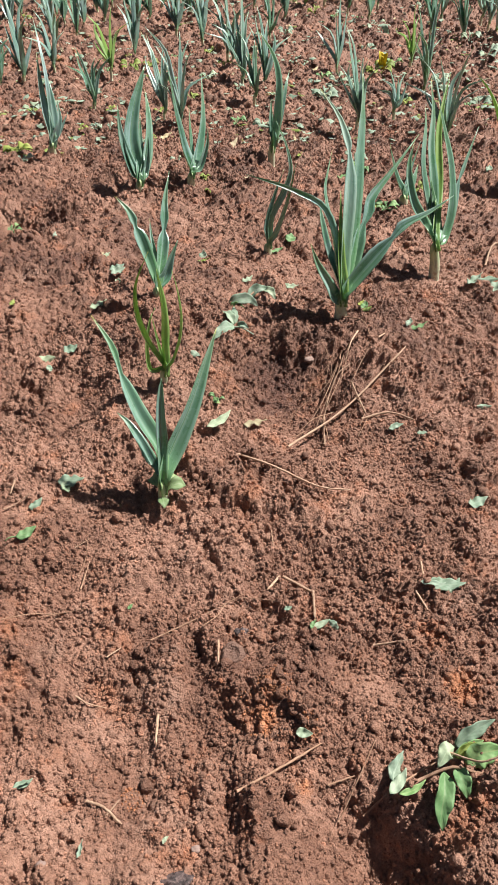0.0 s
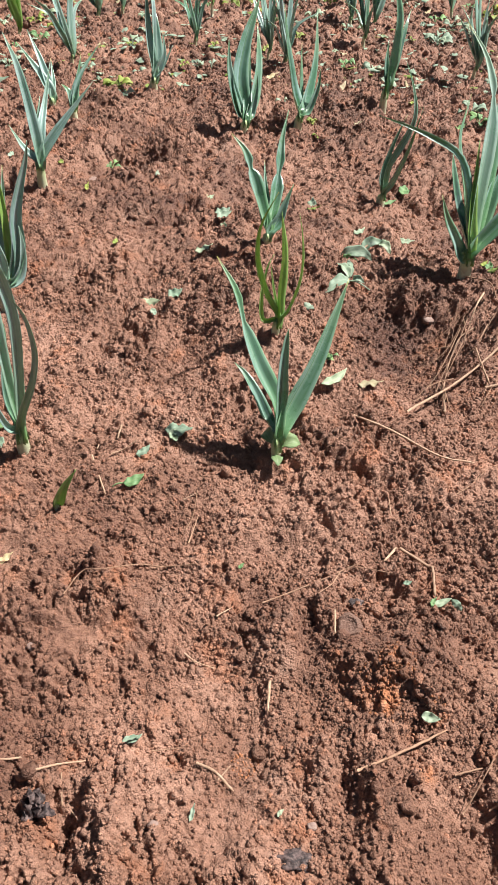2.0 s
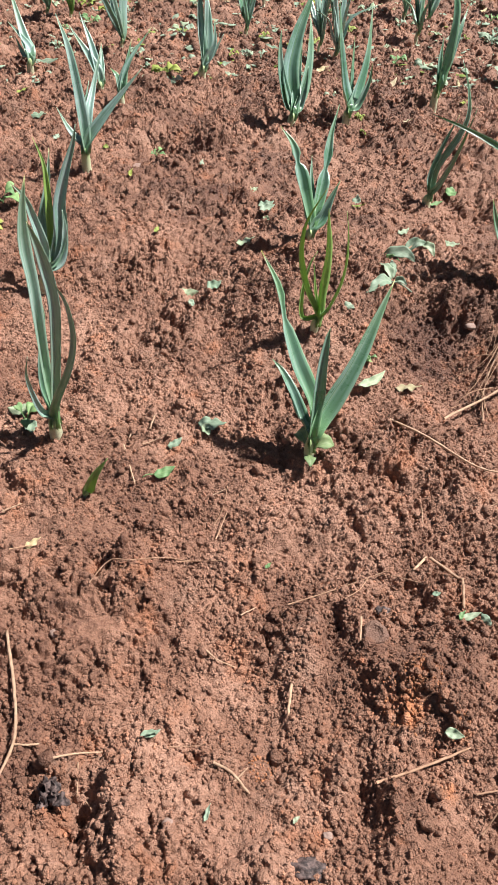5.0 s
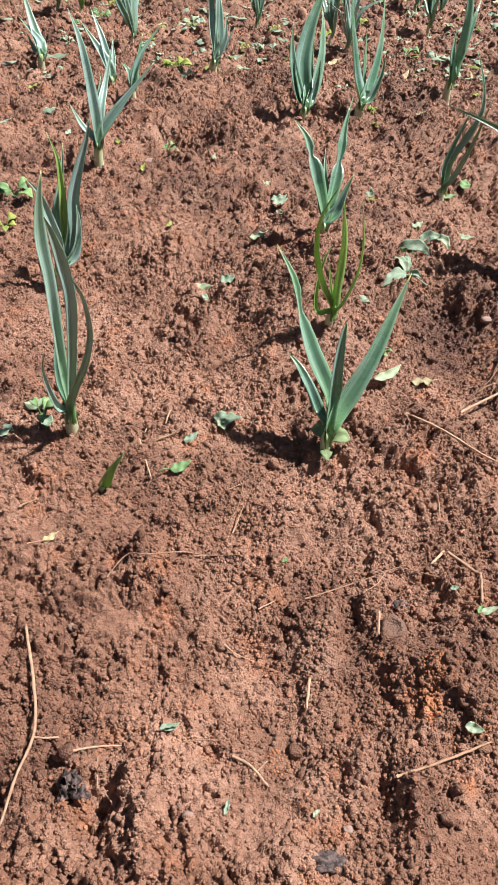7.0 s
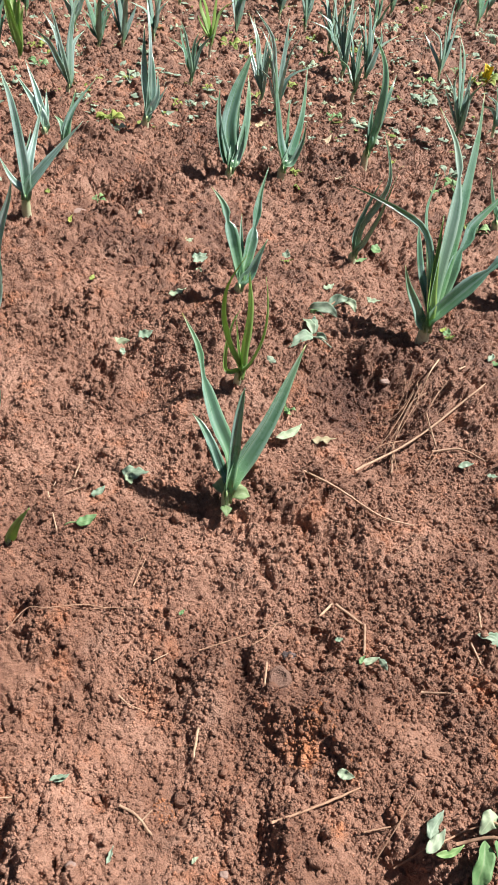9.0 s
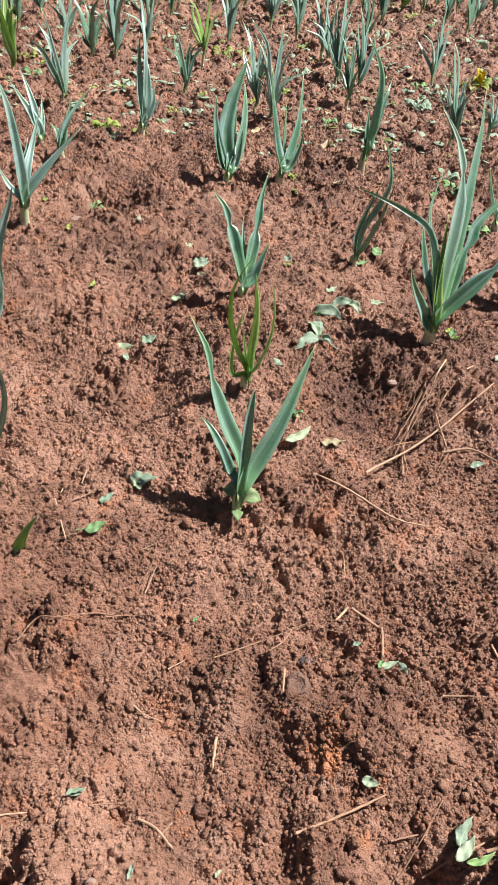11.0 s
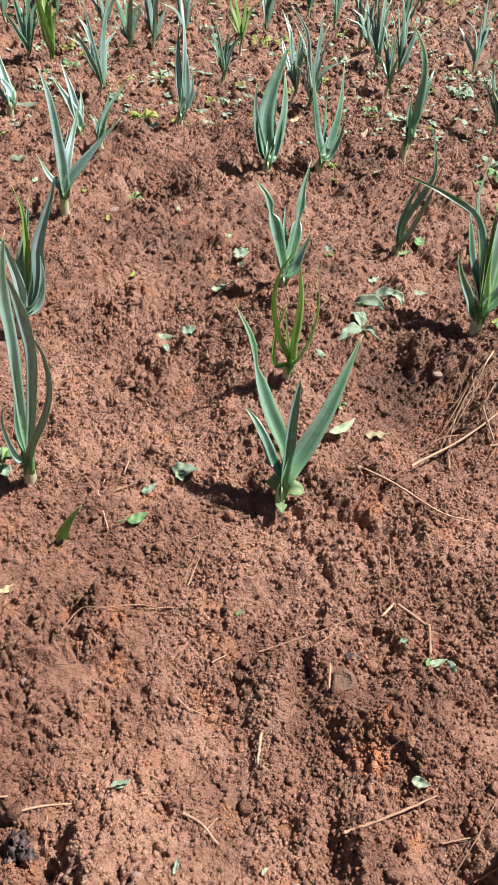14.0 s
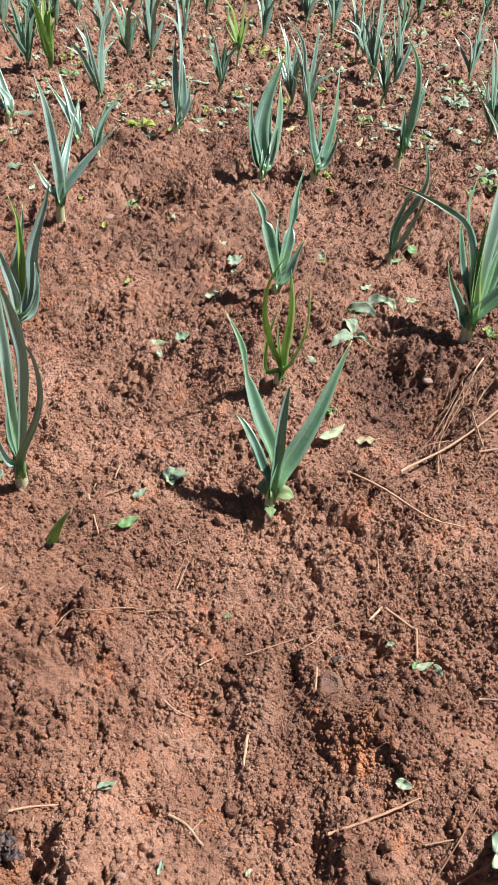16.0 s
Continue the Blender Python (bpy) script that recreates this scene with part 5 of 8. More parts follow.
field_garlic(2.16, 5.60, 0.25, 287, "bushy garlic plant with pale-striped green leaves")
field_garlic(2.43, 5.56, 0.34, 288, "garlic plant with upright blue-green leaves in red soil")
field_garlic(2.67, 5.64, 0.34, 289, "young garlic plant with narrow waxy leaves")
field_garlic(2.97, 5.67, 0.35, 290, "garlic plant with a few spreading leaves among weeds")
field_garlic(-2.03, 5.80, 0.26, 291, "bushy garlic plant with pale-striped green leaves")
field_garlic(-1.81, 5.81, 0.31, 292, "garlic plant with upright blue-green leaves in red soil")
field_garlic(-1.53, 5.81, 0.31, 293, "young garlic plant with narrow waxy leaves")
field_garlic(-1.33, 5.86, 0.26, 294, "garlic plant with a few spreading leaves among weeds")
field_garlic(-1.08, 5.80, 0.27, 295, "bushy garlic plant with pale-striped green leaves")
field_garlic(-0.81, 5.83, 0.37, 296, "garlic plant with upright blue-green leaves in red soil")
field_garlic(-0.62, 5.79, 0.35, 297, "young garlic plant with narrow waxy leaves")
field_garlic(-0.41, 5.80, 0.28, 298, "garlic plant with a few spreading leaves among weeds")
field_garlic(-0.13, 5.90, 0.35, 299, "bushy garlic plant with pale-striped green leaves")
field_garlic(0.10, 5.89, 0.33, 300, "garlic plant with upright blue-green leaves in red soil")
field_garlic(0.34, 5.87, 0.30, 301, "young garlic plant with narrow waxy leaves")
field_garlic(0.62, 5.81, 0.33, 302, "garlic plant with a few spreading leaves among weeds")
field_garlic(0.81, 5.82, 0.28, 303, "bushy garlic plant with pale-striped green leaves")
field_garlic(1.28, 5.90, 0.28, 304, "garlic plant with upright blue-green leaves in red soil")
field_garlic(1.55, 5.77, 0.25, 305, "young garlic plant with narrow waxy leaves")
field_garlic(1.84, 5.86, 0.33, 306, "garlic plant with a few spreading leaves among weeds")
field_garlic(1.99, 5.81, 0.32, 307, "bushy garlic plant with pale-striped green leaves")
field_garlic(2.53, 5.85, 0.34, 308, "garlic plant with upright blue-green leaves in red soil")
field_garlic(2.70, 5.87, 0.31, 309, "young garlic plant with narrow waxy leaves")
field_garlic(-1.92, 6.09, 0.30, 310, "garlic plant with a few spreading leaves among weeds")
field_garlic(-1.60, 6.12, 0.29, 311, "bushy garlic plant with pale-striped green leaves")
field_garlic(-1.41, 6.02, 0.34, 312, "garlic plant with upright blue-green leaves in red soil")
field_garlic(-1.19, 6.07, 0.29, 313, "young garlic plant with narrow waxy leaves")
field_garlic(-0.96, 6.04, 0.32, 314, "garlic plant with a few spreading leaves among weeds")
field_garlic(-0.16, 6.06, 0.34, 315, "bushy garlic plant with pale-striped green leaves")
field_garlic(0.23, 6.01, 0.30, 316, "garlic plant with upright blue-green leaves in red soil")
field_garlic(0.49, 6.09, 0.33, 317, "young garlic plant with narrow waxy leaves")
field_garlic(0.78, 6.00, 0.26, 318, "garlic plant with a few spreading leaves among weeds")
field_garlic(1.04, 6.08, 0.28, 319, "bushy garlic plant with pale-striped green leaves")
field_garlic(1.20, 6.07, 0.35, 320, "garlic plant with upright blue-green leaves in red soil")
field_garlic(1.46, 6.05, 0.27, 321, "young garlic plant with narrow waxy leaves")
field_garlic(1.76, 6.01, 0.26, 322, "garlic plant with a few spreading leaves among weeds")
field_garlic(1.93, 6.06, 0.25, 323, "bushy garlic plant with pale-striped green leaves")
field_garlic(2.16, 6.05, 0.34, 324, "garlic plant with upright blue-green leaves in red soil")
field_garlic(2.39, 6.09, 0.26, 325, "young garlic plant with narrow waxy leaves")
field_garlic(2.68, 6.07, 0.30, 326, "garlic plant with a few spreading leaves among weeds")
field_garlic(2.87, 6.05, 0.30, 327, "bushy garlic plant with pale-striped green leaves")
field_garlic(-2.14, 6.20, 0.35, 328, "garlic plant with upright blue-green leaves in red soil")
field_garlic(-1.66, 6.27, 0.31, 329, "young garlic plant with narrow waxy leaves")
field_garlic(-0.97, 6.26, 0.31, 330, "garlic plant with a few spreading leaves among weeds")
field_garlic(-0.24, 6.25, 0.25, 331, "bushy garlic plant with pale-striped green leaves")
field_garlic(0.04, 6.23, 0.35, 332, "garlic plant with upright blue-green leaves in red soil")
field_garlic(0.23, 6.21, 0.34, 333, "young garlic plant with narrow waxy leaves")
field_garlic(0.48, 6.34, 0.32, 334, "garlic plant with a few spreading leaves among weeds")
field_garlic(0.73, 6.31, 0.35, 335, "bushy garlic plant with pale-striped green leaves")
field_garlic(0.97, 6.32, 0.32, 336, "garlic plant with upright blue-green leaves in red soil")
field_garlic(1.23, 6.29, 0.34, 337, "young garlic plant with narrow waxy leaves")
field_garlic(1.45, 6.32, 0.35, 338, "garlic plant with a few spreading leaves among weeds")
field_garlic(1.76, 6.22, 0.32, 339, "bushy garlic plant with pale-striped green leaves")
field_garlic(1.91, 6.30, 0.25, 340, "garlic plant with upright blue-green leaves in red soil")
field_garlic(2.44, 6.32, 0.36, 341, "young garlic plant with narrow waxy leaves")
field_garlic(2.69, 6.22, 0.37, 342, "garlic plant with a few spreading leaves among weeds")
field_garlic(2.93, 6.29, 0.27, 343, "bushy garlic plant with pale-striped green leaves")
field_garlic(-0.95, 0.35, 0.26, 344, "garlic plant with upright blue-green leaves in red soil")
field_garlic(-0.98, 0.80, 0.29, 345, "young garlic plant with narrow waxy leaves")
field_garlic(-1.00, 1.30, 0.26, 346, "garlic plant with a few spreading leaves among weeds")
field_garlic(-1.15, 1.75, 0.29, 347, "bushy garlic plant with pale-striped green leaves")
field_garlic(-1.25, 2.10, 0.26, 348, "garlic plant with upright blue-green leaves in red soil")
field_garlic(1.05, 0.45, 0.28, 349, "young garlic plant with narrow waxy leaves")
field_garlic(1.30, 0.95, 0.25, 350, "garlic plant with a few spreading leaves among weeds")
field_garlic(1.45, 1.50, 0.30, 351, "bushy garlic plant with pale-striped green leaves")
field_garlic(1.60, 1.90, 0.29, 352, "garlic plant with upright blue-green leaves in red soil")
field_garlic(1.70, 2.30, 0.34, 353, "young garlic plant with narrow waxy leaves")
field_garlic(0.95, -0.05, 0.30, 354, "garlic plant with a few spreading leaves among weeds")
field_garlic(1.20, 2.20, 0.36, 356, "garlic plant with upright blue-green leaves in red soil")

# ---- picked leaves, weeds and sprouts ----
fallen_leaf(-0.160, 0.064, 0.046, 0.025, 4, WILTED, "wilted grey-green leaf lying on red soil", 0.4, 0.15, 28)
fallen_leaf(-0.167, 0.054, 0.030, 0.018, -68, WILTED, "wilted grey-green leaf lying on red soil", 0.3, 0.15, 29)
fallen_leaf(-0.217, 0.019, 0.027, 0.015, 35, WILTED, "wilted grey-green leaf lying on red soil", 0.25, 0.15, 30)
fallen_leaf(-0.227, -0.043, 0.034, 0.017, 12, FRESH, "small fresh green leaf on red soil", 0.3, 0.15, 31, stalk=0.02)
fallen_leaf(-0.232, 0.481, 0.043, 0.020, -12, WILTED, "wilted grey-green leaf lying on red soil", 0.25, 0.15, 32)
fallen_leaf(-0.225, 0.443, 0.027, 0.014, -71, WILTED, "wilted grey-green leaf lying on red soil", 0.25, 0.15, 33)
fallen_leaf(-0.179, 0.505, 0.033, 0.023, 41, WILTED, "wilted grey-green leaf lying on red soil", 0.25, 0.15, 34)
fallen_leaf(-0.073, 0.824, 0.039, 0.023, 31, WILTED, "wilted grey-green leaf lying on red soil", 0.4, 0.15, 35)
fallen_leaf(-0.068, 0.771, 0.029, 0.014, -51, WILTED, "wilted grey-green leaf lying on red soil", 0.25, 0.15, 36)
fallen_leaf(-0.118, 0.656, 0.044, 0.022, 12, WILTED, "wilted grey-green leaf lying on red soil", 0.25, 0.15, 0)
fallen_leaf(0.152, 0.876, 0.043, 0.023, 80, WILTED, "wilted grey-green leaf lying on red soil", 0.4, 0.15, 1)
fallen_leaf(0.147, 0.825, 0.033, 0.016, 14, LIME, "yellowing leaf on red soil", 0.25, 0.15, 2)
fallen_leaf(0.082, 0.345, 0.027, 0.014, -44, WILTED, "wilted grey-green leaf lying on red soil", 0.25, 0.15, 3)
fallen_leaf(0.111, 0.233, 0.030, 0.011, -65, FRESH, "small fresh green leaf on red soil", 0.3, 0.15, 4, stalk=0.015)
fallen_leaf(0.105, 0.155, 0.057, 0.017, 29, WILTED, "dry pale leaf on red soil", 0.25, 0.15, 5)
fallen_leaf(0.175, 0.171, 0.044, 0.022, -13, DRYLEAF, "wilted grey-green leaf lying on red soil", 0.25, 0.15, 6)
fallen_leaf(0.401, 0.976, 0.042, 0.030, 62, FRESH, "small fresh green leaf on red soil", 0.25, 0.15, 13)
fallen_leaf(0.346, 0.893, 0.044, 0.013, 28, FRESH, "small fresh green leaf on red soil", 0.25, 0.15, 14)
fallen_leaf(0.345, 0.680, 0.034, 0.017, 8, WILTED, "wilted grey-green leaf lying on red soil", 0.25, 0.15, 15)
fallen_leaf(0.245, 0.742, 0.034, 0.017, 47, WILTED, "wilted grey-green leaf lying on red soil", 0.25, 0.15, 16)
fallen_leaf(0.542, 0.404, 0.030, 0.015, 61, WILTED, "wilted grey-green leaf lying on red soil", 0.25, 0.15, 17)
fallen_leaf(0.570, 0.415, 0.043, 0.017, 2, FRESH, "small fresh green leaf on red soil", 0.25, 0.15, 18)
fallen_leaf(0.507, -0.087, 0.037, 0.021, 4, WILTED, "wilted grey-green leaf lying on red soil", 0.3, 0.15, 19)
fallen_leaf(0.433, 0.124, 0.030, 0.012, 6, WILTED, "wilted grey-green leaf lying on red soil", 0.25, 0.15, 20)
fallen_leaf(0.473, 0.093, 0.021, 0.009, -9, WILTED, "wilted grey-green leaf lying on red soil", 0.25, 0.15, 21)
fallen_leaf(0.624, 0.166, 0.028, 0.011, -9, WILTED, "wilted grey-green leaf lying on red soil", 0.25, 0.15, 22)
fallen_leaf(0.469, 0.495, 0.036, 0.018, 70, FRESH, "small fresh green leaf on red soil", 0.25, 0.15, 23)
fallen_leaf(0.467, 0.464, 0.023, 0.011, 5, LIME, "yellowing leaf on red soil", 0.25, 0.15, 24)
fallen_leaf(0.787, 0.626, 0.059, 0.029, 23, WILTED, "wilted grey-green leaf lying on red soil", 0.25, 0.15, 25)
fallen_leaf(0.832, 0.658, 0.069, 0.028, -33, WILTED, "wilted grey-green leaf lying on red soil", 0.4, 0.15, 26)
fallen_leaf(0.834, 0.600, 0.053, 0.026, 53, WILTED, "wilted grey-green leaf lying on red soil", 0.25, 0.15, 27)
fallen_leaf(0.393, -0.248, 0.053, 0.022, 2, WILTED, "wilted grey-green leaf lying on red soil", 0.2, 0.15, 28)
fallen_leaf(0.369, -0.249, 0.035, 0.010, -13, WILTED, "wilted grey-green leaf lying on red soil", 0.25, 0.15, 29)
fallen_leaf(0.404, -0.248, 0.030, 0.015, 39, WILTED, "wilted grey-green leaf lying on red soil", 0.25, 0.15, 30)
fallen_leaf(0.202, -0.262, 0.029, 0.010, 0, WILTED, "wilted grey-green leaf lying on red soil", 0.25, 0.15, 31)
fallen_leaf(0.217, -0.276, 0.022, 0.011, -82, WILTED, "wilted grey-green leaf lying on red soil", 0.25, 0.15, 32)
fallen_leaf(0.191, -0.264, 0.017, 0.007, 55, FRESH, "small fresh green leaf on red soil", 0.25, 0.15, 33)
fallen_leaf(0.138, -0.444, 0.021, 0.013, -5, WILTED, "small fresh green leaf on red soil", 0.25, 0.15, 34)
fallen_leaf(0.158, -0.238, 0.012, 0.007, 19, WILTED, "small fresh green leaf on red soil", 0.25, 0.15, 35)
fallen_leaf(-0.206, -0.430, 0.022, 0.009, 17, WILTED, "wilted grey-green leaf lying on red soil", 0.25, 0.15, 36)
fallen_leaf(-0.069, -0.200, 0.011, 0.006, 27, FRESH, "small fresh green leaf on red soil", 0.25, 0.15, 0)
fallen_leaf(0.215, 1.468, 0.043, 0.024, -31, LIME, "yellowing leaf on red soil", 0.25, 0.15, 1)
fallen_leaf(0.213, 1.361, 0.041, 0.025, -79, LIME, "yellowing leaf on red soil", 0.25, 0.15, 2)
fallen_leaf(0.330, 1.731, 0.118, 0.036, 67, DRYLEAF, "dry pale leaf on red soil", 0.25, 0.15, 3)
fallen_leaf(0.224, 1.603, 0.061, 0.018, -2, DRYLEAF, "dry pale leaf on red soil", 0.25, 0.15, 4)
fallen_leaf(0.550, 2.502, 0.082, 0.041, 21, WILTED, "wilted grey-green leaf lying on red soil", 0.25, 0.15, 5)
fallen_leaf(0.713, 1.080, 0.052, 0.026, -33, FRESH, "small fresh green leaf on red soil", 0.25, 0.15, 6)
fallen_leaf(0.690, 1.107, 0.046, 0.027, 26, LIME, "yellowing leaf on red soil", 0.25, 0.15, 7)
fallen_leaf(0.547, 1.572, 0.029, 0.017, 37, LIME, "yellowing leaf on red soil", 0.25, 0.15, 8)
fallen_leaf(0.578, 1.553, 0.029, 0.017, 75, LIME, "yellowing leaf on red soil", 0.25, 0.15, 9)
fallen_leaf(0.633, 1.835, 0.050, 0.015, 18, WILTED, "dry pale leaf on red soil", 0.25, 0.15, 10)
fallen_leaf(1.095, 1.292, 0.048, 0.024, 57, WILTED, "wilted grey-green leaf lying on red soil", 0.25, 0.15, 11)
fallen_leaf(0.623, 1.295, 0.045, 0.022, 21, FRESH, "small fresh green leaf on red soil", 0.25, 0.15, 12)
fallen_leaf(0.651, 2.284, 0.068, 0.034, -13, WILTED, "wilted grey-green leaf lying on red soil", 0.25, 0.15, 13)
fallen_leaf(-0.221, 1.965, 0.056, 0.022, 21, WILTED, "wilted grey-green leaf lying on red soil", 0.25, 0.15, 14)
fallen_leaf(-0.100, 0.954, 0.025, 0.013, 58, WILTED, "wilted grey-green leaf lying on red soil", 0.25, 0.15, 15)
fallen_leaf(0.471, 0.522, 0.021, 0.010, 51, LIME, "yellowing leaf on red soil", 0.25, 0.15, 16)
fallen_leaf(0.395, 1.784, 0.040, 0.020, -27, WILTED, "wilted grey-green leaf lying on red soil", 0.25, 0.15, 17)
fallen_leaf(0.873, 2.428, 0.093, 0.037, -67, WILTED, "wilted grey-green leaf lying on red soil", 0.25, 0.15, 18)
fallen_leaf(0.806, 2.353, 0.080, 0.040, 52, WILTED, "wilted grey-green leaf lying on red soil", 0.25, 0.15, 19)
fallen_leaf(1.302, 3.364, 0.070, 0.042, 67, WILTED, "dry pale leaf on red soil", 0.25, 0.15, 20)
fallen_leaf(1.375, 3.345, 0.077, 0.046, -92, WILTED, "dry pale leaf on red soil", 0.25, 0.15, 21)
fallen_leaf(1.405, 2.131, 0.080, 0.040, 17, WILTED, "wilted grey-green leaf lying on red soil", 0.25, 0.15, 22)
fallen_leaf(1.341, 2.063, 0.078, 0.031, 51, FRESH, "small fresh green leaf on red soil", 0.25, 0.15, 23)
fallen_leaf(1.366, 1.979, 0.066, 0.033, -12, LIME, "yellowing leaf on red soil", 0.25, 0.15, 24)
fallen_leaf(-0.135, -0.520, 0.019, 0.006, 61, WILTED, "wilted grey-green leaf lying on red soil", 0.25, 0.15, 25)
fallen_leaf(-0.039, -0.525, 0.010, 0.005, 33, WILTED, "wilted grey-green leaf lying on red soil", 0.25, 0.15, 26)
fallen_leaf(-0.207, -0.434, 0.023, 0.007, 12, WILTED, "small fresh green leaf on red soil", 0.25, 0.15, 27)
fallen_leaf(-0.745, 1.415, 0.050, 0.025, 29, WILTED, "wilted grey-green leaf lying on red soil", 0.25, 0.15, 28)
fallen_leaf(-0.449, 0.047, 0.038, 0.021, -65, WILTED, "wilted grey-green leaf lying on red soil", 0.5, 0.15, 29)
fallen_leaf(-0.475, 0.089, 0.043, 0.020, 7, WILTED, "wilted grey-green leaf lying on red soil", 0.5, 0.15, 30)
fallen_leaf(-0.845, 1.924, 0.101, 0.030, -13, WILTED, "dry pale leaf on red soil", 0.25, 0.15, 31)
fallen_leaf(-0.239, 1.074, 0.032, 0.013, 81, WILTED, "wilted grey-green leaf lying on red soil", 0.25, 0.15, 32)
fallen_leaf(-0.423, 1.047, 0.038, 0.012, 89, LIME, "yellowing leaf on red soil", 0.25, 0.15, 33)
fallen_leaf(-0.069, 0.799, 0.039, 0.020, 38, WILTED, "wilted grey-green leaf lying on red soil", 0.25, 0.15, 34)
fallen_leaf(-0.322, 0.717, 0.022, 0.011, 84, LIME, "yellowing leaf on red soil", 0.25, 0.15, 35)
fallen_leaf(-0.115, 0.953, 0.021, 0.008, 60, DRYLEAF, "dry pale leaf on red soil", 0.25, 0.15, 36)
fallen_leaf(-0.393, -0.188, 0.025, 0.012, 24, DRYLEAF, "dry pale leaf on red soil", 0.25, 0.15, 0)
fallen_leaf(0.351, 1.412, 0.034, 0.017, 22, DRYLEAF, "dry pale leaf on red soil", 0.25, 0.15, 1)
fallen_leaf(0.420, 1.842, 0.044, 0.022, 22, WILTED, "wilted grey-green leaf lying on red soil", 0.25, 0.15, 2)
fallen_leaf(-0.516, 0.028, 0.036, 0.025, -69, WILTED, "wilted grey-green leaf lying on red soil", 0.4, 0.15, 3)
fallen_leaf(-0.744, 1.403, 0.049, 0.025, 2, WILTED, "wilted grey-green leaf lying on red soil", 0.25, 0.15, 4)
fallen_leaf(-0.676, 1.300, 0.029, 0.015, 65, WILTED, "wilted grey-green leaf lying on red soil", 0.25, 0.15, 5)
fallen_leaf(-0.532, 1.278, 0.028, 0.017, 83, LIME, "yellowing leaf on red soil", 0.25, 0.15, 6)
fallen_leaf(-0.835, 1.589, 0.049, 0.015, 30, LIME, "yellowing leaf on red soil", 0.25, 0.15, 7)
fallen_leaf(-0.864, 1.333, 0.038, 0.015, 29, WILTED, "wilted grey-green leaf lying on red soil", 0.25, 0.15, 8)
fallen_leaf(0.240, -0.497, 0.037, 0.016, 65, WILTED, "wilted grey-green leaf lying on red soil", 0.2, 0.15, 9)
fallen_leaf(0.234, -0.514, 0.035, 0.014, 52, WILTED, "wilted grey-green leaf lying on red soil", 0.25, 0.15, 10)
fallen_leaf(0.247, -0.525, 0.035, 0.009, 14, FRESH, "small fresh green leaf on red soil", 0.25, 0.15, 11)
weed(-0.008, -0.009, 0.044, 4, SPROUT, "weed seedling with rounded leaves at a garlic stem", 5, 0.3, "weed", 1.0)
weed(-0.461, 0.059, 0.037, 4, FRESH, "wilting pulled weed with pale green leaves", 6, 0.2, "weed", 1.0)
weed(-0.392, 1.304, 0.036, 5, FRESH, "low light-green weed between garlic plants", 7, 0.5, "weed", 1.0)
weed(-0.707, 0.847, 0.066, 6, FRESH, "low light-green weed between garlic plants", 8, 0.4, "weed", 1.0)
weed(-0.702, 0.725, 0.043, 5, LIME, "low light-green weed between garlic plants", 9, 0.5, "weed", 1.0)
weed(-0.412, 1.829, 0.067, 7, LIME, "low light-green weed between garlic plants", 10, 0.4, "weed", 1.0)
weed(0.699, 1.090, 0.046, 6, FRESH, "low light-green weed between garlic plants", 11, 0.4, "weed", 1.0)
weed(0.821, 1.179, 0.048, 6, LIME, "low light-green weed between garlic plants", 12, 0.3, "weed", 1.0)
weed(1.090, 2.572, 0.064, 6, LIME, "low light-green weed between garlic plants", 13, 0.3, "weed", 1.0)
weed(1.237, 2.749, 0.061, 6, FRESH, "low light-green weed between garlic plants", 14, 0.3, "weed", 1.0)
weed(0.808, 2.309, 0.063, 6, WILTED, "low light-green weed between garlic plants", 15, 0.3, "weed", 1.0)
weed(1.385, 2.054, 0.068, 7, WILTED, "low light-green weed between garlic plants", 16, 0.3, "weed", 1.0)
weed(1.656, 2.649, 0.074, 6, WILTED, "low light-green weed between garlic plants", 17, 0.3, "weed", 1.0)
weed(1.732, 3.050, 0.082, 6, WILTED, "low light-green weed between garlic plants", 18, 0.3, "weed", 1.0)
weed(-0.427, 1.805, 0.037, 7, LIME, "low light-green weed between garlic plants", 19, 0.3, "weed", 1.0)
weed(-0.379, 1.721, 0.042, 5, WILTED, "low light-green weed between garlic plants", 20, 0.4, "weed", 1.0)
weed(-0.395, 2.322, 0.066, 7, WILTED, "low light-green weed between garlic plants", 21, 0.4, "weed", 1.0)
weed(-0.716, 2.561, 0.050, 6, LIME, "low light-green weed between garlic plants", 22, 0.3, "weed", 1.0)
weed(-0.827, 2.680, 0.051, 6, LIME, "low light-green weed between garlic plants", 23, 0.3, "weed", 1.0)
weed(-0.079, 2.167, 0.034, 5, LIME, "low light-green weed between garlic plants", 24, 0.4, "weed", 1.0)
weed(-0.193, 2.038, 0.028, 4, LIME, "low light-green weed between garlic plants", 25, 0.4, "weed", 1.0)
weed(0.488, 1.955, 0.064, 7, WILTED, "low light-green weed between garlic plants", 26, 0.4, "weed", 1.0)
weed(0.805, 2.318, 0.068, 7, WILTED, "low light-green weed between garlic plants", 27, 0.4, "weed", 1.0)
weed(0.895, 2.452, 0.060, 6, WILTED, "low light-green weed between garlic plants", 28, 0.4, "weed", 1.0)
weed(0.701, 1.465, 0.059, 7, WILTED, "low light-green weed between garlic plants", 29, 0.4, "weed", 1.0)
weed(0.689, 1.326, 0.049, 7, FRESH, "low light-green weed between garlic plants", 30, 0.4, "weed", 1.0)
weed(0.701, 2.302, 0.026, 4, LIME, "low light-green weed between garlic plants", 31, 0.4, "weed", 1.0)
weed(0.502, 1.768, 0.048, 6, WILTED, "low light-green weed between garlic plants", 32, 0.4, "weed", 1.0)
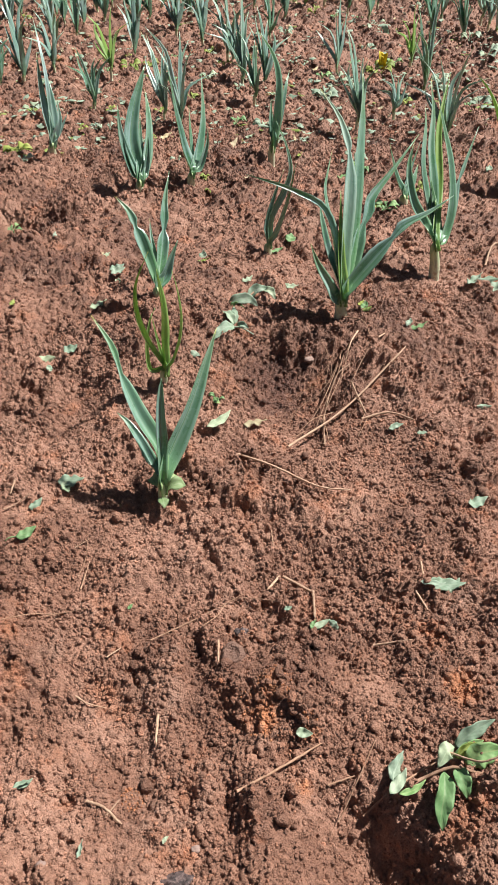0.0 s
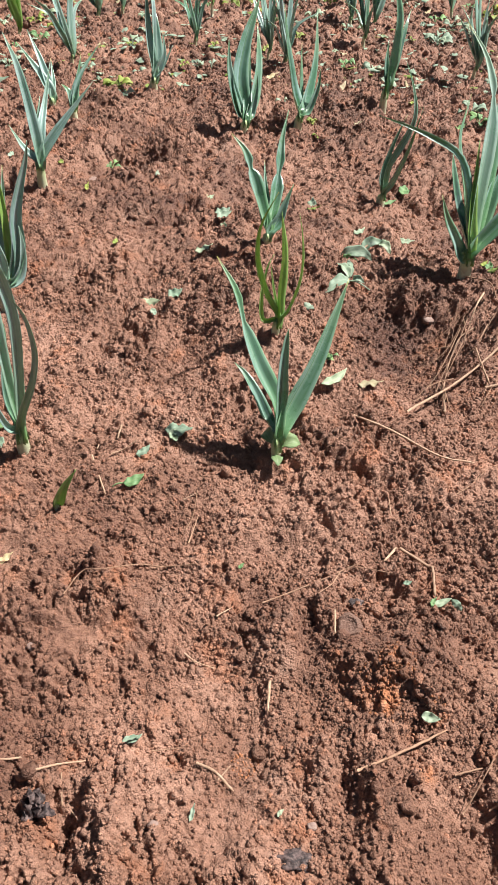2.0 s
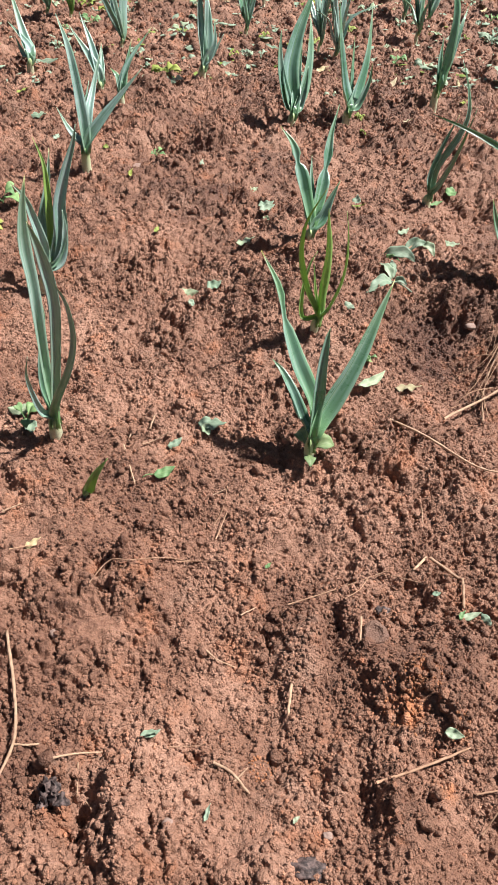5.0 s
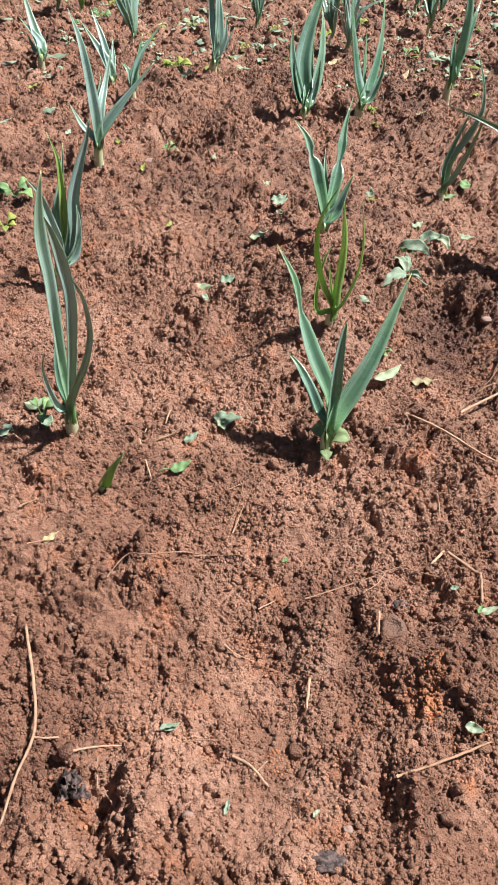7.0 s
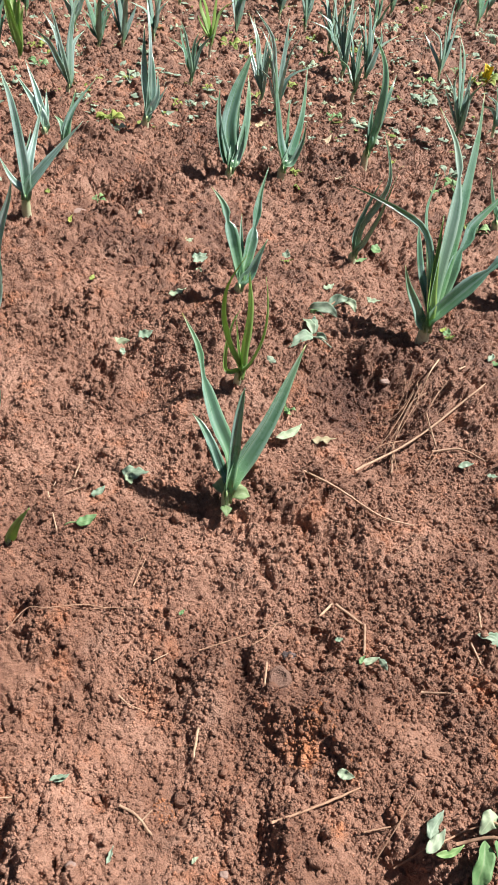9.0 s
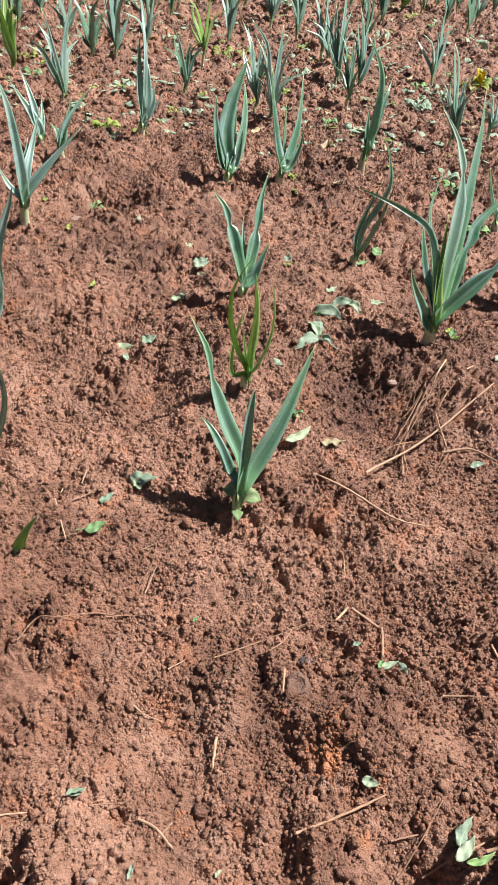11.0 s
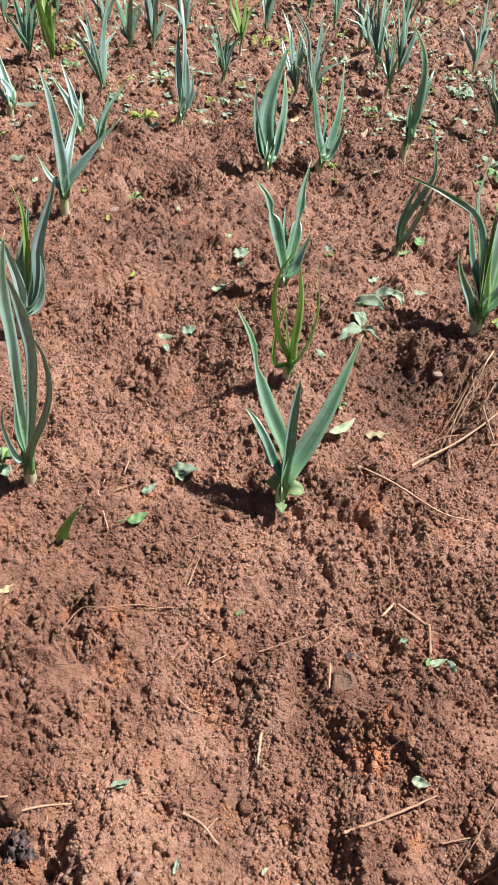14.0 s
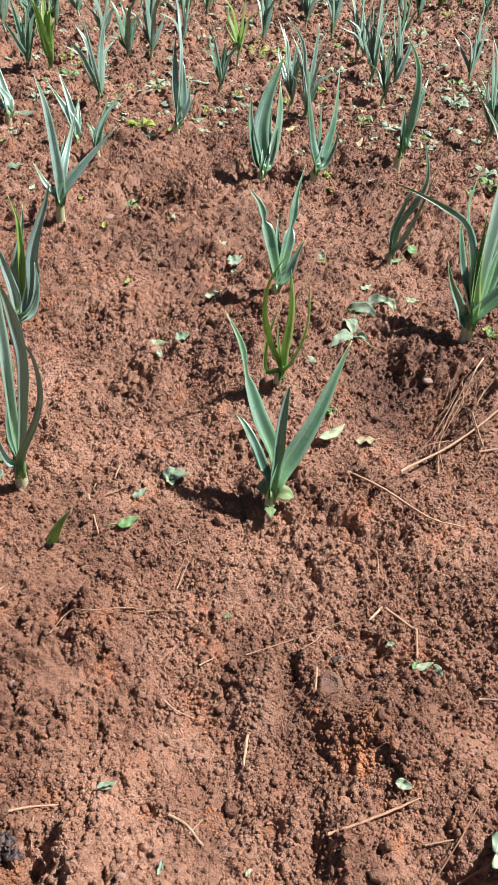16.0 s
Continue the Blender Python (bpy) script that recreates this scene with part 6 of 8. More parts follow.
weed(0.110, 2.248, 0.035, 4, LIME, "low light-green weed between garlic plants", 33, 0.4, "weed", 1.0)
weed(0.418, 3.196, 0.045, 5, LIME, "low light-green weed between garlic plants", 34, 0.3, "weed", 1.0)
weed(0.009, 2.999, 0.067, 6, LIME, "low light-green weed between garlic plants", 35, 0.3, "weed", 1.0)
weed(0.102, 2.964, 0.048, 5, LIME, "low light-green weed between garlic plants", 36, 0.3, "weed", 1.0)
weed(0.452, 2.876, 0.042, 5, LIME, "low light-green weed between garlic plants", 37, 0.3, "weed", 1.0)
weed(1.198, 3.072, 0.065, 6, WILTED, "low light-green weed between garlic plants", 38, 0.3, "weed", 1.0)
weed(0.459, 2.422, 0.042, 5, WILTED, "low light-green weed between garlic plants", 39, 0.3, "weed", 1.0)
weed(0.830, 2.847, 0.048, 5, WILTED, "low light-green weed between garlic plants", 40, 0.3, "weed", 1.0)
weed(1.118, 3.911, 0.062, 5, LIME, "low light-green weed between garlic plants", 0, 0.3, "weed", 1.0)
weed(1.375, 3.497, 0.058, 5, WILTED, "low light-green weed between garlic plants", 1, 0.3, "weed", 1.0)
weed(0.136, 1.611, 0.032, 5, WILTED, "low light-green weed between garlic plants", 2, 0.4, "weed", 1.0)
weed(0.207, 1.448, 0.023, 4, LIME, "low light-green weed between garlic plants", 3, 0.4, "weed", 1.0)
weed(0.112, 0.239, 0.020, 3, FRESH, "low light-green weed between garlic plants", 4, 0.3, "weed", 1.0)
wilt = holder("pulled_weed", 0.175, 0.450, top_of(0.175, 0.450, 0.012) - 0.010, "pulled weed with limp sage-green leaves lying on soil", "weed")
hung_leaf(wilt, 0.027, WILTED, (0.000, -0.002, 0.010), (-0.018, -0.012, 0.018), (-0.036, -0.026, 0.014), (-0.054, -0.038, 0.004), fold=0.2)
hung_leaf(wilt, 0.020, WILTED, (0.000, 0.004, 0.012), (-0.008, 0.026, 0.024), (-0.020, 0.056, 0.018), fold=0.4)
hung_leaf(wilt, 0.018, WILTED, (0.002, 0.008, 0.012), (0.006, 0.034, 0.026), (0.008, 0.064, 0.020), fold=-0.4)
hung_leaf(wilt, 0.014, WILTED, (0.006, 0.000, 0.010), (0.016, -0.006, 0.016), (0.028, -0.014, 0.010), fold=0.5)
part("stalk", tube(smooth_line([(-0.004, -0.002, 0.010), (0.014, -0.012, 0.012), (0.036, -0.030, 0.004)], 10), [0.0016] * 11, WILTED, 7), wilt)
scrap = holder("pulled_weed", 0.215, 0.592, top_of(0.215, 0.592, 0.012) - 0.010, "pulled weed with silvery leaf undersides turned up", "weed")
hung_leaf(scrap, 0.028, WILTED, (-0.036, 0.014, 0.006), (-0.010, 0.006, 0.020), (0.014, -0.002, 0.020), (0.030, -0.014, 0.008), fold=0.2)
hung_leaf(scrap, 0.020, FRESH, (-0.034, 0.002, 0.004), (-0.020, -0.006, 0.010), (0.000, -0.012, 0.006), fold=0.3)
hung_leaf(scrap, 0.024, WILTED, (0.014, 0.030, 0.008), (0.036, 0.046, 0.020), (0.070, 0.056, 0.012), fold=0.3)
hung_leaf(scrap, 0.020, WILTED, (0.056, 0.048, 0.014), (0.068, 0.034, 0.018), (0.076, 0.014, 0.006), fold=0.3)
part("stalk", tube(smooth_line([(0.000, 0.012, 0.010), (0.030, 0.040, 0.016), (0.064, 0.100, 0.006)], 10), [0.0015] * 11, ROOTY, 7), scrap)
limp = holder("pulled_weed", 0.307, -0.517, 0.006, "wilting pulled weed with pale green leaves", "weed")
hung_leaf(limp, 0.0200, WILTED, (0.000, 0.022, 0.020), (0.022, 0.030, 0.034), (0.052, 0.038, 0.040), fold=0.2)
hung_leaf(limp, 0.0210, WILTED, (-0.002, 0.020, 0.024), (-0.014, 0.014, 0.030), (-0.028, 0.002, 0.020), fold=-0.3)
hung_leaf(limp, 0.0225, FRESH, (-0.022, -0.003, 0.018), (-0.030, -0.026, 0.018), (-0.038, -0.042, 0.010), (-0.041, -0.058, 0.000), fold=0.5)
hung_leaf(limp, 0.0200, FRESH, (-0.008, -0.003, 0.020), (-0.006, -0.018, 0.022), (-0.004, -0.034, 0.010), fold=0.45)
hung_leaf(limp, 0.0290, FRESH, (0.004, 0.002, 0.022), (0.024, 0.004, 0.034), (0.052, 0.006, 0.030), fold=0.25)
hung_leaf(limp, 0.0130, LIME, (-0.004, 0.008, 0.022), (0.008, 0.014, 0.032), (0.024, 0.018, 0.030), fold=0.5)
hung_leaf(limp, 0.0140, FRESH, (-0.006, 0.012, 0.018), (0.016, 0.018, 0.026), (0.034, 0.022, 0.026), fold=0.3)
part("stalk", tube(smooth_line([(-0.051, -0.002, 0.004), (-0.012, -0.001, 0.022), (0.017, -0.013, 0.022), (0.047, -0.008, 0.020)], 12), [0.0020] * 13, ROOTY, 7), limp)
weed(0.01, 3.15, 0.030, 4, LIME, "low light-green weed between garlic plants", 0, 0.4)
weed(1.57, 3.26, 0.028, 4, FRESH, "low light-green weed between garlic plants", 1, 0.4)
weed(1.33, 2.36, 0.058, 7, WILTED, "low light-green weed between garlic plants", 2, 0.4)
weed(-0.86, 2.35, 0.030, 4, FRESH, "low light-green weed between garlic plants", 3, 0.4)
weed(1.83, 4.03, 0.057, 5, WILTED, "low light-green weed between garlic plants", 4, 0.4)
weed(0.24, 3.86, 0.028, 6, WILTED, "low light-green weed between garlic plants", 5, 0.4)
weed(-0.10, 2.97, 0.027, 4, FRESH, "low light-green weed between garlic plants", 6, 0.4)
weed(-0.09, 2.05, 0.042, 4, WILTED, "low light-green weed between garlic plants", 7, 0.4)
weed(1.51, 3.05, 0.029, 4, WILTED, "low light-green weed between garlic plants", 8, 0.4)
weed(-0.49, 3.96, 0.055, 6, WILTED, "low light-green weed between garlic plants", 9, 0.4)
weed(-0.71, 4.31, 0.057, 4, WILTED, "low light-green weed between garlic plants", 10, 0.4)
weed(1.63, 3.24, 0.040, 7, WILTED, "low light-green weed between garlic plants", 11, 0.4)
weed(-0.82, 3.62, 0.045, 5, WILTED, "low light-green weed between garlic plants", 12, 0.4)
weed(-1.00, 3.84, 0.034, 5, LIME, "low light-green weed between garlic plants", 13, 0.4)
weed(0.75, 3.89, 0.026, 7, WILTED, "low light-green weed between garlic plants", 14, 0.4)
weed(0.25, 2.34, 0.051, 4, LIME, "low light-green weed between garlic plants", 15, 0.4)
weed(1.11, 2.20, 0.038, 5, FRESH, "low light-green weed between garlic plants", 16, 0.4)
weed(1.36, 2.44, 0.051, 7, WILTED, "low light-green weed between garlic plants", 17, 0.4)
weed(0.13, 2.79, 0.032, 7, LIME, "low light-green weed between garlic plants", 18, 0.4)
weed(-0.79, 2.78, 0.047, 4, WILTED, "low light-green weed between garlic plants", 19, 0.4)
weed(-1.07, 4.02, 0.052, 7, FRESH, "low light-green weed between garlic plants", 20, 0.4)
weed(1.07, 2.83, 0.045, 4, FRESH, "low light-green weed between garlic plants", 21, 0.4)
weed(-0.81, 3.65, 0.052, 6, WILTED, "low light-green weed between garlic plants", 22, 0.4)
weed(0.79, 2.90, 0.031, 6, WILTED, "low light-green weed between garlic plants", 23, 0.4)
weed(1.26, 2.04, 0.031, 5, WILTED, "low light-green weed between garlic plants", 24, 0.4)
weed(-1.07, 3.54, 0.027, 5, FRESH, "low light-green weed between garlic plants", 25, 0.4)
weed(-0.98, 2.69, 0.053, 6, WILTED, "low light-green weed between garlic plants", 26, 0.4)
weed(-0.26, 3.20, 0.059, 6, WILTED, "low light-green weed between garlic plants", 27, 0.4)
weed(0.08, 2.08, 0.050, 7, WILTED, "low light-green weed between garlic plants", 28, 0.4)
weed(-0.59, 4.30, 0.050, 7, LIME, "low light-green weed between garlic plants", 29, 0.4)
weed(-0.85, 2.17, 0.044, 5, WILTED, "low light-green weed between garlic plants", 30, 0.4)
weed(0.94, 2.34, 0.055, 5, WILTED, "low light-green weed between garlic plants", 31, 0.4)
weed(0.65, 3.18, 0.044, 4, WILTED, "low light-green weed between garlic plants", 32, 0.4)
weed(0.70, 3.38, 0.034, 4, WILTED, "low light-green weed between garlic plants", 33, 0.4)
weed(0.69, 3.47, 0.040, 6, WILTED, "low light-green weed between garlic plants", 34, 0.4)
weed(0.83, 3.32, 0.053, 6, WILTED, "low light-green weed between garlic plants", 35, 0.4)
weed(1.22, 3.86, 0.029, 7, FRESH, "low light-green weed between garlic plants", 36, 0.4)
weed(1.07, 2.06, 0.050, 4, LIME, "low light-green weed between garlic plants", 37, 0.4)
weed(0.17, 2.56, 0.038, 7, WILTED, "low light-green weed between garlic plants", 38, 0.4)
weed(0.39, 2.00, 0.046, 7, FRESH, "low light-green weed between garlic plants", 39, 0.4)
weed(-0.85, 3.49, 0.026, 5, WILTED, "low light-green weed between garlic plants", 40, 0.4)
weed(-0.14, 2.08, 0.041, 7, WILTED, "low light-green weed between garlic plants", 41, 0.4)
weed(-0.89, 3.80, 0.028, 6, WILTED, "low light-green weed between garlic plants", 42, 0.4)
weed(0.23, 3.15, 0.030, 7, FRESH, "low light-green weed between garlic plants", 43, 0.4)
weed(-0.80, 4.15, 0.037, 5, FRESH, "low light-green weed between garlic plants", 44, 0.4)
weed(-0.51, 4.01, 0.033, 4, WILTED, "low light-green weed between garlic plants", 45, 0.4)
weed(1.25, 2.22, 0.059, 6, WILTED, "low light-green weed between garlic plants", 46, 0.4)
weed(0.40, 3.90, 0.043, 6, WILTED, "low light-green weed between garlic plants", 47, 0.4)
weed(-0.35, 2.54, 0.043, 5, WILTED, "low light-green weed between garlic plants", 48, 0.4)
weed(1.63, 3.09, 0.026, 4, WILTED, "low light-green weed between garlic plants", 49, 0.4)
weed(-0.96, 4.06, 0.034, 6, WILTED, "low light-green weed between garlic plants", 50, 0.4)
weed(1.06, 4.26, 0.049, 5, LIME, "low light-green weed between garlic plants", 51, 0.4)
weed(-0.53, 2.01, 0.037, 7, WILTED, "low light-green weed between garlic plants", 52, 0.4)
weed(2.04, 4.27, 0.059, 4, WILTED, "low light-green weed between garlic plants", 53, 0.4)
weed(-0.37, 2.76, 0.046, 7, WILTED, "low light-green weed between garlic plants", 54, 0.4)
weed(1.24, 2.84, 0.039, 5, WILTED, "low light-green weed between garlic plants", 55, 0.4)
weed(0.19, 2.65, 0.046, 7, FRESH, "low light-green weed between garlic plants", 56, 0.4)
weed(-0.13, 2.94, 0.027, 4, WILTED, "low light-green weed between garlic plants", 57, 0.4)
weed(-0.95, 2.76, 0.032, 6, WILTED, "low light-green weed between garlic plants", 58, 0.4)
weed(-0.89, 4.45, 0.059, 7, WILTED, "low light-green weed between garlic plants", 59, 0.4)
weed(1.36, 3.78, 0.028, 7, FRESH, "low light-green weed between garlic plants", 60, 0.4)
weed(0.84, 2.51, 0.052, 4, FRESH, "low light-green weed between garlic plants", 61, 0.4)
weed(-0.21, 3.84, 0.044, 4, WILTED, "low light-green weed between garlic plants", 62, 0.4)
weed(1.09, 1.93, 0.026, 5, LIME, "low light-green weed between garlic plants", 63, 0.4)
weed(-0.75, 2.34, 0.054, 7, FRESH, "low light-green weed between garlic plants", 64, 0.4)
weed(0.58, 2.95, 0.055, 6, LIME, "low light-green weed between garlic plants", 65, 0.4)
weed(-0.47, 4.46, 0.057, 5, WILTED, "low light-green weed between garlic plants", 66, 0.4)
weed(-0.55, 4.00, 0.031, 6, WILTED, "low light-green weed between garlic plants", 67, 0.4)
weed(0.35, 2.65, 0.051, 7, WILTED, "low light-green weed between garlic plants", 68, 0.4)
weed(-0.64, 2.64, 0.041, 5, WILTED, "low light-green weed between garlic plants", 69, 0.4)
fallen_leaf(0.93, 2.59, 0.032, 0.017, 279, WILTED, "wilted grey-green leaf lying on red soil", 0.3, 0.15, 0)
fallen_leaf(-1.03, 4.21, 0.027, 0.019, 342, WILTED, "wilted grey-green leaf lying on red soil", 0.3, 0.15, 1)
fallen_leaf(-0.07, 2.92, 0.046, 0.012, 216, WILTED, "wilted grey-green leaf lying on red soil", 0.3, 0.15, 2)
fallen_leaf(1.34, 3.09, 0.040, 0.010, 284, WILTED, "wilted grey-green leaf lying on red soil", 0.3, 0.15, 3)
fallen_leaf(1.33, 4.23, 0.037, 0.011, 204, WILTED, "wilted grey-green leaf lying on red soil", 0.3, 0.15, 4)
fallen_leaf(0.96, 2.88, 0.027, 0.011, 85, DRYLEAF, "wilted grey-green leaf lying on red soil", 0.3, 0.15, 5)
fallen_leaf(-0.13, 1.93, 0.051, 0.019, 269, WILTED, "wilted grey-green leaf lying on red soil", 0.3, 0.15, 6)
fallen_leaf(-1.04, 3.75, 0.043, 0.014, 114, WILTED, "wilted grey-green leaf lying on red soil", 0.3, 0.15, 7)
fallen_leaf(0.61, 1.78, 0.041, 0.022, 336, WILTED, "wilted grey-green leaf lying on red soil", 0.3, 0.15, 8)
fallen_leaf(-0.63, 2.47, 0.030, 0.010, 207, WILTED, "wilted grey-green leaf lying on red soil", 0.3, 0.15, 9)
fallen_leaf(1.62, 2.93, 0.021, 0.012, 73, DRYLEAF, "wilted grey-green leaf lying on red soil", 0.3, 0.15, 10)
fallen_leaf(0.91, 3.62, 0.048, 0.021, 195, DRYLEAF, "wilted grey-green leaf lying on red soil", 0.3, 0.15, 11)
fallen_leaf(-0.05, 2.11, 0.054, 0.015, 146, WILTED, "wilted grey-green leaf lying on red soil", 0.3, 0.15, 12)
fallen_leaf(-0.50, 3.00, 0.050, 0.018, 48, DRYLEAF, "wilted grey-green leaf lying on red soil", 0.3, 0.15, 13)
fallen_leaf(0.67, 4.30, 0.029, 0.017, 177, DRYLEAF, "wilted grey-green leaf lying on red soil", 0.3, 0.15, 14)
fallen_leaf(-0.47, 1.74, 0.022, 0.016, 159, WILTED, "wilted grey-green leaf lying on red soil", 0.3, 0.15, 15)
fallen_leaf(-0.89, 2.26, 0.036, 0.011, 158, WILTED, "wilted grey-green leaf lying on red soil", 0.3, 0.15, 16)
fallen_leaf(-0.51, 2.31, 0.042, 0.021, 189, DRYLEAF, "wilted grey-green leaf lying on red soil", 0.3, 0.15, 17)
fallen_leaf(0.46, 2.64, 0.026, 0.018, 68, DRYLEAF, "wilted grey-green leaf lying on red soil", 0.3, 0.15, 18)
fallen_leaf(-0.82, 4.33, 0.027, 0.013, 224, WILTED, "wilted grey-green leaf lying on red soil", 0.3, 0.15, 19)
fallen_leaf(1.01, 2.65, 0.052, 0.011, 209, DRYLEAF, "wilted grey-green leaf lying on red soil", 0.3, 0.15, 20)
fallen_leaf(-0.51, 2.85, 0.028, 0.012, 293, WILTED, "wilted grey-green leaf lying on red soil", 0.3, 0.15, 21)
fallen_leaf(0.74, 2.68, 0.051, 0.014, 263, DRYLEAF, "wilted grey-green leaf lying on red soil", 0.3, 0.15, 22)
fallen_leaf(-1.00, 4.11, 0.054, 0.014, 234, WILTED, "wilted grey-green leaf lying on red soil", 0.3, 0.15, 23)
fallen_leaf(1.02, 2.48, 0.039, 0.019, 53, WILTED, "wilted grey-green leaf lying on red soil", 0.3, 0.15, 24)
fallen_leaf(1.64, 4.08, 0.044, 0.013, 132, WILTED, "wilted grey-green leaf lying on red soil", 0.3, 0.15, 25)
fallen_leaf(-0.82, 2.92, 0.053, 0.015, 93, WILTED, "wilted grey-green leaf lying on red soil", 0.3, 0.15, 26)
fallen_leaf(1.35, 3.45, 0.043, 0.015, 9, WILTED, "wilted grey-green leaf lying on red soil", 0.3, 0.15, 27)
fallen_leaf(0.06, 2.88, 0.053, 0.022, 241, WILTED, "wilted grey-green leaf lying on red soil", 0.3, 0.15, 28)
fallen_leaf(-0.32, 3.34, 0.045, 0.016, 303, DRYLEAF, "wilted grey-green leaf lying on red soil", 0.3, 0.15, 29)
fallen_leaf(0.03, 1.72, 0.024, 0.016, 353, WILTED, "wilted grey-green leaf lying on red soil", 0.3, 0.15, 30)
fallen_leaf(-0.88, 4.32, 0.038, 0.014, 215, WILTED, "wilted grey-green leaf lying on red soil", 0.3, 0.15, 31)
fallen_leaf(0.18, 2.23, 0.043, 0.016, 258, DRYLEAF, "wilted grey-green leaf lying on red soil", 0.3, 0.15, 32)
fallen_leaf(2.26, 4.28, 0.038, 0.020, 29, DRYLEAF, "wilted grey-green leaf lying on red soil", 0.3, 0.15, 33)
fallen_leaf(0.99, 3.14, 0.049, 0.011, 172, WILTED, "wilted grey-green leaf lying on red soil", 0.3, 0.15, 34)
fallen_leaf(-0.56, 3.85, 0.053, 0.017, 331, WILTED, "wilted grey-green leaf lying on red soil", 0.3, 0.15, 35)
fallen_leaf(0.59, 3.58, 0.053, 0.017, 6, DRYLEAF, "wilted grey-green leaf lying on red soil", 0.3, 0.15, 36)
fallen_leaf(0.78, 2.47, 0.023, 0.022, 357, WILTED, "wilted grey-green leaf lying on red soil", 0.3, 0.15, 37)
fallen_leaf(-0.54, 3.77, 0.020, 0.020, 261, DRYLEAF, "wilted grey-green leaf lying on red soil", 0.3, 0.15, 38)
fallen_leaf(0.41, 2.89, 0.047, 0.014, 89, WILTED, "wilted grey-green leaf lying on red soil", 0.3, 0.15, 39)
fallen_leaf(-0.08, 3.58, 0.045, 0.014, 41, WILTED, "wilted grey-green leaf lying on red soil", 0.3, 0.15, 40)
fallen_leaf(-0.15, 4.21, 0.023, 0.017, 153, WILTED, "wilted grey-green leaf lying on red soil", 0.3, 0.15, 41)
fallen_leaf(1.34, 3.34, 0.022, 0.015, 231, WILTED, "wilted grey-green leaf lying on red soil", 0.3, 0.15, 42)
fallen_leaf(0.38, 3.90, 0.021, 0.013, 351, WILTED, "wilted grey-green leaf lying on red soil", 0.3, 0.15, 43)
fallen_leaf(-0.79, 3.25, 0.047, 0.020, 147, WILTED, "wilted grey-green leaf lying on red soil", 0.3, 0.15, 44)
fallen_leaf(-0.20, 3.00, 0.022, 0.019, 81, WILTED, "wilted grey-green leaf lying on red soil", 0.3, 0.15, 45)
fallen_leaf(1.45, 2.42, 0.024, 0.020, 81, WILTED, "wilted grey-green leaf lying on red soil", 0.3, 0.15, 46)
fallen_leaf(-0.27, 3.40, 0.027, 0.018, 345, DRYLEAF, "wilted grey-green leaf lying on red soil", 0.3, 0.15, 47)
fallen_leaf(0.39, 2.23, 0.027, 0.022, 340, WILTED, "wilted grey-green leaf lying on red soil", 0.3, 0.15, 48)
fallen_leaf(0.10, 2.96, 0.023, 0.013, 77, DRYLEAF, "wilted grey-green leaf lying on red soil", 0.3, 0.15, 49)
fallen_leaf(1.29, 3.70, 0.041, 0.015, 233, WILTED, "wilted grey-green leaf lying on red soil", 0.3, 0.15, 50)
fallen_leaf(-0.67, 2.03, 0.042, 0.015, 170, WILTED, "wilted grey-green leaf lying on red soil", 0.3, 0.15, 51)
fallen_leaf(0.98, 2.30, 0.028, 0.017, 320, WILTED, "wilted grey-green leaf lying on red soil", 0.3, 0.15, 52)
fallen_leaf(-0.90, 1.99, 0.040, 0.021, 330, WILTED, "wilted grey-green leaf lying on red soil", 0.3, 0.15, 53)
fallen_leaf(0.60, 3.53, 0.043, 0.010, 231, WILTED, "wilted grey-green leaf lying on red soil", 0.3, 0.15, 54)
fallen_leaf(-0.02, 3.55, 0.033, 0.014, 105, WILTED, "wilted grey-green leaf lying on red soil", 0.3, 0.15, 55)
fallen_leaf(0.16, 3.35, 0.049, 0.010, 289, WILTED, "wilted grey-green leaf lying on red soil", 0.3, 0.15, 56)
fallen_leaf(-1.03, 3.87, 0.044, 0.017, 320, WILTED, "wilted grey-green leaf lying on red soil", 0.3, 0.15, 57)
fallen_leaf(0.69, 2.05, 0.044, 0.017, 245, WILTED, "wilted grey-green leaf lying on red soil", 0.3, 0.15, 58)
fallen_leaf(-0.24, 2.82, 0.043, 0.012, 244, DRYLEAF, "wilted grey-green leaf lying on red soil", 0.3, 0.15, 59)
fallen_leaf(-0.05, 2.40, 0.051, 0.017, 330, WILTED, "wilted grey-green leaf lying on red soil", 0.3, 0.15, 60)
fallen_leaf(-1.04, 3.45, 0.047, 0.020, 84, DRYLEAF, "wilted grey-green leaf lying on red soil", 0.3, 0.15, 61)
fallen_leaf(0.02, 3.48, 0.049, 0.012, 346, WILTED, "wilted grey-green leaf lying on red soil", 0.3, 0.15, 62)
fallen_leaf(1.20, 3.50, 0.050, 0.012, 204, DRYLEAF, "wilted grey-green leaf lying on red soil", 0.3, 0.15, 63)
fallen_leaf(0.11, 1.72, 0.050, 0.019, 26, DRYLEAF, "wilted grey-green leaf lying on red soil", 0.3, 0.15, 64)
fallen_leaf(-0.47, 3.67, 0.048, 0.018, 278, WILTED, "wilted grey-green leaf lying on red soil", 0.3, 0.15, 65)
fallen_leaf(1.64, 2.88, 0.027, 0.021, 104, WILTED, "wilted grey-green leaf lying on red soil", 0.3, 0.15, 66)
fallen_leaf(-0.43, 1.95, 0.021, 0.020, 94, DRYLEAF, "wilted grey-green leaf lying on red soil", 0.3, 0.15, 67)
fallen_leaf(-0.23, 3.25, 0.033, 0.019, 281, WILTED, "wilted grey-green leaf lying on red soil", 0.3, 0.15, 68)
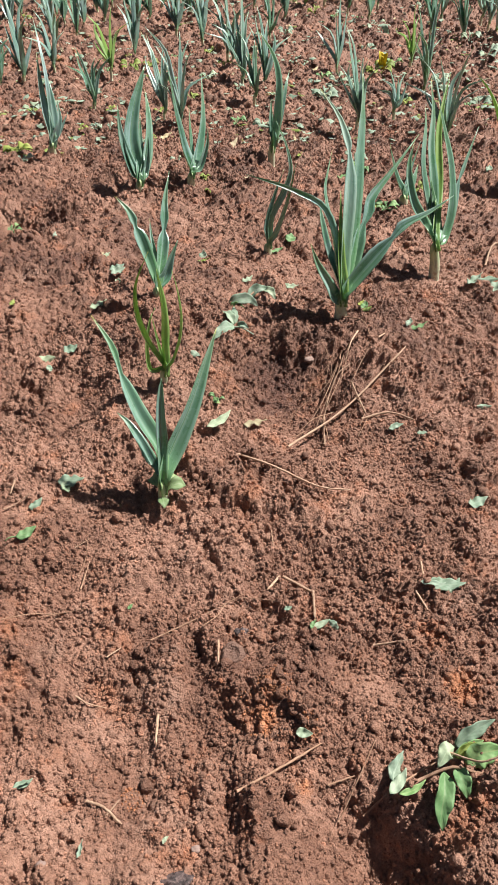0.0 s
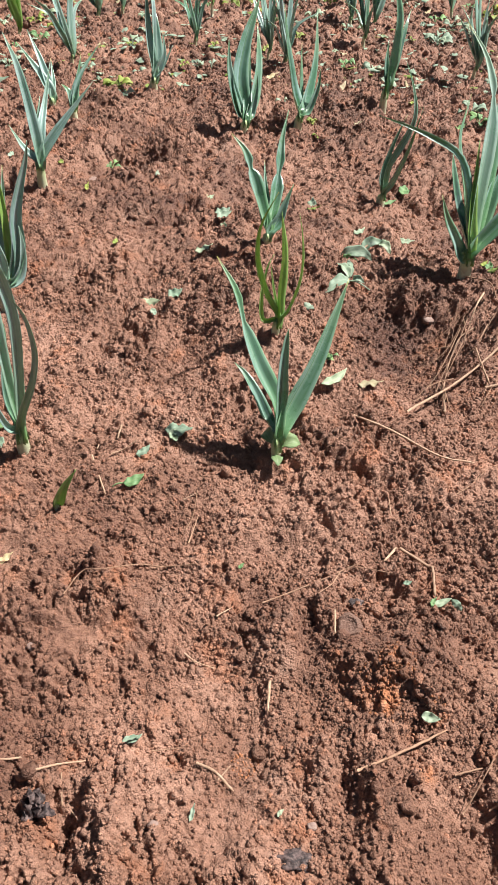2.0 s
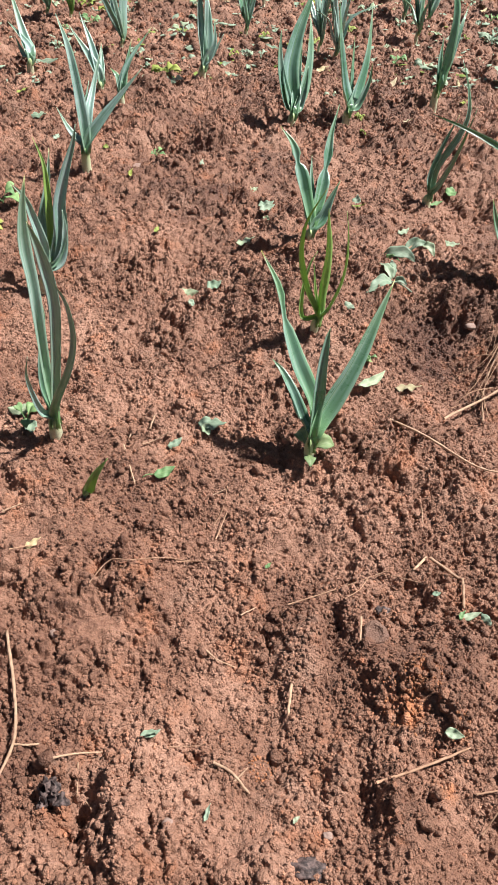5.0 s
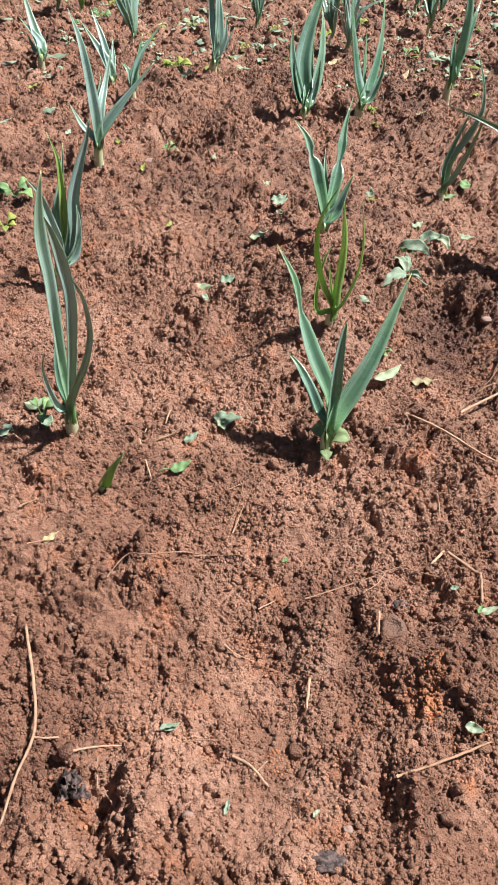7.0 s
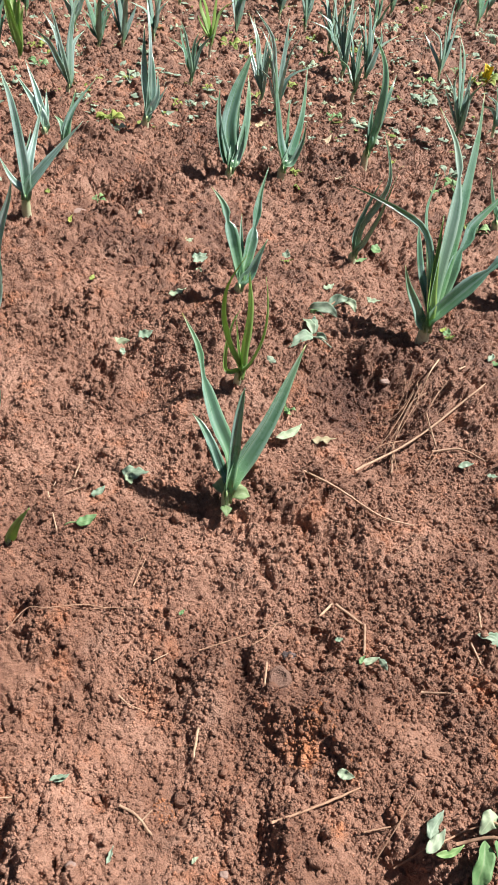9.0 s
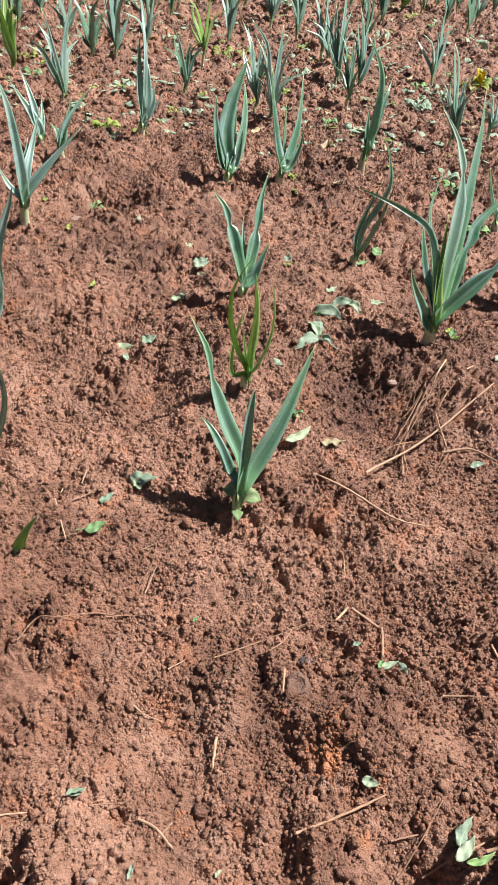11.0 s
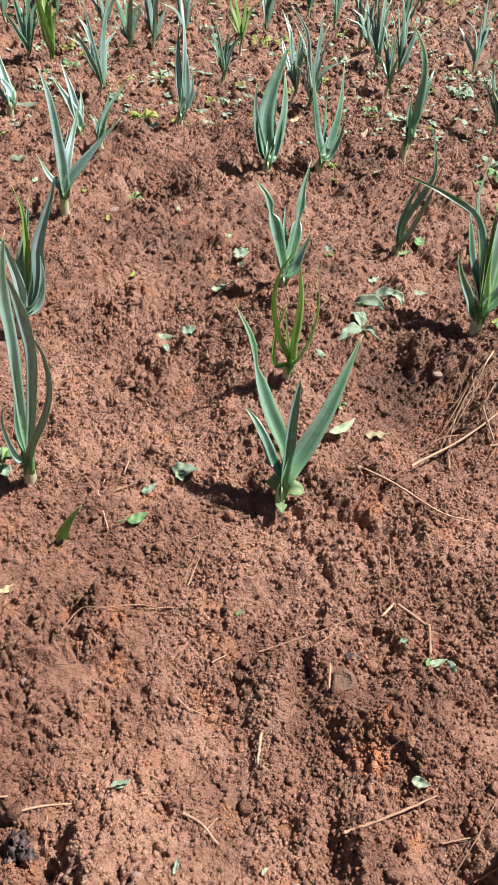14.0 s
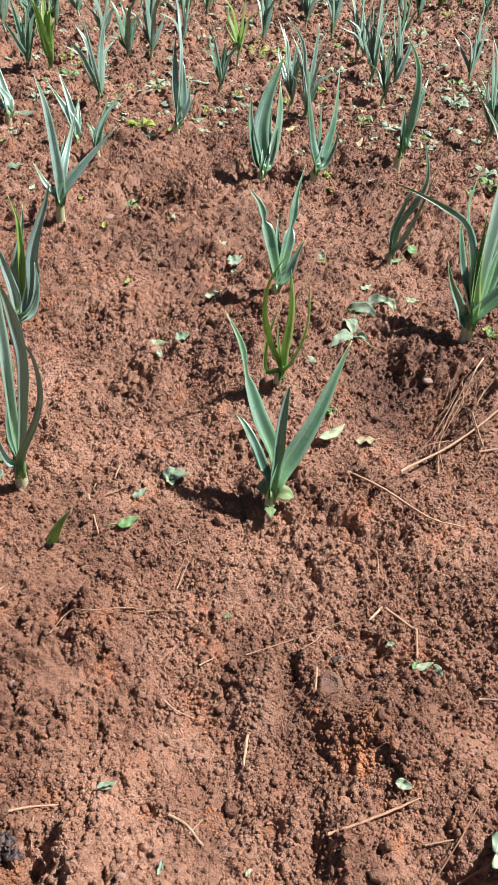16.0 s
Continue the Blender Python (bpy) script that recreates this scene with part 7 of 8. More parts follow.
fallen_leaf(-0.26, 3.77, 0.022, 0.014, 40, WILTED, "wilted grey-green leaf lying on red soil", 0.3, 0.15, 69)
fallen_leaf(1.13, 3.77, 0.053, 0.021, 290, WILTED, "wilted grey-green leaf lying on red soil", 0.3, 0.15, 70)
fallen_leaf(0.41, 2.18, 0.035, 0.019, 178, DRYLEAF, "wilted grey-green leaf lying on red soil", 0.3, 0.15, 71)
fallen_leaf(-0.48, 1.90, 0.025, 0.019, 352, WILTED, "wilted grey-green leaf lying on red soil", 0.3, 0.15, 72)
fallen_leaf(-0.12, 3.14, 0.046, 0.015, 253, WILTED, "wilted grey-green leaf lying on red soil", 0.3, 0.15, 73)
fallen_leaf(1.40, 2.23, 0.035, 0.016, 106, WILTED, "wilted grey-green leaf lying on red soil", 0.3, 0.15, 74)
fallen_leaf(0.28, 2.91, 0.035, 0.019, 171, WILTED, "wilted grey-green leaf lying on red soil", 0.3, 0.15, 75)
fallen_leaf(0.95, 3.38, 0.025, 0.020, 35, WILTED, "wilted grey-green leaf lying on red soil", 0.3, 0.15, 76)
fallen_leaf(-0.29, 3.09, 0.038, 0.015, 109, WILTED, "wilted grey-green leaf lying on red soil", 0.3, 0.15, 77)
fallen_leaf(0.58, 2.29, 0.049, 0.016, 161, WILTED, "wilted grey-green leaf lying on red soil", 0.3, 0.15, 78)
fallen_leaf(-0.75, 2.11, 0.022, 0.011, 302, WILTED, "wilted grey-green leaf lying on red soil", 0.3, 0.15, 79)
fallen_leaf(0.37, 3.83, 0.049, 0.018, 309, DRYLEAF, "wilted grey-green leaf lying on red soil", 0.3, 0.15, 80)
fallen_leaf(-0.19, 1.75, 0.047, 0.021, 130, WILTED, "wilted grey-green leaf lying on red soil", 0.3, 0.15, 81)
fallen_leaf(1.56, 4.30, 0.036, 0.010, 203, WILTED, "wilted grey-green leaf lying on red soil", 0.3, 0.15, 82)
fallen_leaf(-0.68, 2.26, 0.022, 0.015, 215, DRYLEAF, "wilted grey-green leaf lying on red soil", 0.3, 0.15, 83)
fallen_leaf(0.22, 1.91, 0.032, 0.010, 242, WILTED, "wilted grey-green leaf lying on red soil", 0.3, 0.15, 84)
fallen_leaf(-0.85, 2.81, 0.033, 0.015, 150, DRYLEAF, "wilted grey-green leaf lying on red soil", 0.3, 0.15, 85)
fallen_leaf(-0.94, 3.19, 0.045, 0.021, 213, WILTED, "wilted grey-green leaf lying on red soil", 0.3, 0.15, 86)
fallen_leaf(0.41, 3.47, 0.031, 0.013, 195, WILTED, "wilted grey-green leaf lying on red soil", 0.3, 0.15, 87)
fallen_leaf(0.78, 3.64, 0.022, 0.015, 339, DRYLEAF, "wilted grey-green leaf lying on red soil", 0.3, 0.15, 88)
fallen_leaf(-0.46, 4.31, 0.051, 0.021, 125, DRYLEAF, "wilted grey-green leaf lying on red soil", 0.3, 0.15, 89)
fallen_leaf(1.78, 3.97, 0.024, 0.013, 217, DRYLEAF, "wilted grey-green leaf lying on red soil", 0.3, 0.15, 90)
fallen_leaf(0.20, 2.53, 0.053, 0.015, 259, DRYLEAF, "wilted grey-green leaf lying on red soil", 0.3, 0.15, 91)
fallen_leaf(0.52, 2.57, 0.039, 0.012, 30, WILTED, "wilted grey-green leaf lying on red soil", 0.3, 0.15, 92)
fallen_leaf(1.55, 3.73, 0.032, 0.012, 51, DRYLEAF, "wilted grey-green leaf lying on red soil", 0.3, 0.15, 93)
fallen_leaf(-0.60, 2.30, 0.032, 0.013, 304, WILTED, "wilted grey-green leaf lying on red soil", 0.3, 0.15, 94)
fallen_leaf(-0.55, 4.19, 0.024, 0.012, 6, WILTED, "wilted grey-green leaf lying on red soil", 0.3, 0.15, 95)
fallen_leaf(2.08, 4.00, 0.038, 0.019, 339, DRYLEAF, "wilted grey-green leaf lying on red soil", 0.3, 0.15, 96)
fallen_leaf(-0.37, 4.06, 0.022, 0.020, 196, WILTED, "wilted grey-green leaf lying on red soil", 0.3, 0.15, 97)
fallen_leaf(-0.22, 3.65, 0.028, 0.016, 229, WILTED, "wilted grey-green leaf lying on red soil", 0.3, 0.15, 98)
fallen_leaf(-0.07, 2.19, 0.046, 0.011, 165, WILTED, "wilted grey-green leaf lying on red soil", 0.3, 0.15, 99)
fallen_leaf(0.98, 1.92, 0.041, 0.022, 51, WILTED, "wilted grey-green leaf lying on red soil", 0.3, 0.15, 100)
fallen_leaf(0.69, 2.54, 0.046, 0.019, 238, DRYLEAF, "wilted grey-green leaf lying on red soil", 0.3, 0.15, 101)
fallen_leaf(0.04, 3.46, 0.050, 0.011, 196, WILTED, "wilted grey-green leaf lying on red soil", 0.3, 0.15, 102)
fallen_leaf(0.99, 2.10, 0.031, 0.010, 37, DRYLEAF, "wilted grey-green leaf lying on red soil", 0.3, 0.15, 103)
fallen_leaf(0.79, 3.27, 0.049, 0.010, 24, WILTED, "wilted grey-green leaf lying on red soil", 0.3, 0.15, 104)
fallen_leaf(0.00, 3.74, 0.032, 0.011, 330, WILTED, "wilted grey-green leaf lying on red soil", 0.3, 0.15, 105)
fallen_leaf(0.75, 4.22, 0.034, 0.019, 300, DRYLEAF, "wilted grey-green leaf lying on red soil", 0.3, 0.15, 106)
fallen_leaf(1.46, 2.42, 0.053, 0.022, 1, WILTED, "wilted grey-green leaf lying on red soil", 0.3, 0.15, 107)
fallen_leaf(-0.38, 1.85, 0.036, 0.019, 13, WILTED, "wilted grey-green leaf lying on red soil", 0.3, 0.15, 108)
fallen_leaf(0.56, 4.11, 0.035, 0.010, 46, WILTED, "wilted grey-green leaf lying on red soil", 0.3, 0.15, 109)
fallen_leaf(-0.82, 4.24, 0.029, 0.017, 197, WILTED, "wilted grey-green leaf lying on red soil", 0.3, 0.15, 110)
fallen_leaf(-0.79, 2.74, 0.054, 0.017, 60, WILTED, "wilted grey-green leaf lying on red soil", 0.3, 0.15, 111)
fallen_leaf(-0.69, 3.78, 0.046, 0.019, 81, WILTED, "wilted grey-green leaf lying on red soil", 0.3, 0.15, 112)
fallen_leaf(0.83, 3.48, 0.027, 0.020, 168, WILTED, "wilted grey-green leaf lying on red soil", 0.3, 0.15, 113)
fallen_leaf(1.30, 2.22, 0.052, 0.013, 178, WILTED, "wilted grey-green leaf lying on red soil", 0.3, 0.15, 114)
fallen_leaf(0.29, 2.60, 0.053, 0.020, 354, WILTED, "wilted grey-green leaf lying on red soil", 0.3, 0.15, 115)
fallen_leaf(-0.69, 2.64, 0.044, 0.020, 153, DRYLEAF, "wilted grey-green leaf lying on red soil", 0.3, 0.15, 116)
fallen_leaf(0.30, 3.29, 0.037, 0.016, 298, WILTED, "wilted grey-green leaf lying on red soil", 0.3, 0.15, 117)
fallen_leaf(0.71, 2.11, 0.029, 0.010, 275, WILTED, "wilted grey-green leaf lying on red soil", 0.3, 0.15, 118)
fallen_leaf(0.14, 3.97, 0.021, 0.011, 123, WILTED, "wilted grey-green leaf lying on red soil", 0.3, 0.15, 119)
fallen_leaf(-0.72, 3.09, 0.023, 0.013, 211, WILTED, "wilted grey-green leaf lying on red soil", 0.3, 0.15, 120)
fallen_leaf(0.29, 1.74, 0.030, 0.017, 351, WILTED, "wilted grey-green leaf lying on red soil", 0.3, 0.15, 121)
fallen_leaf(1.21, 1.94, 0.022, 0.016, 322, DRYLEAF, "wilted grey-green leaf lying on red soil", 0.3, 0.15, 122)
fallen_leaf(0.49, 3.04, 0.033, 0.021, 242, DRYLEAF, "wilted grey-green leaf lying on red soil", 0.3, 0.15, 123)
fallen_leaf(1.09, 4.31, 0.047, 0.017, 67, DRYLEAF, "wilted grey-green leaf lying on red soil", 0.3, 0.15, 124)
fallen_leaf(0.29, 3.05, 0.027, 0.018, 210, WILTED, "wilted grey-green leaf lying on red soil", 0.3, 0.15, 125)
fallen_leaf(0.62, 1.88, 0.043, 0.018, 78, WILTED, "wilted grey-green leaf lying on red soil", 0.3, 0.15, 126)
fallen_leaf(1.33, 4.09, 0.048, 0.012, 138, DRYLEAF, "wilted grey-green leaf lying on red soil", 0.3, 0.15, 127)
fallen_leaf(0.43, 3.13, 0.035, 0.019, 218, WILTED, "wilted grey-green leaf lying on red soil", 0.3, 0.15, 128)
fallen_leaf(1.19, 2.81, 0.040, 0.016, 4, DRYLEAF, "wilted grey-green leaf lying on red soil", 0.3, 0.15, 129)
fallen_leaf(1.37, 3.05, 0.045, 0.012, 289, WILTED, "wilted grey-green leaf lying on red soil", 0.3, 0.15, 130)
fallen_leaf(0.57, 1.79, 0.044, 0.013, 78, DRYLEAF, "wilted grey-green leaf lying on red soil", 0.3, 0.15, 131)
fallen_leaf(-0.12, 3.96, 0.043, 0.020, 4, DRYLEAF, "wilted grey-green leaf lying on red soil", 0.3, 0.15, 132)
fallen_leaf(1.23, 1.90, 0.023, 0.021, 194, WILTED, "wilted grey-green leaf lying on red soil", 0.3, 0.15, 133)
fallen_leaf(-0.03, 2.36, 0.051, 0.018, 63, WILTED, "wilted grey-green leaf lying on red soil", 0.3, 0.15, 134)
fallen_leaf(0.04, 3.92, 0.049, 0.016, 281, WILTED, "wilted grey-green leaf lying on red soil", 0.3, 0.15, 135)
fallen_leaf(0.19, 3.65, 0.047, 0.018, 114, DRYLEAF, "wilted grey-green leaf lying on red soil", 0.3, 0.15, 136)
fallen_leaf(0.01, 4.31, 0.025, 0.021, 293, DRYLEAF, "wilted grey-green leaf lying on red soil", 0.3, 0.15, 137)
fallen_leaf(2.01, 4.18, 0.030, 0.010, 297, WILTED, "wilted grey-green leaf lying on red soil", 0.3, 0.15, 138)
fallen_leaf(-0.05, 3.25, 0.032, 0.013, 47, WILTED, "wilted grey-green leaf lying on red soil", 0.3, 0.15, 139)
fallen_leaf(0.43, 2.94, 0.035, 0.020, 223, WILTED, "wilted grey-green leaf lying on red soil", 0.3, 0.15, 140)
fallen_leaf(1.31, 3.73, 0.038, 0.016, 119, WILTED, "wilted grey-green leaf lying on red soil", 0.3, 0.15, 141)
fallen_leaf(1.59, 3.55, 0.054, 0.020, 307, DRYLEAF, "wilted grey-green leaf lying on red soil", 0.3, 0.15, 142)
fallen_leaf(0.03, 3.53, 0.036, 0.013, 87, DRYLEAF, "wilted grey-green leaf lying on red soil", 0.3, 0.15, 143)
fallen_leaf(0.11, 2.61, 0.051, 0.016, 205, DRYLEAF, "wilted grey-green leaf lying on red soil", 0.3, 0.15, 144)
fallen_leaf(0.12, 3.06, 0.036, 0.018, 308, WILTED, "wilted grey-green leaf lying on red soil", 0.3, 0.15, 145)
fallen_leaf(-0.19, 3.21, 0.038, 0.012, 34, WILTED, "wilted grey-green leaf lying on red soil", 0.3, 0.15, 146)
fallen_leaf(1.61, 3.47, 0.035, 0.018, 322, DRYLEAF, "wilted grey-green leaf lying on red soil", 0.3, 0.15, 147)
fallen_leaf(0.66, 3.77, 0.021, 0.014, 60, WILTED, "wilted grey-green leaf lying on red soil", 0.3, 0.15, 148)
fallen_leaf(-0.14, 3.33, 0.041, 0.014, 23, DRYLEAF, "wilted grey-green leaf lying on red soil", 0.3, 0.15, 149)
fallen_leaf(1.28, 2.31, 0.036, 0.018, 276, WILTED, "wilted grey-green leaf lying on red soil", 0.3, 0.15, 150)
fallen_leaf(0.16, 2.78, 0.040, 0.021, 104, WILTED, "wilted grey-green leaf lying on red soil", 0.3, 0.15, 151)
fallen_leaf(1.03, 4.00, 0.042, 0.015, 57, WILTED, "wilted grey-green leaf lying on red soil", 0.3, 0.15, 152)
fallen_leaf(-0.50, 3.81, 0.029, 0.013, 54, DRYLEAF, "wilted grey-green leaf lying on red soil", 0.3, 0.15, 153)
fallen_leaf(0.43, 3.12, 0.027, 0.013, 222, DRYLEAF, "wilted grey-green leaf lying on red soil", 0.3, 0.15, 154)
fallen_leaf(-0.21, 1.81, 0.022, 0.016, 351, WILTED, "wilted grey-green leaf lying on red soil", 0.3, 0.15, 155)
fallen_leaf(-0.80, 2.60, 0.053, 0.020, 74, WILTED, "wilted grey-green leaf lying on red soil", 0.3, 0.15, 156)
fallen_leaf(-0.18, 2.80, 0.042, 0.020, 164, DRYLEAF, "wilted grey-green leaf lying on red soil", 0.3, 0.15, 157)
fallen_leaf(-0.93, 3.24, 0.028, 0.015, 327, WILTED, "wilted grey-green leaf lying on red soil", 0.3, 0.15, 158)
fallen_leaf(1.86, 4.07, 0.038, 0.013, 34, DRYLEAF, "wilted grey-green leaf lying on red soil", 0.3, 0.15, 159)
fallen_leaf(1.06, 3.84, 0.042, 0.015, 292, WILTED, "wilted grey-green leaf lying on red soil", 0.3, 0.15, 160)
fallen_leaf(0.85, 2.69, 0.051, 0.014, 52, DRYLEAF, "wilted grey-green leaf lying on red soil", 0.3, 0.15, 161)
fallen_leaf(-0.48, 1.94, 0.030, 0.015, 199, WILTED, "wilted grey-green leaf lying on red soil", 0.3, 0.15, 162)
fallen_leaf(-0.93, 4.15, 0.050, 0.013, 154, WILTED, "wilted grey-green leaf lying on red soil", 0.3, 0.15, 163)
fallen_leaf(0.22, 2.96, 0.040, 0.010, 304, DRYLEAF, "wilted grey-green leaf lying on red soil", 0.3, 0.15, 164)
fallen_leaf(-0.54, 1.81, 0.030, 0.016, 45, WILTED, "wilted grey-green leaf lying on red soil", 0.3, 0.15, 165)
fallen_leaf(1.49, 2.88, 0.037, 0.018, 59, WILTED, "wilted grey-green leaf lying on red soil", 0.3, 0.15, 166)
fallen_leaf(2.22, 4.14, 0.054, 0.013, 290, DRYLEAF, "wilted grey-green leaf lying on red soil", 0.3, 0.15, 167)
fallen_leaf(0.31, 2.05, 0.045, 0.018, 22, WILTED, "wilted grey-green leaf lying on red soil", 0.3, 0.15, 168)
fallen_leaf(-0.36, 4.18, 0.042, 0.022, 345, WILTED, "wilted grey-green leaf lying on red soil", 0.3, 0.15, 169)
# yellow-flowered weed
yellow_weed(1.133, 2.582, 0.081)
p = Garlic(-0.340, -0.088, 0.010, (0.002, 0.008), "single short garlic shoot just out of the soil", BLADE_GREEN, seed=77)
p.leaf(0.020, (0.019, 0, 0.042), (0.041, 0.005, 0.073))
# scraps of picked weeds strewn among the rows farther back
crumbs("leaf_litter", *scatter(1500, 1.7, 4.6, 0.006, 0.020, 1.5, 31), 1, WILTED, "pale scraps of wilted weeds strewn on the soil", 0.1, 31, True, (1.5, 0.9, 0.10), "leaf litter")
crumbs("leaf_litter", *scatter(420, 1.7, 4.6, 0.006, 0.016, 1.6, 32), 1, LIME, "yellow-green scraps of weeds strewn on the soil", 0.1, 32, True, (1.5, 0.9, 0.10), "leaf litter")

# ---- dry stalks, roots and stones ----
straw(0.0047, (0.220, 0.085), (0.353, 0.189), (0.504, 0.307), label="long pale bent stalk lying across the soil", lift=0.012)
straw(0.0040, (0.127, 0.069), (0.181, 0.033), (0.250, -0.015), (0.305, -0.028))
straw(0.0050, (0.164, -0.166), (0.201, -0.192), (0.203, -0.207), (0.196, -0.251), label="broken kinked straw on red soil")
straw(0.0044, (0.159, -0.166), (0.135, -0.193))
straw(0.0036, (0.049, -0.489), (0.099, -0.474), (0.158, -0.452), mat=ROOTY, label="straight brown stick on the soil", name="stick")
straw(0.0036, (-0.158, -0.311), (-0.136, -0.328))
straw(0.0021, (-0.136, -0.328), (-0.110, -0.334))
straw(0.0040, (-0.040, -0.363), (-0.045, -0.403))
straw(0.0038, (-0.132, -0.460), (-0.110, -0.473), (-0.090, -0.495))
straw(0.0023, (-0.107, -0.482), (-0.092, -0.465))
straw(0.0021, (-0.043, -0.260), (0.018, -0.231), (0.070, -0.209), (0.097, -0.200), mat=ROOTY, label="thin brown root lying on red soil", name="root")
straw(0.0016, (0.070, -0.209), (0.054, -0.235), (0.031, -0.260), mat=ROOTY, label="thin brown root lying on red soil", name="root")
straw(0.0034, (0.368, -0.202), (0.360, -0.234))
straw(0.0038, (0.344, -0.251), (0.353, -0.282))
straw(0.0031, (0.262, -0.319), (0.315, -0.328))
straw(0.0047, (0.376, 0.158), (0.434, 0.170), (0.476, 0.143))
straw(0.0042, (0.374, 0.235), (0.390, 0.176))
straw(0.0040, (0.304, 0.177), (0.293, 0.108), (0.288, 0.100))
straw(0.0031, (0.051, -0.283), (0.047, -0.317))
straw(0.0021, (-0.105, -0.274), (-0.085, -0.261))
straw(0.0018, (0.162, -0.531), (0.193, -0.497), (0.224, -0.459), mat=ROOTY, label="thin brown root lying on red soil", name="root")
straw(0.0023, (0.155, -0.500), (0.190, -0.492), mat=ROOTY, label="thin brown root lying on red soil", name="root")
straw(0.0025, (0.241, -0.515), (0.282, -0.498), (0.305, -0.503), mat=ROOTY, label="thin brown root lying on red soil", name="root")
straw(0.0028, (0.294, -0.499), (0.320, -0.527), (0.343, -0.532), lift=0.02)
straw(0.0024, (0.193, -0.528), (0.234, -0.514), mat=ROOTY, label="thin brown root lying on red soil", name="root")
straw(0.0016, (-0.148, -0.125), (-0.136, -0.100), (-0.130, -0.066), mat=ROOTY, label="thin brown root lying on red soil", name="root")
straw(0.0017, (0.261, -0.092), (0.288, -0.074), (0.319, -0.047), mat=ROOTY, label="thin brown root lying on red soil", name="root")
straw(0.0016, (-0.175, -0.186), (-0.199, -0.198), mat=ROOTY, label="thin brown root lying on red soil", name="root")
straw(0.0058, (0.853, 0.716), (0.900, 0.793), (0.933, 0.814))
straw(0.0030, (0.397, 0.434), (0.434, 0.386), (0.443, 0.349), mat=ROOTY, label="thin brown root lying on red soil", name="root")
straw(0.0037, (0.456, 0.339), (0.477, 0.362))
straw(0.0017, (0.159, -0.092), (0.157, -0.122))
straw(0.0028, (-0.298, 0.016), (-0.270, -0.063))
straw(0.0035, (-0.254, 0.076), (-0.259, 0.043))
straw(0.0023, (-0.287, 0.047), (-0.291, 0.029))
straw(0.0022, (-0.267, 0.011), (-0.249, 0.027), (-0.226, 0.038))
straw(0.0027, (-0.451, -0.130), (-0.426, -0.114))
straw(0.0043, (-0.394, -0.325), (-0.377, -0.378), (-0.363, -0.428), (-0.362, -0.457), (-0.371, -0.495), (-0.378, -0.543), label="long forked pale stalk lying on the soil", lift=0.003)
straw(0.0028, (-0.361, -0.450), (-0.347, -0.450), (-0.334, -0.446))
straw(0.0027, (-0.311, -0.468), (-0.290, -0.456), (-0.262, -0.448))
straw(0.0018, (-0.286, -0.465), (-0.283, -0.498))
straw(0.0022, (-0.273, -0.501), (-0.263, -0.514))
straw(0.0013, (-0.185, -0.444), (-0.152, -0.439), (-0.142, -0.437), mat=ROOTY, label="thin brown root lying on red soil", name="root")
straw(0.0021, (-0.144, -0.147), (-0.129, -0.107), mat=ROOTY, label="thin brown root lying on red soil", name="root")
straw(0.0019, (-0.303, -0.256), (-0.281, -0.224), (-0.251, -0.228), (-0.212, -0.195), (-0.178, -0.186), (-0.130, -0.193), mat=ROOTY, label="thin brown root lying on red soil", name="root")
straw(0.0015, (-0.151, -0.081), (-0.130, -0.069))
straw(0.0015, (0.143, -0.216), (0.104, -0.203), (0.080, -0.203), mat=ROOTY, label="thin brown root lying on red soil", name="root")
straw(0.0046, (0.072, 1.460), (0.118, 1.379))
straw(0.0021, (-0.421, -0.203), (-0.392, -0.193), mat=ROOTY, label="thin brown root lying on red soil", name="root")
clump = holder("root_clump", 0.367, 0.300, top_of(0.367, 0.300), "dry pulled root stock with frayed bare roots", "root")
strand(clump, 0.0040, (0.052, 0.063, 0.002), (0.024, 0.016, 0.012), (0.008, -0.008, 0.002))
strand(clump, 0.0031, (0.021, -0.008, 0.002), (-0.016, -0.034, 0.011), (-0.054, -0.111, 0.011), (-0.072, -0.176, 0.002))
strand(clump, 0.0022, (0.008, 0.004, 0.002), (-0.023, -0.053, 0.011), (-0.065, -0.120, 0.011), (-0.089, -0.170, 0.002))
strand(clump, 0.0022, (-0.004, -0.005, 0.002), (-0.037, -0.057, 0.011), (-0.067, -0.102, 0.011), (-0.090, -0.127, 0.002))
strand(clump, 0.0018, (0.013, -0.005, 0.002), (-0.012, -0.046, 0.011), (-0.059, -0.124, 0.011), (-0.066, -0.155, 0.002))
strand(clump, 0.0018, (0.003, 0.013, 0.002), (-0.008, -0.049, 0.012), (-0.042, -0.075, 0.002))
strand(clump, 0.0018, (0.010, 0.023, 0.002), (-0.024, -0.029, 0.009), (-0.057, -0.060, 0.012), (-0.093, -0.074, 0.009), (-0.127, -0.117, 0.002))
strand(clump, 0.0018, (-0.014, -0.038, 0.002), (-0.049, -0.034, 0.011), (-0.074, -0.032, 0.011), (-0.100, -0.041, 0.002))
strand(clump, 0.0011, (-0.047, -0.006, 0.002), (-0.025, 0.001, 0.011), (-0.007, 0.014, 0.011), (-0.007, 0.032, 0.002))
strand(clump, 0.0011, (-0.035, -0.027, 0.002), (-0.020, 0.012, 0.012), (-0.027, 0.055, 0.002))
strand(clump, 0.0011, (-0.026, -0.031, 0.002), (-0.010, 0.018, 0.012), (0.001, 0.046, 0.002))
strand(clump, 0.0018, (0.057, -0.004, 0.002), (0.023, -0.045, 0.011), (0.011, -0.067, 0.011), (-0.012, -0.081, 0.002))
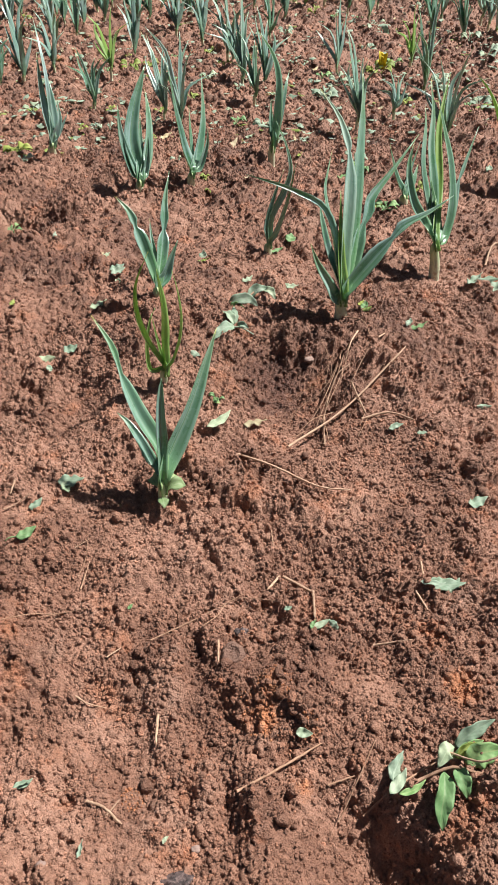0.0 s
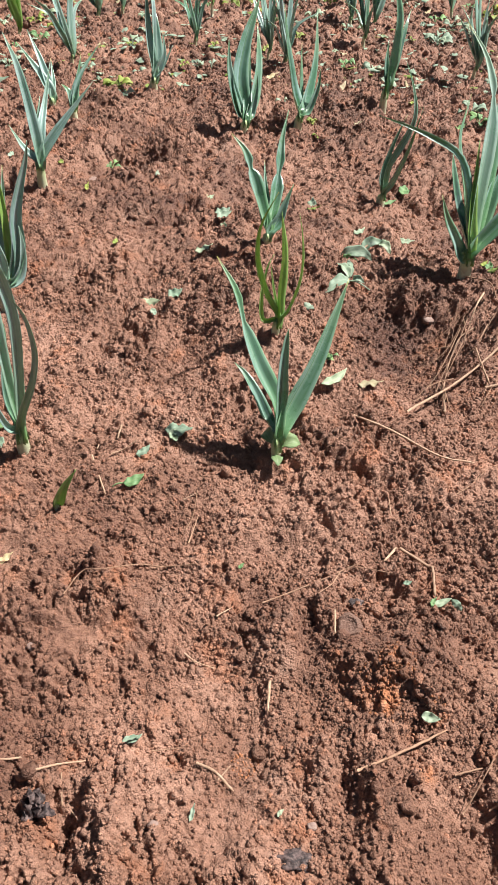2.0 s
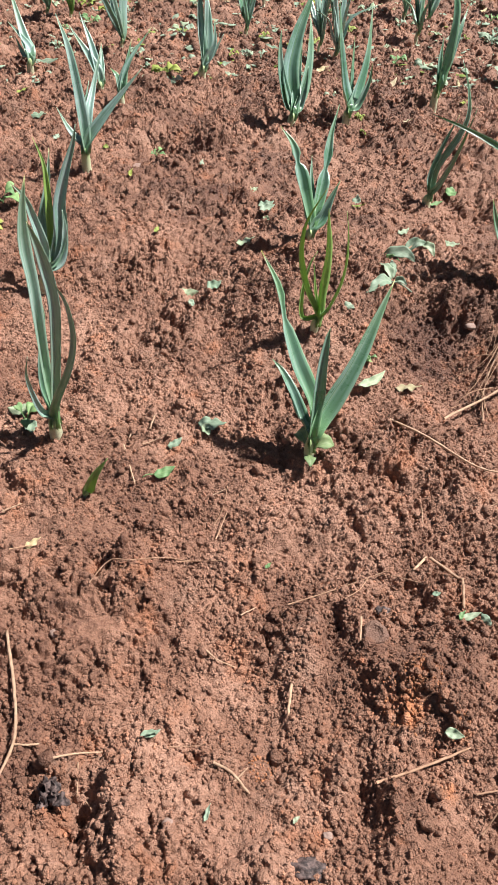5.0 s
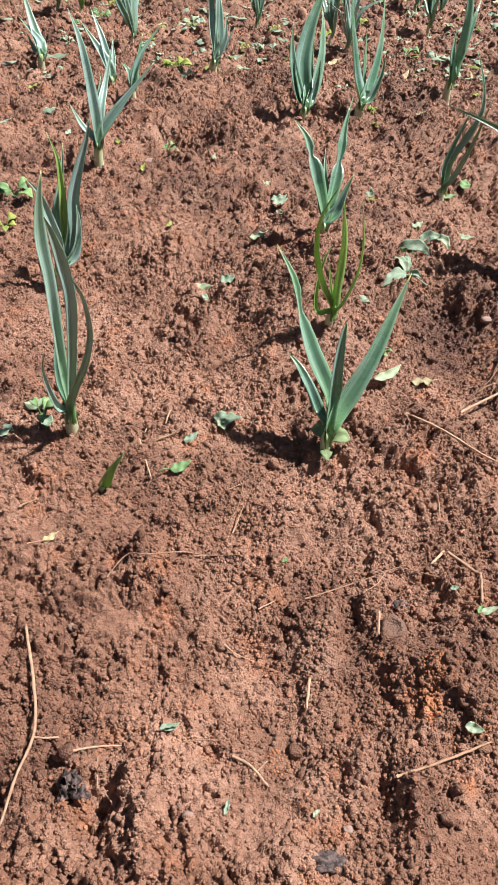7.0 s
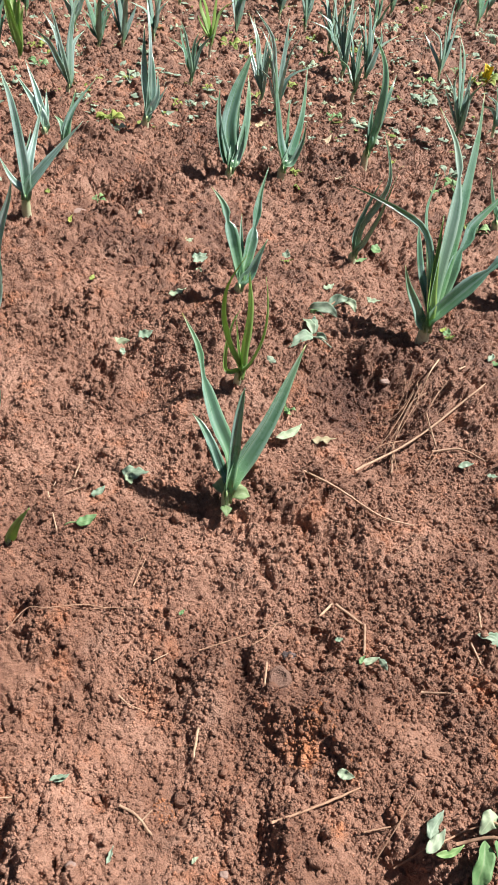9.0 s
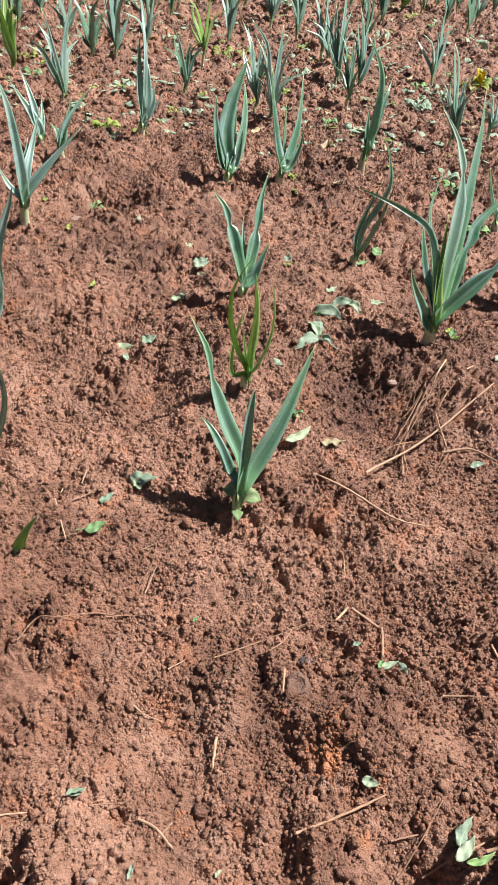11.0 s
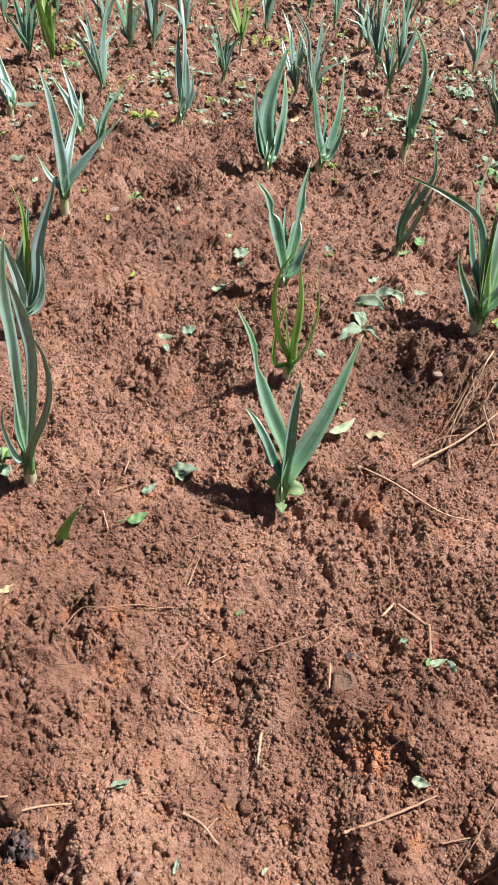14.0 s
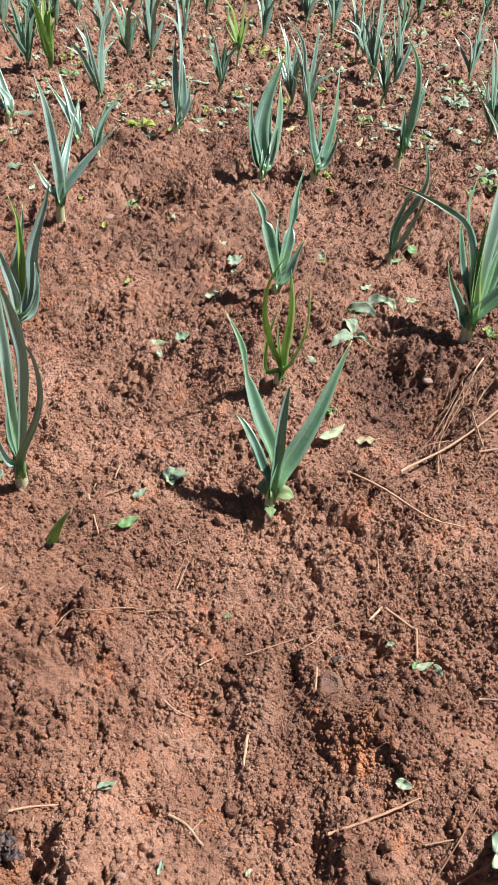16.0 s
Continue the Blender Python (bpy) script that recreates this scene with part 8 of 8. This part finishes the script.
strand(clump, 0.0011, (-0.067, -0.019, 0.002), (-0.041, -0.021, 0.012), (-0.025, -0.033, 0.002))
strand(clump, 0.0018, (0.044, -0.008, 0.002), (0.014, -0.055, 0.002))
strand(clump, 0.0018, (-0.038, -0.111, 0.002), (-0.083, -0.133, 0.012), (-0.115, -0.152, 0.002))
strand(clump, 0.0018, (-0.058, -0.125, 0.002), (-0.073, -0.182, 0.012), (-0.084, -0.203, 0.002))
strand(clump, 0.0027, (-0.058, -0.113, 0.002), (-0.069, -0.208, 0.002))
strand(clump, 0.0014, (-0.101, -0.147, 0.002), (-0.128, -0.175, 0.012), (-0.145, -0.153, 0.002))
strand(clump, 0.0018, (0.017, -0.131, 0.002), (0.000, -0.165, 0.002))
strand(clump, 0.0018, (0.018, -0.149, 0.002), (-0.013, -0.195, 0.002))
lump("stone", -0.442, 1.246, 0.0299, SLATE, "flat pale pinkish stone on the soil", "stone", (1.0, 0.75, 0.25), 14, 0.1, 0.2, 0)
lump("clay_clod", 0.115, -0.371, 0.0120, CLAY, "crumbly orange clay clod in red soil", "clod", (1, 1, 0.5), 15, 0.42, 0.5, 0)
lump("clay_clod", 0.096, -0.407, 0.0072, CLAY, "crumbly orange clay clod in red soil", "clod", (1, 1, 0.5), 16, 0.42, 0.5, 0)
# orange clay crumbs worked into the bed
clay_crumbs(0.113, -0.371, 0.0218, 140, 24)
clay_crumbs(0.090, -0.406, 0.0202, 86, 25)
clay_crumbs(0.101, -0.423, 0.0144, 43, 26)
clay_crumbs(-0.076, -0.463, 0.0141, 64, 27)
clay_crumbs(0.078, -0.371, 0.0102, 27, 28)
clay_crumbs(0.149, -0.431, 0.0087, 19, 29)
lump("pebble", 0.312, 0.337, 0.0102, SLATE, "small pale pebble in red soil", "stone", (1, 0.8, 0.6), 12, 0.2, 0.2, 0)
lump("pebble", -0.176, -0.534, 0.0055, SLATE, "small pale pebble in red soil", "stone", (1, 0.8, 0.6), 13, 0.2, 0.2, 0)
lump("pebble", -0.342, -0.312, 0.0062, SLATE, "small pale pebble in red soil", "stone", (1, 0.8, 0.6), 14, 0.2, 0.2, 0)
lump("pebble", -0.006, -0.539, 0.0054, SLATE, "small pale pebble in red soil", "stone", (1, 0.8, 0.6), 15, 0.2, 0.2, 0)
lump("soil_crust", 0.084, -0.254, 0.0090, CHAR, "dark scrap half buried in the soil", "clod", (1.2, 0.7, 0.4), 16, 0.35, 0.6, 0)
cup_print(0.068, -0.301, 0.0112)
charred_scrap(-0.309, -0.499, 0.0193)
lump("stone", -0.032, -0.574, 0.0125, CHAR, "dark grey stone half buried in soil", "stone", (1.4, 0.8, 0.5), 19, 0.38, 0.5, 0)
